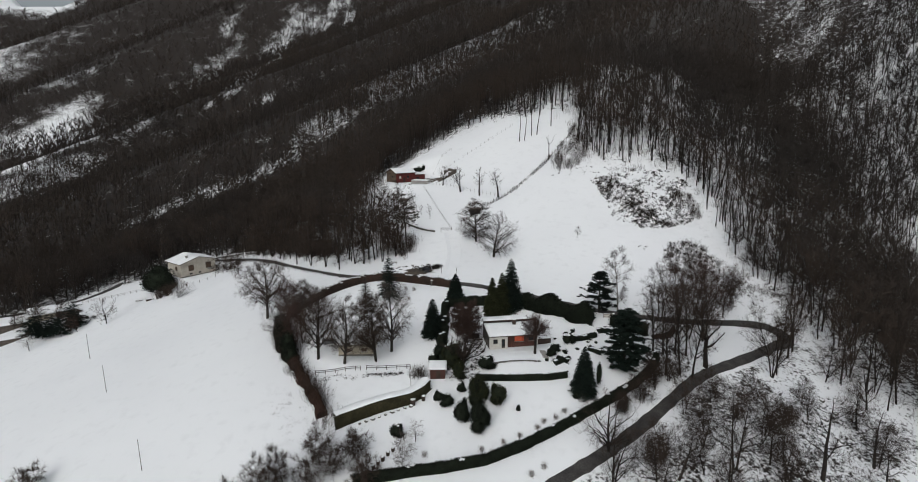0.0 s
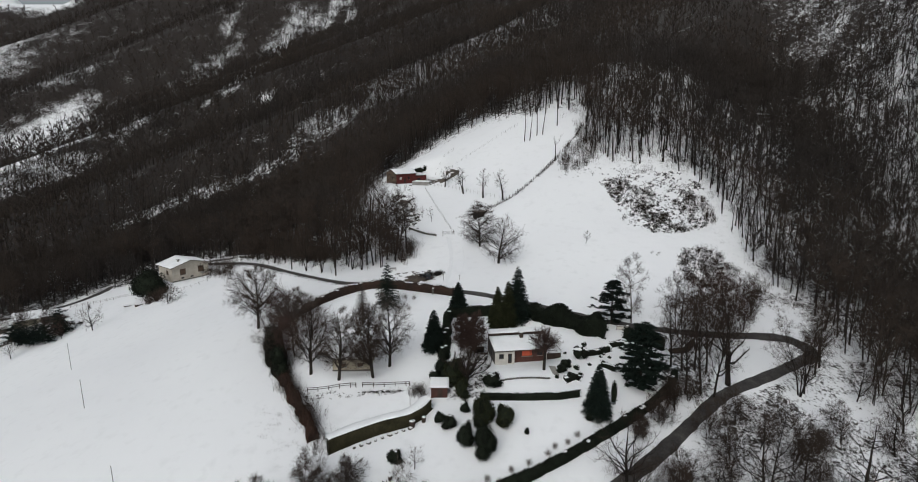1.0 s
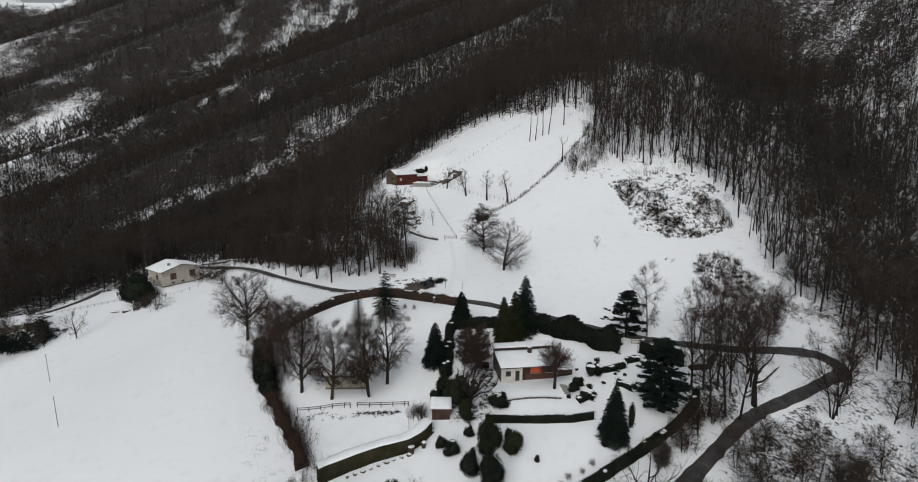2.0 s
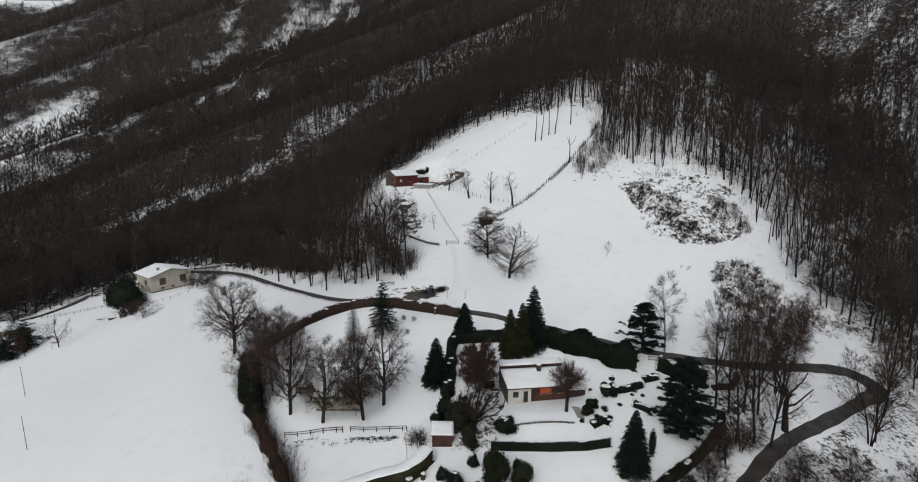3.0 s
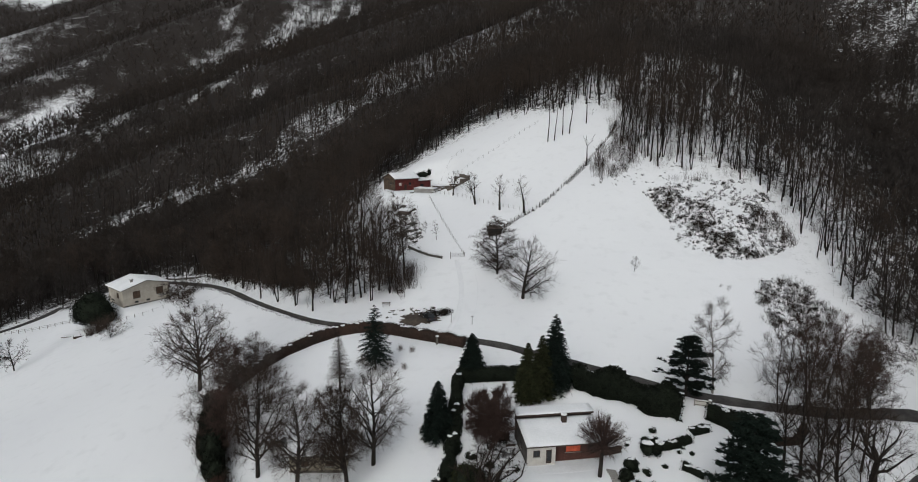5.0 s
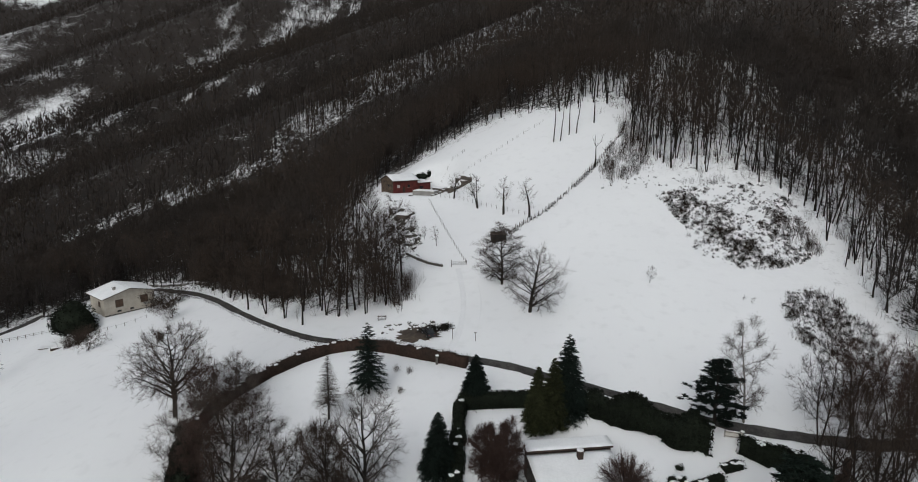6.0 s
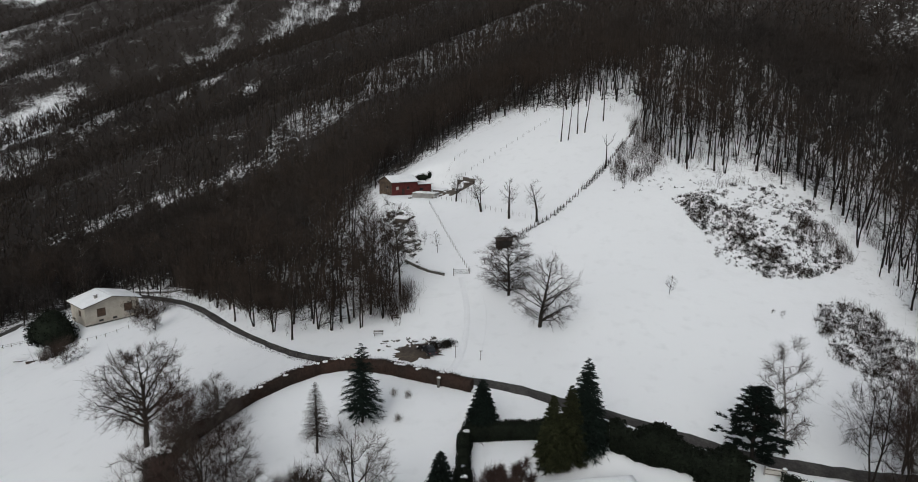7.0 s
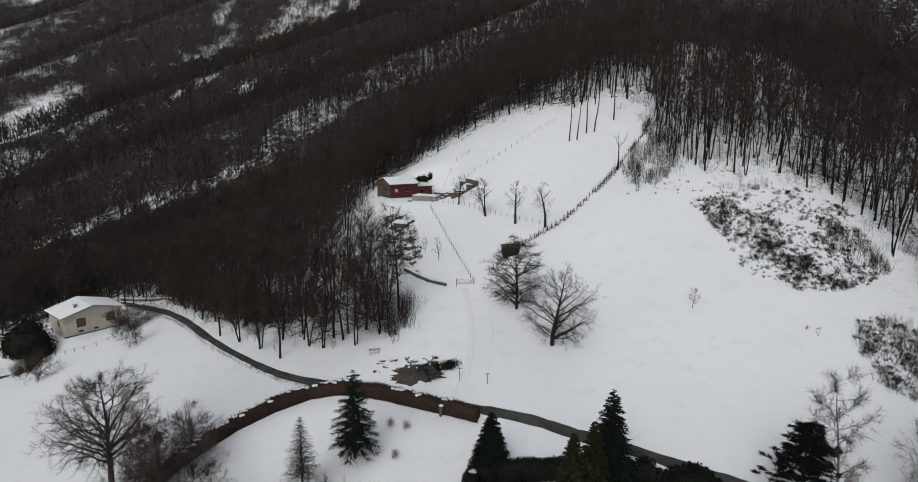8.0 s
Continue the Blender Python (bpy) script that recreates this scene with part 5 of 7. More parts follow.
def clumps(name, spots, mat, label, leaves=40, leaf=0.2, flat=0.6, seed=5, wisps=4):
    """Low dark clumps of leaves and bent stems that break through the snow."""
    s = Soup(seed)
    r = s.rng
    for x, y, size in spots:
        z = gz(x, y)
        for _ in range(int(leaves * size * size) + 5):
            d = spin(r, r.uniform(0, 1.6)) * r.uniform(0.3, 1.0)
            s.leaf(Vector((x + d.x * size, y + d.y * size, z + d.z * size * flat)), leaf * r.uniform(0.6, 1.4))
        for _ in range(wisps):
            o = Vector((x + r.gauss(0, 0.4) * size, y + r.gauss(0, 0.4) * size, z - 0.1))
            s.sliver(o, o + spin(r, r.uniform(0.2, 1.3)) * size * r.uniform(0.8, 2.4), 0.045)
    return tagged(new(name, s.mesh(name, mat)), label, "scrub", kind="stuff")


BRAMBLES = [(54, 242.5), (56.5, 233.5), (57.5, 215), (66.5, 209.5), (74, 209.7), (85.5, 213.3), (92, 225), (93.3, 238), (86.5, 247), (66, 247.5)]
r_ = random.Random(21)
patch = []
while len(patch) < 1750:
    x, y = r_.uniform(53, 94), r_.uniform(208, 249)
    thick = 0.5 + 0.5 * math.sin(x * 0.42 + 1.1 * math.sin(y * 0.3)) * math.sin(y * 0.37 + 0.5 * math.sin(x * 0.23))
    thick = 0.75 * thick + 0.45 * math.exp(-(((x - 54) * 0.75 - (240 - y) * 0.42 - 3) / 5.0) ** 2)
    if within(np.float64(x), np.float64(y), BRAMBLES) and r_.random() < thick ** 0.8 * (0.55 if y > 240 and x > 62 else 1.0):
        patch.append((x, y, (0.22 + 0.62 * r_.random() ** 2.2) * (0.75 + 0.6 * thick)))
clumps("bramble_clumps", patch[:1150], BRAMBLE, "dark bramble clumps breaking through the snow", 130, 0.115, 0.95, 31, 9)
scrub("bramble_patch", patch[1150:], SHRUB, "brown bramble stems breaking through the snow", "scrub", 42, 2.1, 0.035, 71, 0.6, BRAMBLE)
scrub("dry_stalks", blob_spots(50, 24, 70, 247.5, 9, 1.4, 0.0, 0.5, 1.0), SHRUB, "dry upright stalks along the upper rim of the brambles", "scrub", 10, 3.2, 0.04, 61, lean=0.25)
clumps("understory_clumps", [(94.4, 253.5, 1.5), (95.6, 253, 1.3), (97, 251.5, 1.0), (86.5, 253, 0.9), (88, 262, 1.1), (91, 271, 0.8), (79, 262, 0.6)] + blob_spots(51, 70, 92, 268, 22, 12, -0.4, 0.25, 0.75), BRAMBLE, "dark evergreen brush under the trees in snow", 90, 0.15, 0.8, 63)
clumps("bank_clumps", [(x, y, s ** 1.8) for x, y, s in blob_spots(24, 240, 77, 190, 9.5, 13.5, -0.3, 0.35, 1.15)] + blob_spots(33, 40, 91, 177, 8, 7, 0.0, 0.2, 0.7), BRAMBLE, "dark bramble clumps on the snowy bank above the lane", 110, 0.12, 0.8, 33, 7)
clumps("slope_clumps", blob_spots(25, 300, 74, 113, 32, 16, 0.5, 0.15, 0.65), BRAMBLE, "dark low clumps and litter showing through snow on the bank", 40, 0.17, 0.5, 35)
clumps("meadow_edge_clumps", [(x, y, s) for x, y, s in blob_spots(26, 26, 55, 250.5, 17, 3.2, 0.0, 0.3, 0.75)] + blob_spots(27, 8, 62.9, 197.0, 2.6, 1.8, 0, 0.2, 0.5), BRAMBLE, "small dark tufts showing through the meadow snow", 36, 0.16, 0.5, 37)
clumps("garden_clumps", blob_spots(30, 80, 3.3, 140.5, 3.4, 8.0, 0.1, 0.2, 0.8) + blob_spots(47, 60, 0.4, 130.5, 4.6, 4.6, 0.0, 0.3, 1.0), BRAMBLE, "dark low plants showing through the snow beside the house", 50, 0.16, 0.7, 43)
r_ = random.Random(45)
scrub("hedge_brush", [(x + r_.gauss(0.3, 1.1), y + r_.gauss(0, 1.0), r_.uniform(0.6, 1.25)) for x, y, *_ in along([(-49.5, 157), (-47, 149.5), (-44, 142.5), (-41, 136), (-37.5, 130.5), (-34, 125), (-31, 120.5), (-29, 116)], 0.45) for _ in range(2)], SHRUB,
      "brown brush and brambles grown through the field hedge", "scrub", 16, 3.4, 0.05, 51, 0.25, BEECH, 0.7)
scrub("lane_verge", [(x + dy * 0.75 + r_.gauss(0, 0.12), y - dx * 0.75 + r_.gauss(0, 0.12), r_.uniform(0.4, 0.8)) for x, y, dx, dy in along([(-112, 271), (-102, 261), (-81, 237), (-63, 214), (-49, 198.6), (-39, 189.6), (-31, 184.8)], 0.45)], DARK_BARK,
      "dark dry stalks along the lower verge of the lane", "scrub", 16, 0.8, 0.05, 53)
scrub("drive_brush", blob_spots(46, 26, 47.5, 133.5, 6, 3.0, 0.9, 0.3, 0.9), SHRUB, "tangled brown brush between the driveway and the lane", "scrub", 18, 2.2, 0.05, 49, 0.5, BRAMBLE)
clumps("rubble_clumps", blob_spots(28, 150, -24.0, 252, 5.5, 24, 0.27, 0.3, 1.2), BRAMBLE, "dark brush among the stones below the red house", 70, 0.15, 0.6, 39)
scrub("rubble_scrub", blob_spots(48, 120, -23.5, 250, 5.5, 24, 0.17, 0.4, 1.2), SHRUB, "thin brown shrubs among the stones below the red house", "scrub", 16, 2.6, 0.04, 57, 0.3, BRAMBLE, 0.6)
clumps("terrace_clumps", blob_spots(29, 46, -25, 129.2, 11, 1.1, 0.0, 0.25, 0.7) + blob_spots(49, 34, -17.2, 129.6, 4.4, 0.45, 0.0, 0.4, 0.75), BRAMBLE, "dark plants on the terrace edge under the rail fence", 90, 0.11, 0.4, 41)
MARGIN = [(55, 300), (57, 286), (55, 268), (62, 259), (72, 258), (85, 257), (96, 248), (101, 236), (99, 216), (99, 197), (101, 180), (101, 167)]
r_ = random.Random(44)
scrub("margin_brush", [(x + r_.gauss(2.5, 3.0), y + r_.gauss(2, 3.0), r_.uniform(0.5, 1.3)) for x, y, *_ in along(MARGIN, 1.2) for _ in range(3)], SHRUB, "brown brush and saplings along the wood margin", "scrub", 10, 3.2, 0.05, 97, lean=0.35)
r_ = random.Random(12)
under = [(x + r_.uniform(-5, 5), y + r_.uniform(-5, 5), r_.uniform(0.6, 1.3)) for x, y, *_ in rim_spots for _ in range(2 if openness(x, y) < 0.3 else 1)]
scrub("woodland_understory", under, FOREST_TWIG, "thin saplings and brush under the trees at the wood margin", "scrub", 10, 3.8, 0.05, 93)
r_ = random.Random(14)
scrub("lane_brush", [(x + dy * 2 + r_.gauss(4.5, 3.2), y - dx * 2 + r_.gauss(5.5, 3.0), r_.uniform(0.6, 1.3)) for x, y, dx, dy in along([(-112, 282), (-98, 268), (-78, 244), (-60, 222), (-50, 211)], 0.6) for _ in range(3)], FOREST_TWIG,
      "brown brush and low boughs hanging over the bank of the lane", "scrub", 36, 4.8, 0.06, 59, lean=0.8)
scrub("brush_heap", blob_spots(12, 56, -9.6, 187.3, 3.6, 1.7, 0.15, 0.5, 1.05), DARK_BARK, "dark heap of cut brushwood beside the parking place", "brushwood", 26, 1.5, 0.07, 95, 0.5, IVY)
scrub("bramble_saplings", blob_spots(11, 80, 87, 224, 4.6, 9, 0.3, 0.5, 1.1), SHRUB, "thin upright saplings among the brambles", "scrub", 16, 3.4, 0.05, 91, lean=0.35)
scrub("bank_brambles", blob_spots(2, 230, 77, 189, 10, 14, -0.3, 0.3, 1.3) + blob_spots(32, 50, 91, 177, 8, 7, 0.0, 0.3, 1.1), SHRUB, "brambles and saplings on the snowy bank above the lane", "scrub", 16, 2.4, 0.05, 73, 0.2, BRAMBLE)
scrub("slope_scrub", blob_spots(3, 420, 72, 112, 32, 15, 0.5, 0.4, 1.2), SHRUB, "thin scrub and dry stalks on the bank below the lane", "scrub", 15, 1.6, 0.05, 75, 0.4, BEECH)
scrub("fence_scrub", blob_spots(4, 190, 49.5, 263, 7.5, 14, -0.55, 0.5, 1.1) + blob_spots(54, 110, 56, 277, 4.5, 11, 0.1, 0.5, 1.0), SHRUB, "dry upright stems beside the brushwood fence", "scrub", 13, 4.6, 0.05, 77, lean=0.28)
scrub("wood_margin_scrub", blob_spots(5, 50, -19, 206, 4, 9, 0.0, 0.8, 1.5), SHRUB, "thin saplings at the margin of the wood", "scrub", 12, 4.2, 0.06, 79, lean=0.35)
scrub("house_scrub", blob_spots(6, 30, -102, 247, 9, 3.5, -0.7, 0.6, 1.1), SHRUB, "leafless shrubs beside the cream house", "scrub", 14, 2.6, 0.05, 81)
for i, (x, y) in enumerate(((-105.5, 249.0), (-100.0, 245.0), (-96.0, 248.5), (-88.0, 228.5), (-110.5, 222.5))):
    plant_tree("leafless_shrub", x, y, crown_tree(520 + i * 3, 7.5, 4.6, 0.03, 10, 7, 8, 0.05, 1.1, 0.015, 3, 5, 0.12, -0.6), BARK, TWIG, "large spreading leafless shrub beside the cream house", "shrub", "shrubs by the cream house")
scrub("yew_scrub", blob_spots(7, 18, -121, 234, 4, 3.5, 0, 0.9, 1.4), SHRUB, "brown leafless shrub below the evergreen", "scrub", 22, 4.0, 0.09, 83)
scrub("hedge_foot_scrub", blob_spots(8, 60, -36, 119, 5, 13, 0.55, 0.5, 0.9), SHRUB, "dry stalks along the foot of the hedge", "scrub", 10, 0.7, 0.05, 85)
scrub("shed_shrub", [(-9.3, 128.9, 1.3), (-10.4, 128.4, 1.2), (-8.6, 128.0, 1.1), (-9.6, 129.8, 1.2)], SHRUB, "rounded leafless shrub beside the wooden shed", "shrub", 70, 2.0, 0.05, 87)
for i, (x, y, a, b) in enumerate(((-48.5, 153.5, 2.0, 2.6), (-46.2, 147.5, 1.7, 3.2), (-44.6, 143.0, 2.1, 2.4), (-43.0, 139.5, 1.8, 3.4), (-41.6, 136.8, 1.6, 2.2))):
    evergreen("holly_shrub", x, y, [(0, 0, b, a, a * 0.9, b), (a * 0.5, 0.3, b * 0.6, a * 0.8, a * 0.8, b * 0.6), (-a * 0.4, -0.4, b * 1.3, a * 0.6, a * 0.6, b * 0.5)], 1100, 0.26, IVY, "dark unclipped evergreen shrub in the field hedge", group="shrubs in the field hedge")
# small bare bushes in a row above the lower hedge
for i, (x, y) in enumerate(((-6.8, 105.4), (4.5, 106.6), (9.0, 108.6), (12.4, 110.2), (16.4, 112.4), (17.9, 114.1), (20.6, 115.2), (22.8, 117.2), (-21.8, 166.5), (-16.1, 171.3), (-13.5, 170.4), (-14.5, 164.1), (6.6, 105.9), (13.8, 101.0), (16.5, 102.8))):
    s = Soup(600 + i)
    for _ in range(300):
        o = Vector((s.rng.gauss(0, 0.28), s.rng.gauss(0, 0.28), s.rng.uniform(-0.1, 0.9)))
        s.sliver(o, o + spin(s.rng, s.rng.uniform(0, 1.1)) * s.rng.uniform(0.4, 1.0), 0.022)
    bush = thing("garden_bush", (x, y, gz(x, y)), i * 40, "small bare rounded bush in the snow", "shrub", "row of small bushes")
    part("foliage", s.mesh("foliage", DRY_STEM), None, bush)


def rock(r, size):
    bm = bmesh.new()
    bmesh.ops.create_icosphere(bm, subdivisions=2, radius=1)
    off = Vector((r.uniform(0, 50), r.uniform(0, 50), 0))
    for v in bm.verts:
        v.co *= 1 + 0.55 * noise.noise(v.co * 0.9 + off)
        v.co = Vector((v.co.x * size * r.uniform(0.95, 1.05), v.co.y * size * 0.8, v.co.z * size * 0.6))
    return bm


def boulder(x, y, size, seed, label, group, cap=1.0):
    r = random.Random(seed)
    ob = thing("boulder", (x, y, gz(x, y) + size * 0.1), r.uniform(0, 360), label, "rock", group)
    part("stone", rock(r, size), STONE, ob)
    part("snow_cap", snow_lumps([(0, size * 0.3 * (1 - cap), size * 0.42, size * 0.72 * cap, size * 0.55 * cap, size * 0.22 * cap)], seed), CAP_SNOW, ob, "white snow cap")
    return ob


r_ = random.Random(77)
for i in range(26):
    t = i / 25
    boulder(-18.5 - 8 * t + r_.uniform(-4.0, 4.0), 230 + 42 * t + r_.uniform(-5, 5), r_.uniform(0.3, 0.95), 700 + i, "grey fieldstone capped with snow below the red house", "tumbled stones")
for i in range(40):
    boulder(r_.uniform(-21, -7.5), r_.uniform(187.2, 191.5), r_.uniform(0.18, 0.55), 730 + i, "earth-stained stone beside the parking place", "stones at the parking place")
for i in range(14):
    boulder(r_.uniform(62, 100), r_.uniform(104, 128), r_.uniform(0.4, 1.0), 760 + i, "dark stone showing through snow on the bank", "stones on the bank")


# ---- buildings ----
def window(parent, x, y, z, w, h, pane, frame_mat=WHITE_WALL, bars=1, depth=0.12, across=True):
    """A window in a wall that faces -y (across) or -x: frame, panes behind it, sill."""
    def at(a, b, c, d, e, f):
        return box(a, c, b, d, f, e) if across else box(c, a, b, f, d, e)
    t = 0.09
    win = part("window", at(x - w / 2, z, y - 0.01, x + w / 2, z + h, y + 0.03), DARK_WOOD, parent)
    for a, b, c, d in ((x - w / 2, z, x + w / 2, z + t), (x - w / 2, z + h - t, x + w / 2, z + h), (x - w / 2, z + t, x - w / 2 + t, z + h - t), (x + w / 2 - t, z + t, x + w / 2, z + h - t)):
        part("frame", at(a, b, y - depth / 2, c, d, y + 0.028), frame_mat, win)
    n = bars + 1
    for k in range(n):
        a = x - w / 2 + t + (w - 2 * t) * k / n
        b = x - w / 2 + t + (w - 2 * t) * (k + 1) / n
        part("pane", at(a + 0.02, z + t, y - 0.03, b - 0.02, z + h - t, y - 0.012), pane, win)
    part("sill", at(x - w / 2 - 0.08, z - 0.08, y - 0.16, x + w / 2 + 0.08, z - 0.004, y + 0.02), CONCRETE, win)
    return win


def snow_slab(x0, y0, x1, y1, zs, thick=0.28, n=14):
    """A pillow of snow over a roof plane; zs gives the height of its four corners: (x0 y0), (x1 y0), (x1 y1), (x0 y1)."""
    bm = bmesh.new()
    rows = []
    for level in (0, 1):
        grid = []
        for j in range(n + 1):
            line = []
            for i in range(n + 1):
                u, v = i / n, j / n
                z = zs[0] * (1 - u) * (1 - v) + zs[1] * u * (1 - v) + zs[2] * u * v + zs[3] * (1 - u) * v
                rim = min(u, 1 - u, v, 1 - v) * n
                top = thick * min(1, 0.45 + 0.4 * rim) * (1 + 0.25 * noise.noise(Vector((x0 + u * 3.1, y0 + v * 2.7, 1))))
                wob = 0.06 * noise.noise(Vector((u * 9, v * 9, 5)))
                line.append(bm.verts.new((x0 + (x1 - x0) * u + (wob if rim < 1 else 0), y0 + (y1 - y0) * v + (wob if rim < 1 else 0), z + (top if level else 0))))
            grid.append(line)
        rows.append(grid)
    for g, flip in ((rows[0], True), (rows[1], False)):
        for j in range(n):
            for i in range(n):
                q = (g[j][i], g[j][i + 1], g[j + 1][i + 1], g[j + 1][i])
                bm.faces.new(q[::-1] if flip else q).smooth = not flip
    lo, hi = rows
    rim_lo = lo[0] + [l[-1] for l in lo[1:]] + lo[-1][-2::-1] + [l[0] for l in lo[-2:0:-1]]
    rim_hi = hi[0] + [l[-1] for l in hi[1:]] + hi[-1][-2::-1] + [l[0] for l in hi[-2:0:-1]]
    for i in range(len(rim_lo)):
        bm.faces.new((rim_lo[i - 1], rim_lo[i], rim_hi[i], rim_hi[i - 1]))
    return bm


def chimney(parent, x, y, z, h=1.1, s=0.55, mat=None):
    c = part("chimney", box(x - s / 2, y - s / 2, z - 0.6, x + s / 2, y + s / 2, z + h, 0.02), mat or CONCRETE, parent)
    part("cap", box(x - s * 0.7, y - s * 0.7, z + h + 0.14, x + s * 0.7, y + s * 0.7, z + h + 0.22, 0.02), TILE, c)
    for a in (-1, 1):
        part("cap_post", box(x + a * s * 0.4 - 0.05, y - 0.05, z + h, x + a * s * 0.4 + 0.05, y + 0.05, z + h + 0.14), TILE, c)
    part("snow_cap", snow_lumps([(x, y, z + h + 0.28, s * 0.62, s * 0.62, 0.12)]), CAP_SNOW, c, "white snow cap")


def main_house():
    x0, y0 = 7.6, 138.2
    z = gz(12, 141) - 0.1
    ob = thing("house", (x0, y0, z), 9, "white low house with snow-covered roofs and an orange-red window", "house")
    # front part with a roof falling to the garden, and a taller flat-roofed back part
    bm = box(0, 0, -1.5, 4.6, 0.3, 3.4)
    part("front_wall", bm, WHITE_WALL, ob)
    part("side_wall", prism([(0, -1.5), (6.4, -1.5), (6.4, 4.35), (0, 3.4)], 0, 0.3), STONE, ob, "grey stone side wall").matrix_local = Matrix(((0, 1, 0, 0), (1, 0, 0, 0.302), (0, 0, 1, 0), (0, 0, 0, 1)))
    part("side_wall", prism([(0, -1.5), (5.6, -1.5), (5.6, 4.35), (0, 3.55)], 0, 0.3), WHITE_WALL, ob).matrix_local = Matrix(((0, 1, 0, 12.4), (1, 0, 0, 1.1), (0, 0, 1, 0), (0, 0, 0, 1)))
    porch = part("timber_front", box(4.62, 0.9, -1.5, 12.38, 1.09, 3.47), BROWN_WOOD, ob, "red-brown boarded front")
    for k in range(26):
        part("board", box(4.65 + 0.297 * k, 0.86, -0.2, 4.65 + 0.297 * k + 0.27, 0.897, 3.45), RUST_WOOD, porch)
    part("return_wall", box(4.3, 0.304, -1.5, 4.6, 1.1, 3.45), WHITE_WALL, ob)
    part("back_block", box(0.1, 6.72, -1.5, 12.9, 8.9, 5.0), DARK_WOOD, ob, "dark timber back part")
    part("fascia", box(-0.25, 6.45, 5.004, 13.2, 9.2, 5.34, 0.02), DARK_WOOD, ob, "dark timber roof edge")
    part("snow_cover", snow_slab(-0.3, 6.4, 13.25, 9.25, (5.344,) * 4, 0.28), CAP_SNOW, ob, "thick white snow on the flat roof")
    roof = bmesh.new()
    q = [(-0.3, -0.6, 3.41), (12.7, -0.6, 3.41), (12.7, 6.7, 4.47), (-0.3, 6.7, 4.47)]
    lo = [roof.verts.new(p) for p in q]
    hi = [roof.verts.new((x, y, w + 0.2)) for x, y, w in q]
    roof.faces.new(lo[::-1])
    roof.faces.new(hi)
    for i in range(4):
        roof.faces.new((lo[i - 1], lo[i], hi[i], hi[i - 1]))
    part("roof", roof, TILE, ob)
    part("snow_cover", snow_slab(-0.27, -0.57, 12.66, 6.44, (3.615, 3.615, 4.64, 4.64), 0.24), CAP_SNOW, ob, "thick white snow on the sloping roof")
    window(ob, 1.5, 0, 1.55, 1.1, 1.1, GLASS, DARK_WOOD, 1)
    d = part("door", box(3.05, -0.05, 0.35, 3.95, -0.004, 2.65), DARK_WOOD, ob, "dark glazed door")
    part("pane", box(3.2, -0.07, 0.75, 3.8, -0.052, 2.45), GLASS, d)
    part("handle", box(3.12, -0.12, 1.4, 3.16, -0.052, 1.54), METAL, d)
    window(ob, 7.8, 0.86, 1.5, 2.6, 1.4, ORANGE, RUST_WOOD, 1)
    window(ob, 10.9, 0.86, 1.5, 1.4, 1.25, GLASS, RUST_WOOD, 1)
    window(ob, 4.0, -0.004, 1.0, 0.9, 1.0, GLASS, DARK_WOOD, 0, across=False)
    for k in range(9):
        part("back_window", box(1.0 + k * 1.32, 6.66, 4.78, 1.9 + k * 1.32, 6.715, 4.96), GLASS, ob)
    chimney(ob, 7.4, 4.9, 4.6, 1.1, 0.8, DARK_WOOD)
    part("annexe", box(12.72, 1.2, -1.5, 16.2, 3.6, 1.7, 0.02), DARK_WOOD, ob, "low dark timber annexe")
    part("snow_cover", snow_slab(12.74, 1.15, 16.3, 3.7, (1.704,) * 4, 0.22), CAP_SNOW, ob, "thick white snow on the annexe")
    part("paving", box(-0.6, -2.6, -1.6, 13.2, -0.01, -0.08, 0.03), CONCRETE, ob, "snow-dusted stone terrace")
    part("terrace_snow", snow_slab(-0.6, -2.6, 13.2, -0.3, (-0.078,) * 4, 0.14), CAP_SNOW, ob, "white snow on the terrace")
    return ob


main_house()


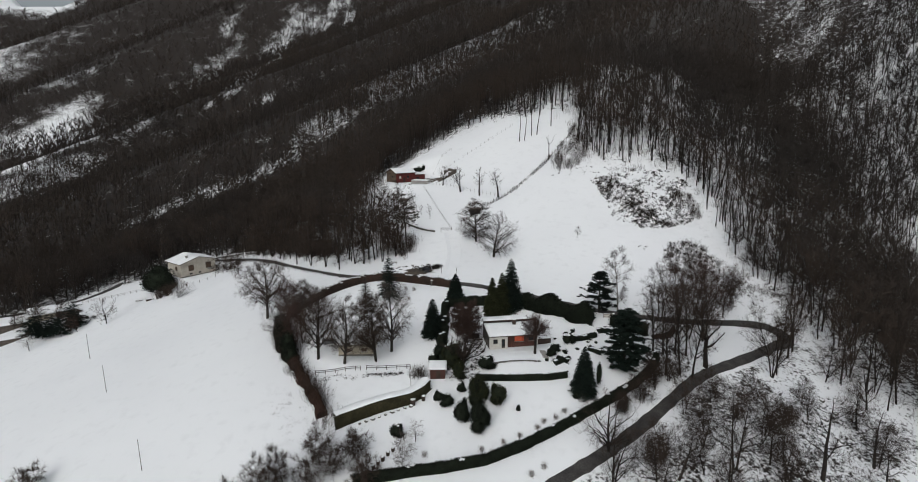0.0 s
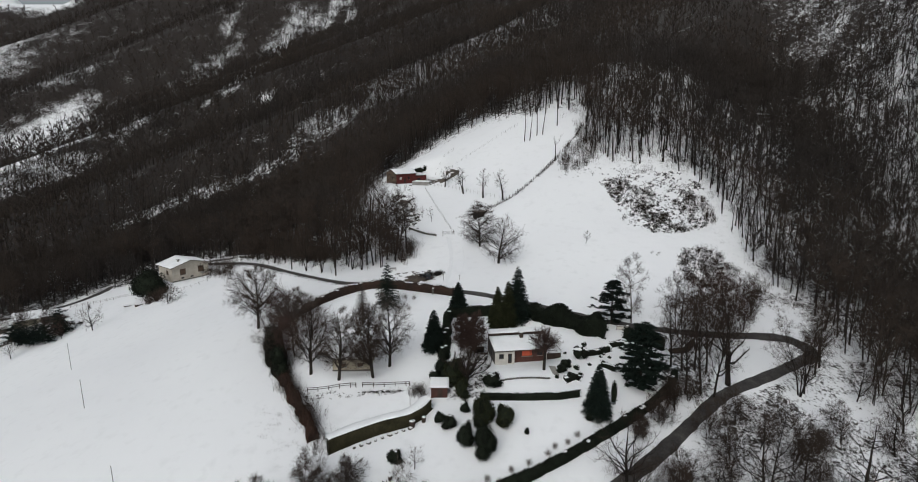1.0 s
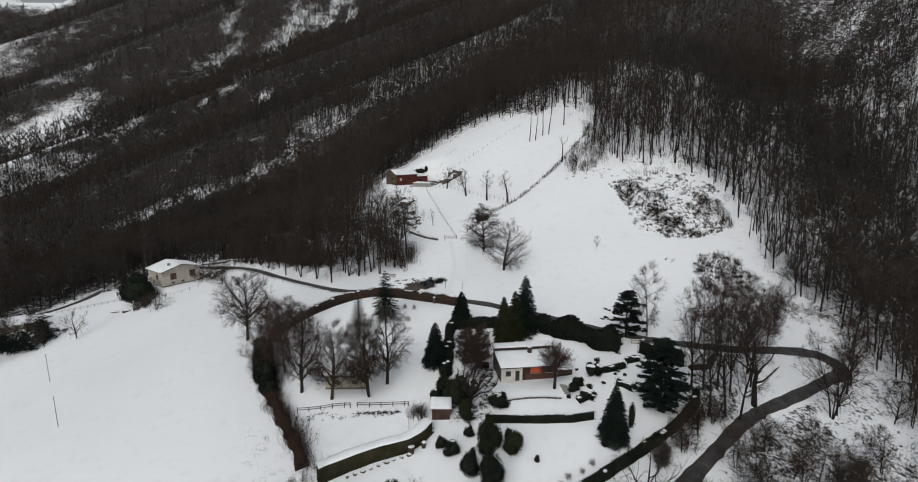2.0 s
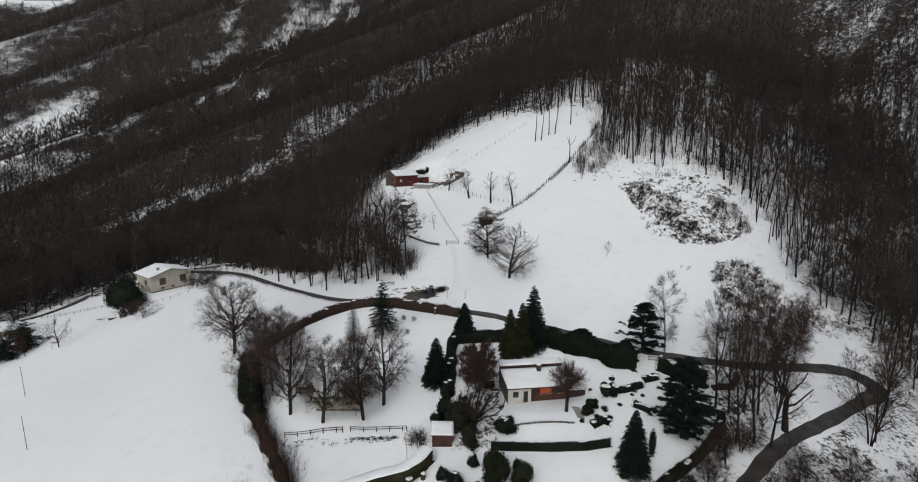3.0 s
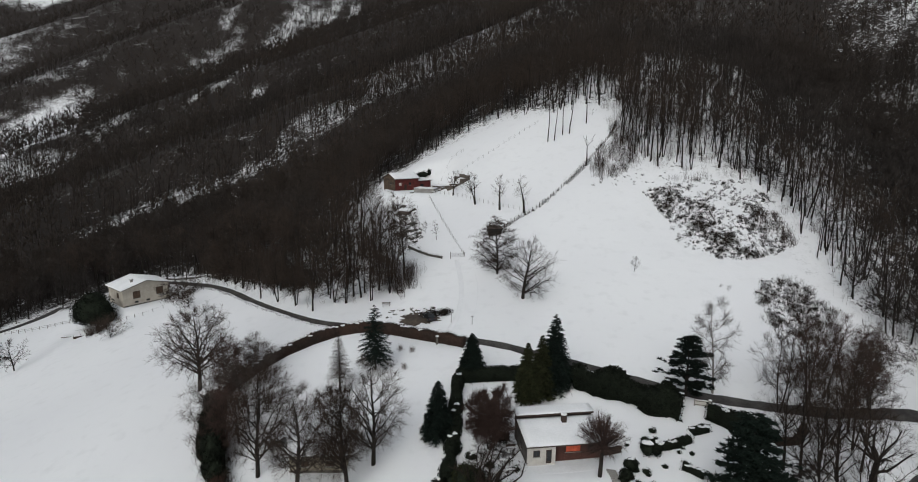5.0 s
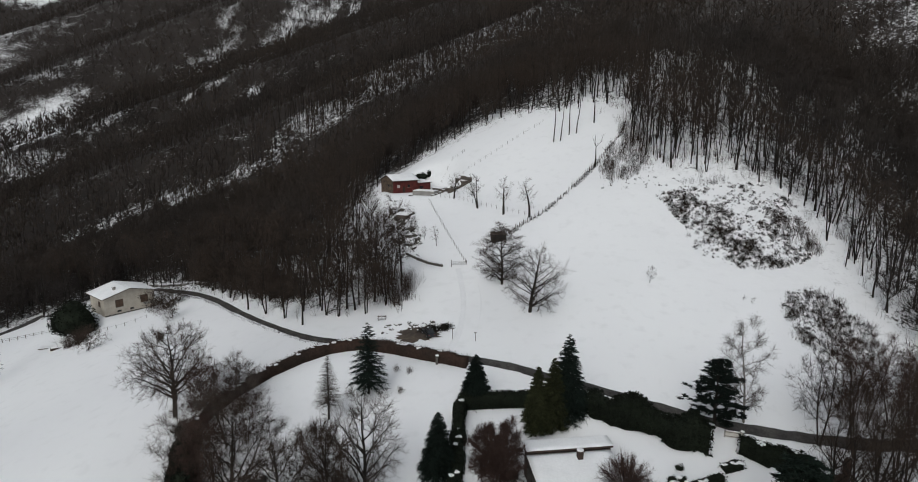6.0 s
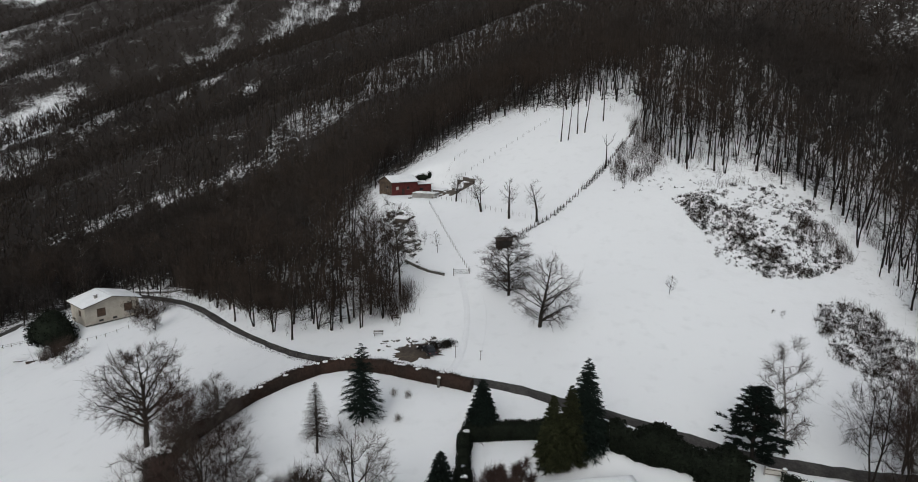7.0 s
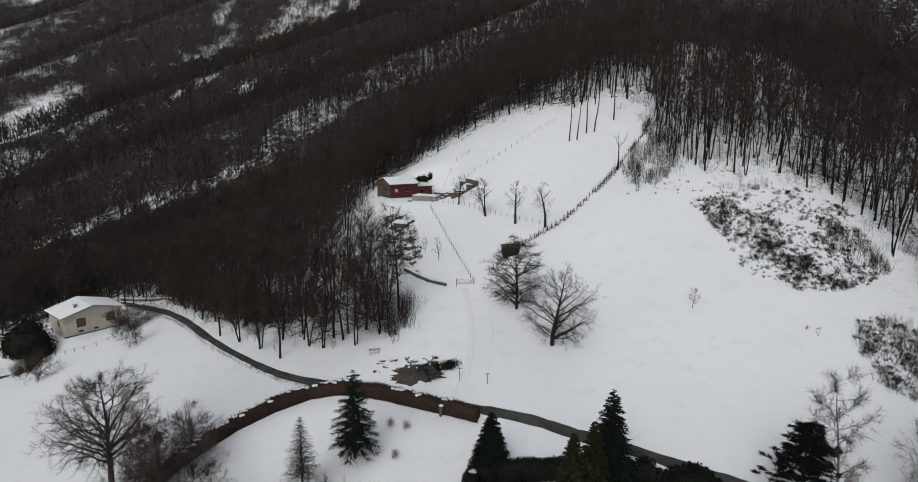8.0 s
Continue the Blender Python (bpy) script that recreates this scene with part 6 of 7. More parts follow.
def gable_house(name, x, y, turn, w, d, eave, ridge, wall, label, overhang=0.6, foot=2.0, z=None, snow=0.3, along_x=True, category="house"):
    """Walls with two gables and a snow-laden saddle roof; the ridge runs along y unless along_x. The origin is the front left corner."""
    ob = thing(name, (x, y, gz(x, y) if z is None else z), turn, label, category)
    t = 0.3
    rise = ridge - eave
    if along_x:
        part("front_wall", box(0, 0, -foot, w, t, eave), wall, ob)
        part("back_wall", box(0, d - t, -foot, w, d, eave), wall, ob)
        for xx in (0.002, w - t - 0.002):
            g = part("gable_wall", prism([(t + 0.002, -foot), (d - t - 0.002, -foot), (d - t - 0.002, eave), (d / 2, ridge - 0.06), (t + 0.002, eave)], 0, t), wall, ob)
            g.matrix_local = Matrix(((0, 1, 0, xx), (1, 0, 0, 0), (0, 0, 1, 0), (0, 0, 0, 1)))
        k = rise / (d / 2)
        for s in (0, 1):
            ya, yb = (-overhang, d / 2 - 0.002) if s == 0 else (d + overhang, d / 2 + 0.002)
            za, zb = eave - overhang * k, ridge
            bm = bmesh.new()
            pts = [(-overhang, ya, za), (w + overhang, ya, za), (w + overhang, yb, zb), (-overhang, yb, zb)]
            lo = [bm.verts.new((a, b, c + 0.02)) for a, b, c in pts]
            hi = [bm.verts.new((a, b, c + 0.2)) for a, b, c in pts]
            bm.faces.new(lo)
            bm.faces.new(hi)
            for i in range(4):
                bm.faces.new((lo[i - 1], lo[i], hi[i], hi[i - 1]))
            bmesh.ops.recalc_face_normals(bm, faces=bm.faces)
            r = part("roof", bm, TILE, ob)
            part("snow_cover", snow_slab(-overhang + 0.03, min(ya, yb) + (0.03 if s == 0 else 0), w + overhang - 0.03, max(ya, yb) - (0 if s == 0 else 0.03),
                                         (za + 0.204, za + 0.204, zb + 0.204, zb + 0.204) if s == 0 else (zb + 0.204, zb + 0.204, za + 0.204, za + 0.204), snow), CAP_SNOW, r, "white snow cover")
    else:
        for yy in (0, d - t):
            part("gable_wall", prism([(0, -foot), (w, -foot), (w, eave), (w / 2, ridge - 0.06), (0, eave)], yy, yy + t), wall, ob)
        part("side_wall", box(0.002, t + 0.002, -foot, t, d - t - 0.002, eave), wall, ob)
        part("side_wall", box(w - t, t + 0.002, -foot, w - 0.002, d - t - 0.002, eave), wall, ob)
        k = rise / (w / 2)
        for s in (0, 1):
            xa, xb = (-overhang, w / 2 - 0.002) if s == 0 else (w + overhang, w / 2 + 0.002)
            za, zb = eave - overhang * k, ridge
            bm = bmesh.new()
            pts = [(xa, -overhang, za), (xa, d + overhang, za), (xb, d + overhang, zb), (xb, -overhang, zb)]
            lo = [bm.verts.new((a, b, c + 0.02)) for a, b, c in pts]
            hi = [bm.verts.new((a, b, c + 0.2)) for a, b, c in pts]
            bm.faces.new(lo)
            bm.faces.new(hi)
            for i in range(4):
                bm.faces.new((lo[i - 1], lo[i], hi[i], hi[i - 1]))
            bmesh.ops.recalc_face_normals(bm, faces=bm.faces)
            r = part("roof", bm, TILE, ob)
            xs = (xa + 0.03, xb, za, zb) if s == 0 else (xb, xa - 0.03, zb, za)
            part("snow_cover", snow_slab(xs[0], -overhang + 0.03, xs[1], d + overhang - 0.03, (xs[2] + 0.204, xs[3] + 0.204, xs[3] + 0.204, xs[2] + 0.204), snow), CAP_SNOW, r, "white snow cover")
    return ob


def cottage():
    ob = gable_house("cottage", -29.8, 137.2, 3, 8.8, 6.6, 3.1, 4.7, OLD_PLASTER, "small cream cottage with two dark windows and a snowy roof", 0.5)
    part("plinth", box(-0.06, -0.06, -2.0, 8.66, -0.003, 0.35), STONE, ob, "dark stone plinth")
    window(ob, 2.4, 0, 0.95, 1.5, 1.1, CURTAIN, WHITE_WALL, 1)
    window(ob, 6.3, 0, 0.95, 1.5, 1.1, CURTAIN, WHITE_WALL, 1)
    chimney(ob, 6.6, 4.4, 3.6, 0.9, 0.5)


cottage()


def cream_house():
    ob = gable_house("house", -121.0, 248.5, 52, 16.0, 11.5, 6.0, 8.1, PLASTER, "cream two-storey house with a snow-covered saddle roof beside the lane", 0.9, 3.0, -17.0, along_x=False)
    for x in (4.6, 12.6):
        window(ob, x, 0, 2.3, 2.5, 2.6, CURTAIN, GREY_WOOD, 1)
    for x in (4.4, 8.4):
        window(ob, x, 0, 0.7, 1.3, 0.6, GLASS, GREY_WOOD, 1)
    window(ob, 4.0, 0, 2.6, 1.6, 1.8, CURTAIN, GREY_WOOD, 1, across=False)
    b = part("balcony", box(12.0, -2.0, 1.9, 16.5, -0.003, 2.1, 0.02), CONCRETE, ob)
    for k in range(10):
        part("baluster", box(12.03 + k * 0.48, -1.98, 2.1, 12.09 + k * 0.48, -1.9, 3.0), DARK_WOOD, b)
    part("handrail", box(12.0, -2.0, 3.0, 16.5, -1.9, 3.1), DARK_WOOD, b)
    for xx in (12.1, 16.2):
        part("post", box(xx, -1.95, -3, xx + 0.2, -1.75, 1.898), CONCRETE, b)
    part("plinth", box(-0.06, -0.06, -3.0, 16.56, -0.003, 0.2), STONE, ob, "weathered stone plinth")
    chimney(ob, 4.5, 3.0, 7.2, 1.2, 0.8)


cream_house()


def shed(name, x, y, turn, w, d, h0, h1, mat, label, z=None, snowy=True):
    ob = thing(name, (x, y, gz(x, y) if z is None else z), turn, label, "shed")
    body = part("walls", box(0.03, 0.03, -1.2, w - 0.03, d - 0.03, h0 - 0.02), DARK_WOOD, ob)
    n = int(w / 0.22)
    for k in range(n):
        part("board", box(w * k / n + 0.006, 0, -0.6, w * (k + 1) / n - 0.006, 0.028, h0 - 0.05), mat, body)
    n = int(d / 0.22)
    for k in range(n):
        for xx in (0, w - 0.028):
            part("board", box(xx, d * k / n + 0.036, -0.6, xx + 0.028, d * (k + 1) / n - 0.006, h0 - 0.05), mat, body)
    bm = bmesh.new()
    pts = [(-0.3, -0.35, h0), (w + 0.3, -0.35, h0), (w + 0.3, d + 0.3, h1), (-0.3, d + 0.3, h1)]
    lo = [bm.verts.new(p) for p in pts]
    hi = [bm.verts.new((a, b, c + 0.1)) for a, b, c in pts]
    bm.faces.new(lo[::-1])
    bm.faces.new(hi)
    for i in range(4):
        bm.faces.new((lo[i - 1], lo[i], hi[i], hi[i - 1]))
    r = part("roof", bm, TILE, ob)
    if snowy:
        part("snow_cover", snow_slab(-0.32, -0.36, w + 0.32, d + 0.3, (h0 + 0.104, h0 + 0.104, h1 + 0.104, h1 + 0.104), 0.28), CAP_SNOW, r, "thick white snow")
    return ob


def red_house():
    ob = gable_house("farmhouse", -30.2, 283.4, 36, 10.6, 9.0, 4.6, 6.4, RED_WOOD, "red boarded farmhouse with a brown rubble gable and snowy roof", 0.55, 2.5, 20.9)
    g = part("gable_facing", prism([(-0.02, -2.5), (9.02, -2.5), (9.02, 4.45), (4.5, 6.1), (-0.02, 4.45)], 0, 0.2), BRICKWORK, ob, "brown rubble gable facing")
    g.matrix_local = Matrix(((0, 1, 0, -0.204), (1, 0, 0, 0), (0, 0, 1, 0), (0, 0, 0, 1)))
    window(ob, 3.0, -0.21, 2.2, 0.9, 1.0, GLASS, GREY_WOOD, 1, across=False)
    # lit window: its brightness is put into the white pane colour
    window(ob, 2.2, -0.03, 2.0, 1.0, 1.0, WHITE_WALL, WHITE_WALL, 1)
    window(ob, 6.6, -0.03, 2.0, 1.0, 1.0, GLASS, DARK_WOOD, 1)
    part("door", box(4.0, -0.08, 0, 5.1, -0.034, 2.2), DARK_WOOD, ob)
    for k in range(26):
        part("board", box(0.02 + k * 0.4, -0.032, -0.6, 0.02 + k * 0.4 + 0.36, -0.003, 4.4), RED_WOOD, ob)
    wing = part("wing", box(10.62, 1.6, -2.5, 17.4, 7.6, 3.2), RED_WOOD, ob, "low red-boarded wing")
    part("wing_roof", box(10.63, 1.1, 3.204, 17.9, 8.1, 3.35, 0.02), TILE, wing)
    part("wing_snow", snow_slab(10.66, 1.08, 17.92, 8.12, (3.354, 3.354, 3.8, 3.8), 0.35), CAP_SNOW, wing, "white snow on the wing roof")
    part("wing_window", box(12.5, 1.54, 1.0, 13.9, 1.596, 2.0), GLASS, wing)
    chimney(ob, 6.4, 5.2, 5.2, 1.0, 0.6)
    # terraces beside the house
    yard = thing("terrace_wall", (-22.6, 278.8, gz(-20, 277)), -18, "grey concrete terrace wall below the red house", "wall")
    part("front_wall", box(0, 0, -2.0, 8.2, 0.3, 1.7, 0.02), CONCRETE, yard)
    part("side_wall", box(7.9, 0.302, -2.0, 8.2, 4.0, 1.7), CONCRETE, yard)
    part("terrace_snow", snow_slab(0.0, 0.05, 8.18, 5.0, (1.704,) * 4, 0.22), CAP_SNOW, yard, "white snow on the terrace")
    court = thing("yard_wall", (-13.0, 289.5, gz(-13, 289.5)), 0, "weathered grey board wall round the sloping yard of the red house", "wall")
    for (xa, ya), (xb, yb) in zip([(-13.0, 289.5), (-1.2, 275.0), (-8.6, 270.6)], [(-1.2, 275.0), (-8.6, 270.6), (-9.6, 270.9)]):
        n = max(1, int(math.hypot(xb - xa, yb - ya) / 3))
        for k in range(n):
            x, y, x2, y2 = (xa + (xb - xa) * k / n, ya + (yb - ya) * k / n, xa + (xb - xa) * (k + 1) / n, ya + (yb - ya) * (k + 1) / n)
            panel = part("panel", box(-0.01, -0.12, -1.5, math.hypot(x2 - x, y2 - y) - 0.01, 0.12, 1.25, 0.02), GREY_WOOD, court)
            panel.matrix_local = pose(x + 13.0, y - 289.5, gz((x + x2) / 2, (y + y2) / 2) - gz(-13, 289.5), 0, 0, math.degrees(math.atan2(y2 - y, x2 - x)))
    shed("tool_shed", -15.8, 285.5, -38, 4.5, 2.6, 2.0, 2.4, GREY_WOOD, "low grey tool shed with a snowy roof beside the red house")
    for k in range(7):
        x, y = -14.2 + 1.25 * k, 277.6 - 0.9 * k
        bed = thing("cold_frame", (x, y, gz(x, y)), -38, "wooden cold frame under snow on the slope", "cold frame", "cold frames")
        part("boards", box(-0.5, -1.8, -0.6, 0.5, 1.8, 0.55), GREY_WOOD, bed)
        part("snow_cap", snow_slab(-0.48, -1.78, 0.48, 1.78, (0.554,) * 4, 0.2, 6), CAP_SNOW, bed, "white snow on top")


red_house()


s_ = shed("garden_shed", -6.7, 127.6, 0, 3.5, 3.2, 2.3, 2.9, RUST_WOOD, "red-brown wooden garden shed with thick snow on its roof")
part("door", box(1.4, -0.03, 0, 2.4, -0.003, 1.95), DARK_WOOD, s_)
shed("hunting_hut", 4.6, 230.0, 10, 4.0, 2.6, 2.5, 2.8, CHAR_WOOD, "small tarred black wooden hut at the fence corner", None, False)
shed("outbuilding", -184.5, 240.5, 37, 10, 6, 4.0, 6.0, OLD_PLASTER, "low cream outbuilding with a snowy roof beside the trees")
clumps("yard_brush", blob_spots(45, 70, -160, 228, 16, 9, -0.5, 0.4, 1.4), BRAMBLE, "dark brush and clutter round the outbuildings", 40, 0.25, 0.9, 47, 8)
shed("outbuilding", -172.0, 240.0, 37, 7, 5, 3.8, 5.0, GREY_WOOD, "low weathered outbuilding with a snowy roof near the lane")
shed("outbuilding", -195.0, 236.5, 37, 10.5, 6, 3.4, 5.2, GREY_WOOD, "weathered tall outbuilding with a snowy roof beside the trees")
shed("woodshed", -182.5, 221.0, 37, 9, 4.5, 2.4, 3.2, GREY_WOOD, "low weathered woodshed with a snowy roof")
shed("lean_to", -26.4, 260.0, -25, 4.2, 2.4, 1.8, 2.3, GREY_WOOD, "small weathered lean-to below the red house")
for i, (x, y, h, w) in enumerate(((-171, 223, 8.5, 6.5), (-166.5, 220.5, 9.5, 7.0), (-162.5, 217.5, 8.0, 6.5), (-157.5, 216.5, 9.5, 7.0), (-153, 214.5, 7.5, 6.0), (-158, 230, 9.0, 7.5), (-152.5, 222, 7.0, 6.0))):
    plant_tree("spruce_tree", x, y, conifer(310 + i * 2, h, w, 14, 7, 0.2, -0.1, 0.3, 7, 0.4, 0.6), DARK_BARK, NEEDLE, "dark irregular conifer beside the outbuildings", group="conifers by the outbuildings")
for i, (x, y, h) in enumerate(((-181, 240, 9), (-176, 236, 10), (-169, 236, 9), (-164, 228, 8), (-151, 222, 8), (-190, 238, 9))):
    plant_tree("orchard_tree", x, y, crown_tree(320 + 3 * i, h, h * 0.4, 0.12, 11, 7, 10, 0.06, 1.1, 0.018, 2, 5), DARK_BARK, TWIG, "leafless orchard tree among the outbuildings", group="trees by the outbuildings")
plant_tree("orchard_tree", -160, 206.5, crown_tree(314, 7.5, 3.2, 0.2, 11, 6, 9, 0.05, 0.9, 0.02, 1, 6), DARK_BARK, TWIG, "small leafless tree below the conifers", group="trees by the outbuildings")
plant_tree("orchard_tree", -147, 215.5, crown_tree(317, 7.0, 3.4, 0.1, 11, 6, 9, 0.05, 0.9, 0.018, 2, 6), DARK_BARK, RED_TWIG, "small leafless tree below the conifers", group="trees by the outbuildings")
evergreen("conifer_shrub", -20.5, 302.5, [(0, 0, 1.2, 2.4, 1.8, 1.5), (2.4, 0.5, 1.6, 1.2, 1.2, 1.9), (-2.0, 0, 0.8, 1.4, 1.2, 1.1)], 800, 0.3, IVY, "dark evergreen shrub behind the red house", snow=((0.0, 0, 2.6, 1.4, 0.9, 0.25),))


# ---- fences, walls, posts ----
def fence(name, line, step, height, post, rails, mat, label, thick=0.05):
    x0, y0 = line[0]
    ob = thing(name, (x0, y0, gz(x0, y0)), 0, label, "fence")
    base = gz(x0, y0)
    r = random.Random(int(x0 * 7 + y0))
    pts = along(line, step) + [(line[-1][0], line[-1][1], 0, 0)]
    me = bpy.data.meshes.new("post")
    bm = box(-post / 2, -post / 2, -0.4, post / 2, post / 2, height, 0.01)
    bm.to_mesh(me)
    bm.free()
    me.materials.append(mat)
    for x, y, dx, dy in pts:
        p = new("post", me)
        p.parent = ob
        p.matrix_local = pose(x - x0, y - y0, gz(x, y) - base, r.uniform(-4, 4), r.uniform(-4, 4), math.degrees(math.atan2(dy, dx)))
    for h in rails:
        s = Soup(1)
        for a, b in zip(pts, pts[1:]):
            s.stem(Vector((a[0] - x0, a[1] - y0, gz(a[0], a[1]) - base + h)), Vector((b[0] - x0, b[1] - y0, gz(b[0], b[1]) - base + h)), thick, thick, 4)
        part("rail", s.mesh("rail", mat), None, ob)
    return ob


fence("rail_fence", [(-34.2, 131.0), (-29, 130.9), (-23.4, 131.0)], 2.4, 1.05, 0.13, (0.55, 0.98), DARK_WOOD, "weathered wooden rail fence along the terrace edge", 0.06)
fence("rail_fence", [(-22.0, 131.2), (-17, 131.3), (-11.6, 131.4)], 2.4, 1.05, 0.13, (0.55, 0.98), DARK_WOOD, "weathered wooden rail fence along the terrace edge", 0.06)
fence("wire_fence", [(-16.0, 268.6), (-10.7, 248.7), (-6.3, 232.3), (-2.8, 219.8)], 1.9, 1.2, 0.085, (0.5, 1.05), GREY_WOOD, "post and wire fence down the snowy meadow", 0.006)
fence("wire_fence", [(-15.3, 272.4), (-4.2, 262.4), (5.6, 251.6), (16.0, 242.4)], 2.2, 1.25, 0.075, (0.5, 1.05), GREY_WOOD, "post and wire fence along the row of meadow trees", 0.006)
fence("wire_fence", [(-4.3, 284.3), (5.6, 291.4), (16.2, 298.9), (27.2, 305.5)], 2.6, 1.2, 0.08, (0.5, 1.05), GREY_WOOD, "post and wire fence climbing the upper meadow", 0.006)
fence("wire_fence", [(-17, 296), (-10, 299.5), (-4, 304)], 2.4, 1.2, 0.08, (0.5, 1.05), GREY_WOOD, "post and wire fence above the red house", 0.006)
fence("roadside_fence", [(-98, 257), (-79, 234.5), (-61, 212), (-47, 196.8), (-37, 188), (-32, 185)], 2.6, 0.85, 0.10, (0.4,), GREY_WOOD, "low post fence along the lower edge of the lane", 0.02)
fence("garden_fence", [(-118, 240), (-108, 238), (-98, 241), (-90, 247)], 3.2, 1.1, 0.11, (0.9,), GREY_WOOD, "sparse post fence round the garden of the cream house", 0.02)
fence("field_fence", [(-172, 258), (-160, 256), (-148, 255.5), (-140, 254)], 3.0, 1.3, 0.12, (0.6, 1.15), GREY_WOOD, "post and rail fence beside the field path", 0.04)
g_ = thing("field_gate", (-6.9, 219.6, gz(-5, 219.6)), 0, "grey metal field gate closed across the track", "gate")
for k in range(2):
    part("gate_post", box(k * 4.0, -0.08, -0.5, k * 4.0 + 0.14, 0.08, 1.6), GREY_WOOD, g_)
for k in range(4):
    part("bar", box(0.142, -0.03, 0.35 + 0.3 * k, 3.998, 0.03, 0.41 + 0.3 * k), METAL, g_)
part("brace", prism([(0.16, 0.35), (0.24, 0.35), (3.98, 1.3), (3.9, 1.3)], -0.06, -0.034), METAL, g_)


def brush_fence():
    line = [(1.0, 223.6), (5.5, 229.5), (10.8, 235.6), (20.7, 242.8), (28.2, 250.6), (33, 256), (38.7, 262.4), (45, 271), (51.8, 280.3), (55.9, 289)]
    x0, y0 = line[0]
    ob = thing("brushwood_fence", (x0, y0, gz(x0, y0)), 0, "dark brushwood fence and stakes running up the meadow", "fence")
    r, base = random.Random(5), gz(x0, y0)
    for i, (x, y, dx, dy) in enumerate(along(line, 1.5)):
        z = gz(x, y) - base
        part("post", box(x - x0 - 0.09, y - y0 - 0.09, z - 0.4, x - x0 + 0.09, y - y0 + 0.09, z + r.uniform(1.0, 1.7)), DARK_WOOD, ob)
        if r.random() < 0.72:
            s = Soup(i)
            for _ in range(26):
                o = Vector((x - x0 + r.uniform(-0.8, 0.8), y - y0 + r.uniform(-0.5, 0.5), z - 0.1))
                s.sliver(o, o + spin(r, r.uniform(0, 0.7)) * r.uniform(0.6, 1.5 + (0.9 if i > 26 else 0)), 0.1)
            part("brushwood", s.mesh("brushwood", DARK_BARK), None, ob)


brush_fence()


def dry_wall(line, height, thick, label, seed, size=0.55):
    x0, y0 = line[0]
    base = gz(x0, y0)
    ob = thing("stone_wall", (x0, y0, base), 0, label, "wall")
    r = random.Random(seed)
    stones = []
    for k in range(4):
        bm = rock(r, size * 0.62)
        me = bpy.data.meshes.new("stone")
        bm.to_mesh(me)
        bm.free()
        me.materials.append(STONE)
        stones.append(me)
    caps = []
    for x, y, dx, dy in along(line, size):
        z = gz(x, y) - base
        for c in range(max(1, int(height / (size * 0.62)))):
            p = new("stone", r.choice(stones))
            p.parent = ob
            p.matrix_local = pose(x - x0 + r.uniform(-0.08, 0.08), y - y0 + r.uniform(-0.06, 0.06), z + 0.12 + c * size * 0.62, r.uniform(-12, 12), r.uniform(-12, 12), r.uniform(0, 360))
        caps.append((x - x0, y - y0, z + height + 0.02, size * 0.6, thick * 0.55, 0.14))
    part("snow_cap", snow_lumps(caps), CAP_SNOW, ob, "white snow along the top")


dry_wall([(-20.0, 231.5), (-16.5, 226.8), (-13.0, 223.0), (-9.4, 220.4)], 0.9, 0.6, "low dark stone wall at the meadow gate", 1)
dry_wall([(8.8, 131.8), (14, 132.3), (19.9, 133.0)], 0.5, 0.5, "low snow-capped stone edging in the garden", 3, 0.45)
dry_wall([(-128, 289), (-112, 277), (-100, 267.5), (-90, 257)], 1.0, 0.7, "long dark stone wall above the lane", 4, 0.9)
for i in range(9):
    t = i / 8
    boulder(-21.0 + 10.5 * t, 114.4 + 4.6 * t, 0.34 + 0.1 * (i % 3), 790 + i, "snow-capped edging stone below the ivy wall", "edging stones")
w_ = thing("clothes_pole", (-10.9, 124.0, gz(-10.9, 124.0)), 0, "thin grey steel pole standing in the garden snow", "pole")
s_pole = Soup(3)
s_pole.stem(Vector((0, 0, -0.4)), Vector((0, 0, 3.6)), 0.05, 0.04, 8)
part("shaft", s_pole.mesh("shaft", GREY_WOOD), None, w_)
part("crossbar", box(-0.4, -0.03, 3.604, 0.4, 0.03, 3.66), GREY_WOOD, w_)
for x, y, h, lab in ((42.0, 153.0, 1.5, "whitewashed gate pillar beside the driveway"), (-8.4, 173.2, 1.7, "pale stone gate pillar in the hedge")):
    p_ = thing("gate_pillar", (x, y, gz(x, y)), 20, lab, "pillar", "gate pillars")
    part("shaft", box(-0.2, -0.2, -0.4, 0.2, 0.2, h, 0.02), WHITE_WALL if x > 0 else STONE, p_)
    part("cap", box(-0.27, -0.27, h + 0.004, 0.27, 0.27, h + 0.12, 0.02), CONCRETE, p_)
    part("snow_cap", snow_lumps([(0, 0, h + 0.16, 0.26, 0.26, 0.12)]), CAP_SNOW, p_, "white snow cap")
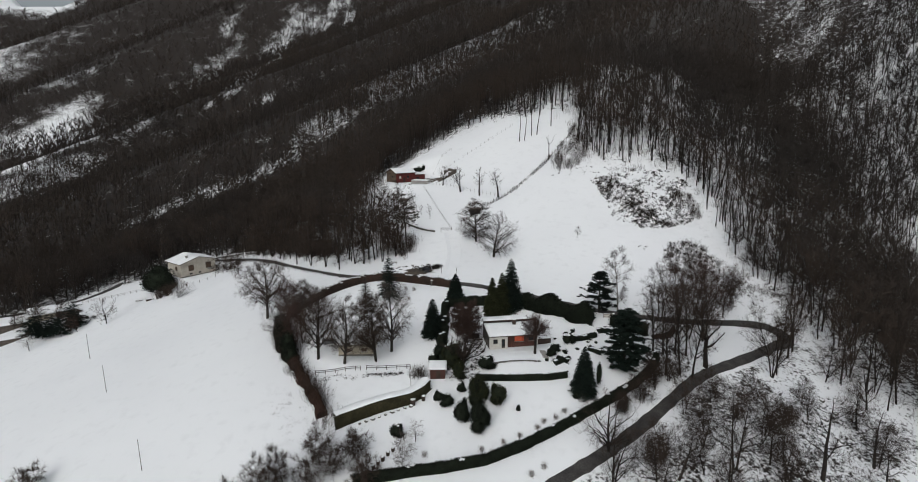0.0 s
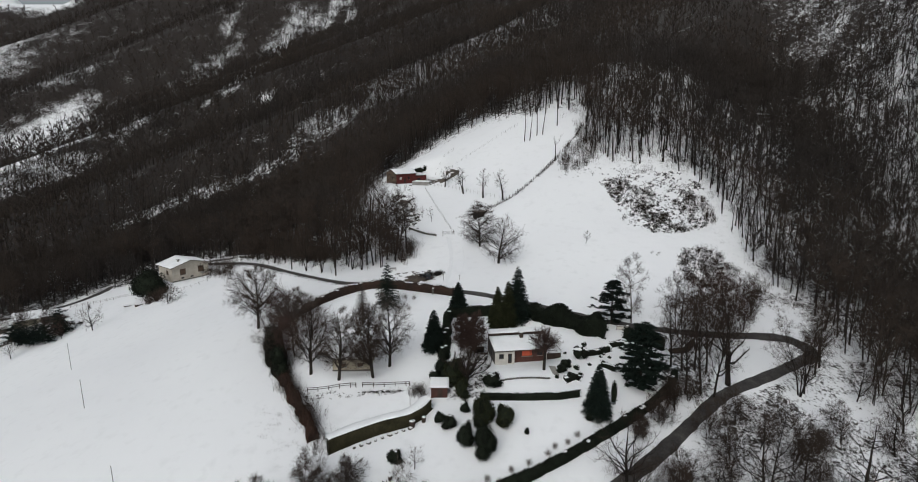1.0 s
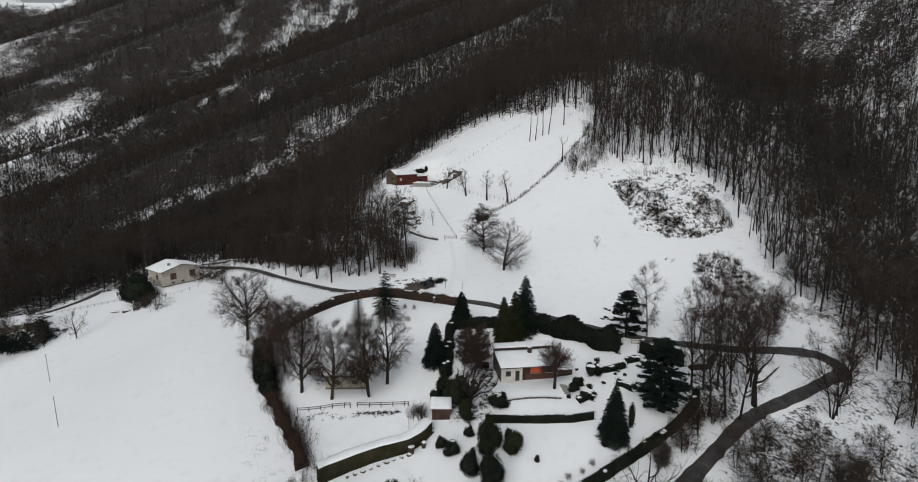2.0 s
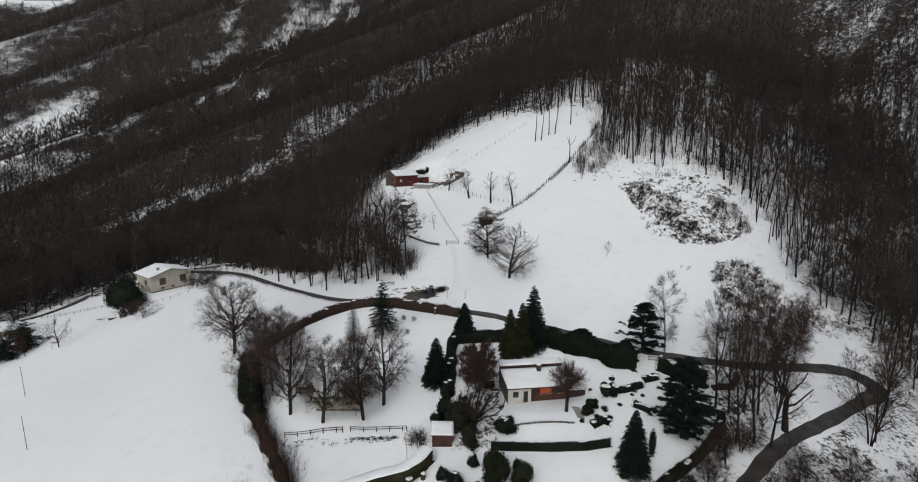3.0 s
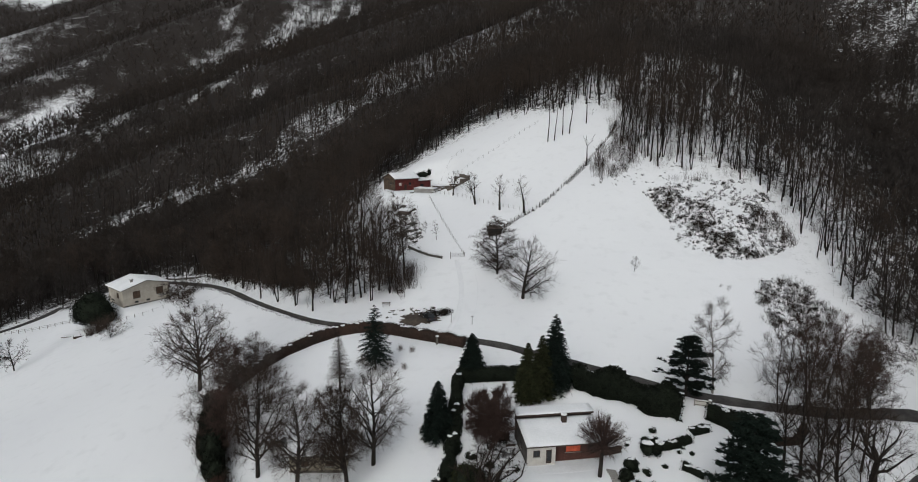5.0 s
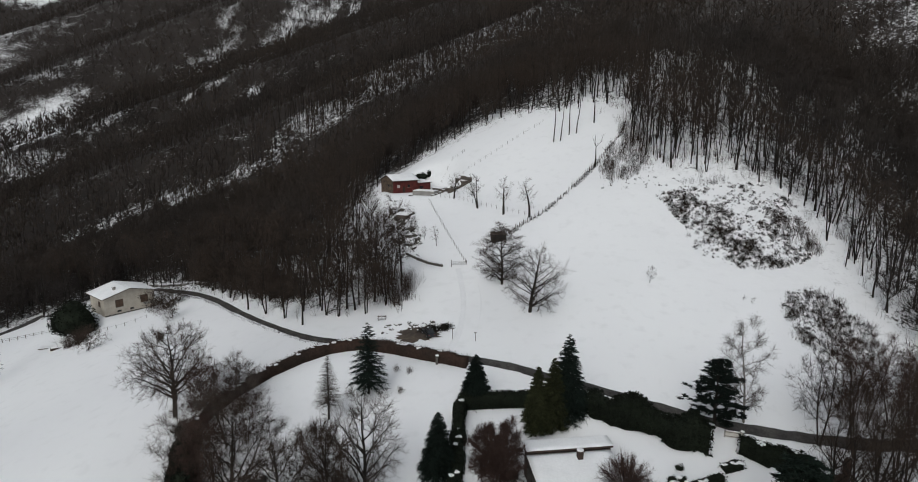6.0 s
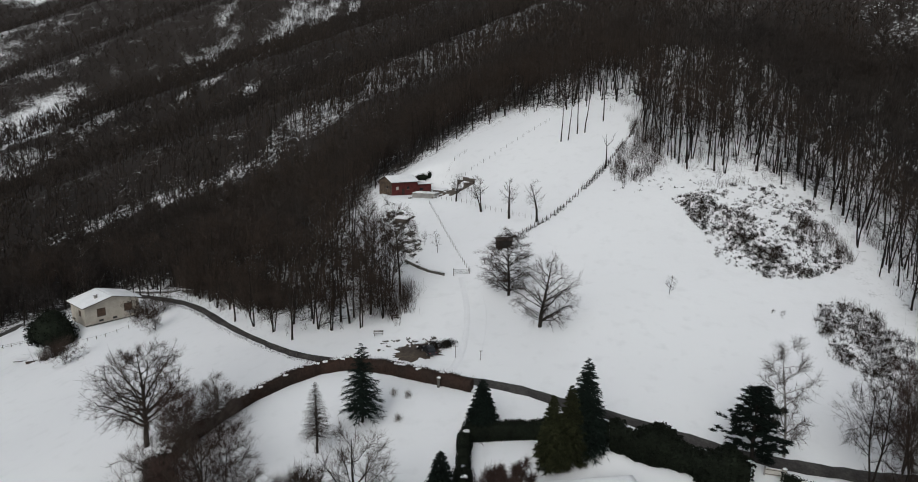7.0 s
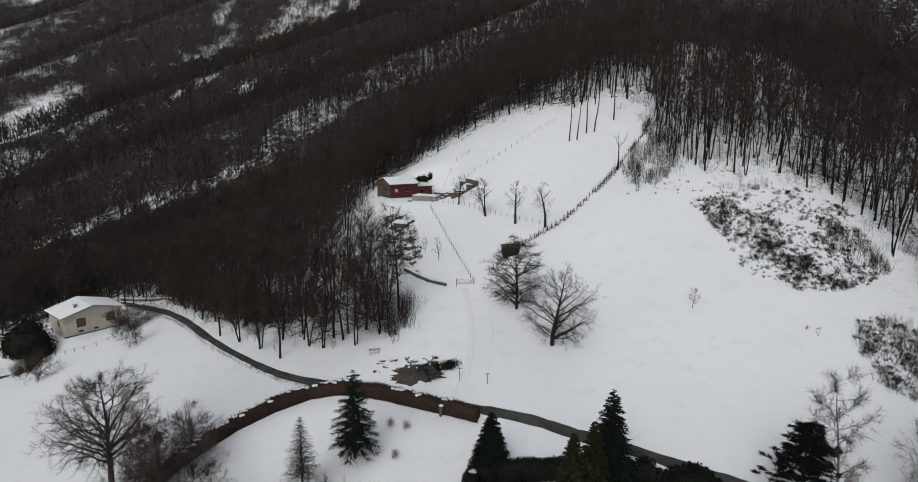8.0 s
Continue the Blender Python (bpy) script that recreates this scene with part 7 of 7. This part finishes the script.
for i, (x, y, h) in enumerate(((-116.3, 174.4, 8.2), (-91.7, 142.2, 7.4), (-64.6, 108.2, 6.8))):
    p_ = thing("field_pole", (x, y, gz(x, y)), 0, "thin leaning wooden pole standing in the snowy field", "pole", "poles in the field")
    s = Soup(i)
    s.stem(Vector((0, 0, -0.5)), Vector((-0.18, 0, h)), 0.075, 0.05, 8)
    part("shaft", s.mesh("shaft", GREY_WOOD), None, p_)
    part("insulator", box(-0.24, -0.06, h - 0.18, -0.12, 0.06, h - 0.02, 0.02), DARK_WOOD, p_)
for i, (x, y) in enumerate(((-5.6, 183.0), (-0.8, 181.7))):
    p_ = thing("marker_post", (x, y, gz(x, y)), 0, "slim post with a crossbar standing in the snow", "post", "marker posts")
    part("shaft", box(-0.05, -0.05, -0.3, 0.05, 0.05, 2.2 - 0.5 * i), GREY_WOOD, p_)
    part("crossbar", box(-0.5 + 0.2 * i, -0.03, 2.204 - 0.5 * i, 0.5 - 0.2 * i, 0.03, 2.3 - 0.5 * i), GREY_WOOD, p_)


d_ = thing("driveway_gate", (39.4, 153.6, gz(40.4, 153.4)), -14, "white panelled gate closing the driveway", "gate")
for k in range(2):
    part("gate_post", box(k * 2.3, -0.09, -0.4, k * 2.3 + 0.18, 0.09, 1.5), CONCRETE, d_)
part("panel", box(0.182, -0.03, 0.25, 2.298, 0.03, 1.3), WHITE_WALL, d_)
for k in range(2):
    part("rail", box(0.182, -0.05, 0.35 + k * 0.7, 2.298, -0.032, 0.45 + k * 0.7), GREY_WOOD, d_)
part("snow_cap", snow_slab(0.18, -0.05, 2.3, 0.05, (1.304,) * 4, 0.08, 6), CAP_SNOW, d_, "white snow along the top")


# ---- parking place, cars, bench, odds and ends ----
def earth_patch():
    v, f = [(-14, 185.6, gz(-14, 185.6) + 0.13)], []
    n, rings = 72, 4
    for k in range(1, rings + 1):
        for i in range(n):
            a = 6.283 * i / n
            q = 1 + 0.4 * noise.noise(Vector((math.cos(a) * 2.6, math.sin(a) * 2.6, 3))) + 0.3 * noise.noise(Vector((math.cos(a) * 7, math.sin(a) * 7, 9)))
            x, y = -13.6 + 5.6 * q * k / rings * math.cos(a), 185.5 + 3.9 * q * k / rings * math.sin(a)
            v.append((x, y, gz(x, y) + (0.13 if k < rings else -0.15)))
    f += [(0, 1 + i, 1 + (i + 1) % n) for i in range(n)]
    for k in range(rings - 1):
        for i in range(n):
            a, b = 1 + k * n + i, 1 + k * n + (i + 1) % n
            f += [(a, a + n, b + n), (a, b + n, b)]
    tagged(new("parking_place", mesh_of("parking_place", v, f, EARTH)), "bare brown earth cleared of snow for parking", "ground", kind="structure")


earth_patch()


def car(x, y, turn, paint, label, snowy=0.0):
    ob = thing("car", (x, y, gz(x, y) + 0.14), turn, label, "car")
    bm = prism([(-2.1, 0.35), (2.05, 0.35), (2.12, 0.62), (2.0, 0.85), (1.1, 0.97), (-1.9, 1.02), (-2.12, 0.8)], -0.84, 0.84)
    bmesh.ops.bevel(bm, geom=list(bm.edges), offset=0.06, segments=2, affect="EDGES")
    body = part("body", bm, paint, ob)
    cab = prism([(-1.75, 1.0), (1.0, 0.98), (0.35, 1.48), (-1.35, 1.5)], -0.72, 0.72)
    bmesh.ops.bevel(cab, geom=list(cab.edges), offset=0.07, segments=2, affect="EDGES")
    part("cabin", cab, GLASS, ob, "dark glazed cabin")
    part("roof", box(-1.3, -0.66, 1.49, 0.3, 0.66, 1.54, 0.02), paint, ob)
    for sx in (-1.3, 1.3):
        for sy in (-0.8, 0.8):
            w = bmesh.new()
            bmesh.ops.create_cone(w, cap_ends=True, segments=20, radius1=0.33, radius2=0.33, depth=0.22, matrix=Matrix.Translation((sx, sy, 0.33)) @ Matrix.Rotation(math.pi / 2, 4, "X"))
            wheel = part("wheel", w, RUBBER, ob)
            h = bmesh.new()
            bmesh.ops.create_cone(h, cap_ends=True, segments=16, radius1=0.19, radius2=0.17, depth=0.24, matrix=Matrix.Translation((sx, sy, 0.33)) @ Matrix.Rotation(math.pi / 2, 4, "X"))
            part("rim", h, METAL, wheel)
    for sy in (-0.6, 0.6):
        part("headlight", box(2.02, sy - 0.18, 0.66, 2.12, sy + 0.18, 0.8, 0.02), METAL, body)
        part("tail_light", box(-2.14, sy - 0.15, 0.7, -2.05, sy + 0.15, 0.85, 0.02), RED_WOOD, body)
    if snowy:
        part("snow_cover", snow_lumps([(-0.5, 0, 1.54, 0.85, 0.62, 0.12), (1.5, 0, 0.95, 0.5, 0.6, 0.09)]), CAP_SNOW, ob, "white snow on roof and bonnet")


car(-10.8, 184.8, 115, CAR_PAINT, "dark hatchback parked on bare earth beside the hedge")
car(-33.2, 143.6, 8, SILVER_PAINT, "grey car under snow parked beside the cottage", 1)


def bench(x, y, turn):
    ob = thing("bench", (x, y, gz(x, y)), turn, "weathered wooden bench dusted with snow by the wood", "bench")
    for sx in (-0.8, 0.8):
        part("leg", box(sx - 0.05, -0.25, -0.2, sx + 0.05, 0.2, 0.42), GREY_WOOD, ob)
        part("back_post", box(sx - 0.04, 0.2, 0.0, sx + 0.04, 0.27, 0.95), GREY_WOOD, ob)
    for k in range(3):
        part("seat_slat", box(-1.05, -0.26 + k * 0.16, 0.424, 1.05, -0.13 + k * 0.16, 0.47), GREY_WOOD, ob)
    for k in range(2):
        part("back_slat", box(-1.05, 0.16, 0.58 + k * 0.2, 1.05, 0.198, 0.72 + k * 0.2), GREY_WOOD, ob)
    part("snow_cap", snow_slab(-1.0, -0.26, 1.0, 0.1, (0.473,) * 4, 0.07, 6), CAP_SNOW, ob, "thin snow on the seat")


bench(-22.1, 194.3, 8)
t_ = thing("picnic_table", (-19.5, 201.2, gz(-19.5, 201.2)), 20, "dark weathered picnic table under the trees", "table")
part("tabletop", box(-0.9, -0.4, 0.70, 0.9, 0.4, 0.76), DARK_WOOD, t_)
for sy in (-0.75, 0.75):
    part("seat", box(-0.9, sy - 0.14, 0.42, 0.9, sy + 0.14, 0.47), DARK_WOOD, t_)
for sx in (-0.6, 0.6):
    part("leg", box(sx - 0.05, -0.8, -0.2, sx + 0.05, 0.8, 0.418), DARK_WOOD, t_)
    part("upright", box(sx - 0.05, -0.06, 0.422, sx + 0.05, 0.06, 0.698), DARK_WOOD, t_)


def pot(x, y, s, i):
    ob = thing("plant_pot", (x, y, gz(x, y)), 0, "dark round plant pot with snow on top", "plant pot", "row of plant pots")
    bm = bmesh.new()
    bmesh.ops.create_cone(bm, cap_ends=True, segments=16, radius1=0.32 * s, radius2=0.42 * s, depth=0.9 * s, matrix=Matrix.Translation((0, 0, 0.35 * s)))
    part("tub", bm, DARK_WOOD, ob)
    part("snow_cap", snow_lumps([(0, 0, 0.84 * s, 0.38 * s, 0.38 * s, 0.14)], i), CAP_SNOW, ob, "white snow cap")


for i, (x, y, s) in enumerate(((-16.6, 103.0, 1.0), (-15.8, 103.9, 1.0), (-15.0, 104.8, 1.1), (-14.1, 106.0, 1.0), (-13.2, 107.0, 1.0), (-17.3, 102.0, 1.0), (-10.1, 119.5, 1.5), (-7.9, 120.8, 1.2))):
    pot(x, y, s, i)
for i, (x, y, turn) in enumerate(((2.6, 140.6, 10), (4.2, 139.0, -5), (5.0, 136.6, 12))):
    b_ = thing("garden_bench", (x, y, gz(x, y)), turn, "low garden seat half buried in snow", "bench", "garden seats")
    part("seat", box(-0.9, -0.25, 0.4, 0.9, 0.25, 0.46, 0.01), GREY_WOOD, b_)
    for sx in (-0.7, 0.7):
        part("leg", box(sx - 0.05, -0.2, -0.3, sx + 0.05, 0.2, 0.398), GREY_WOOD, b_)
    part("snow_cap", snow_slab(-0.88, -0.24, 0.88, 0.24, (0.463,) * 4, 0.14, 6), CAP_SNOW, b_, "white snow on the seat")
for i in range(7):
    x, y = 21.1 - 0.07 * i, 134.6 + 0.46 * i
    st = thing("garden_step", (x, y, gz(x, y)), -15, "grey stone garden step edged with snow", "step", "garden steps")
    part("tread", box(-0.75, -0.22, -0.3, 0.75, 0.22, 0.12, 0.02), CONCRETE, st)
w_ = thing("sledge", (-127.6, 234.0, gz(-127.6, 234)), 30, "dark wooden trough lying in the snow", "trough")
part("body", box(-1.8, -0.7, -0.3, 1.8, 0.7, 0.45, 0.05), DARK_WOOD, w_)
part("snow_cap", snow_slab(-1.6, -0.55, 1.6, 0.55, (0.455,) * 4, 0.22, 8), CAP_SNOW, w_, "white snow filling")
w_ = thing("log_pile", (-134, 238, gz(-134, 238)), 20, "stack of logs and boards under snow", "log pile")
for k in range(6):
    s = Soup(k)
    s.stem(Vector((-2, k * 0.34 - 0.9, 0.2)), Vector((2, k * 0.34 - 0.9, 0.2)), 0.17, 0.17, 8)
    part("log", s.mesh("log", GREY_WOOD), None, w_)
part("snow_cap", snow_slab(-1.9, -1.1, 1.9, 1.0, (0.37,) * 4, 0.25, 8), CAP_SNOW, w_, "white snow on top")


# ---- the court beside the house ----
def log_pile(x, y, turn, length, rows):
    ob = thing("log_pile", (x, y, gz(x, y)), turn, "stack of cut logs under a cap of snow beside the house", "log pile", "log piles")
    r = random.Random(int(x * 10))
    for k in range(rows):
        for i in range(int(length / 0.34) - k % 2):
            s = Soup(31 * k + i)
            a = 0.17 + 0.34 * i + 0.17 * (k % 2)
            s.stem(Vector((a, -0.55 + r.uniform(-0.06, 0.06), 0.1 + 0.29 * k)), Vector((a, 0.55 + r.uniform(-0.06, 0.06), 0.1 + 0.29 * k)), 0.17, 0.16, 7)
            part("log", s.mesh("log", BARK), None, ob)
    part("snow_cover", snow_slab(-0.05, -0.65, length + 0.05, 0.65, (0.29 * rows + 0.02,) * 4, 0.22), CAP_SNOW, ob, "white snow cap")


log_pile(2.6, 145.2, 8, 2.9, 5)
log_pile(0.2, 147.0, 95, 2.2, 4)
b_ = thing("garden_bench", (4.6, 142.6, gz(4.6, 142.6)), 8, "dark wooden bench half buried in snow beside the house", "bench")
for k in range(2):
    part("leg", box(0.1 + 1.3 * k, -0.2, -0.2, 0.2 + 1.3 * k, 0.2, 0.42), DARK_WOOD, b_)
part("seat", box(0, -0.24, 0.424, 1.6, 0.24, 0.48), DARK_WOOD, b_)
part("backrest", box(0, 0.2, 0.484, 1.6, 0.25, 0.95), DARK_WOOD, b_)
part("snow_cover", snow_slab(0.02, -0.22, 1.58, 0.18, (0.484,) * 4, 0.14, 6), CAP_SNOW, b_, "white snow on the seat")
for i, (x, y, h) in enumerate(((-2.4, 136.6, 1.6), (-1.4, 139.6, 1.2), (1.6, 137.8, 0.9), (5.6, 137.0, 0.8), (-3.6, 133.9, 2.1), (0.6, 133.4, 1.1))):
    evergreen("court_shrub", x, y, [(0, 0, h * 0.5, h * 0.75, h * 0.7, h * 0.55), (h * 0.5, -0.2, h * 0.4, h * 0.5, h * 0.45, h * 0.4)], int(420 * h), 0.15, IVY, "dark evergreen shrub in the snowy court", "shrub", "shrubs in the court",
              ((0.1, 0, h * 0.98, h * 0.4, h * 0.35, 0.1),) if i % 2 else ())
scrub("court_scrub", blob_spots(53, 46, 1.6, 139.0, 4.2, 6.0, 0.1, 0.4, 1.0), SHRUB, "thin leafless shrubs in the court beside the house", "scrub", 16, 1.8, 0.035, 65)
# dark stones and old boards on the broken ground below the red house
r_ = random.Random(77)
for i in range(34):
    t = r_.random()
    boulder(-20.5 - 9 * t + r_.gauss(0, 1.8), 237 + 36 * t + r_.gauss(0, 1.5), r_.uniform(0.5, 1.15), 820 + i, "dark stone half bare of snow below the red house", "dark stones below the red house", 0.55)
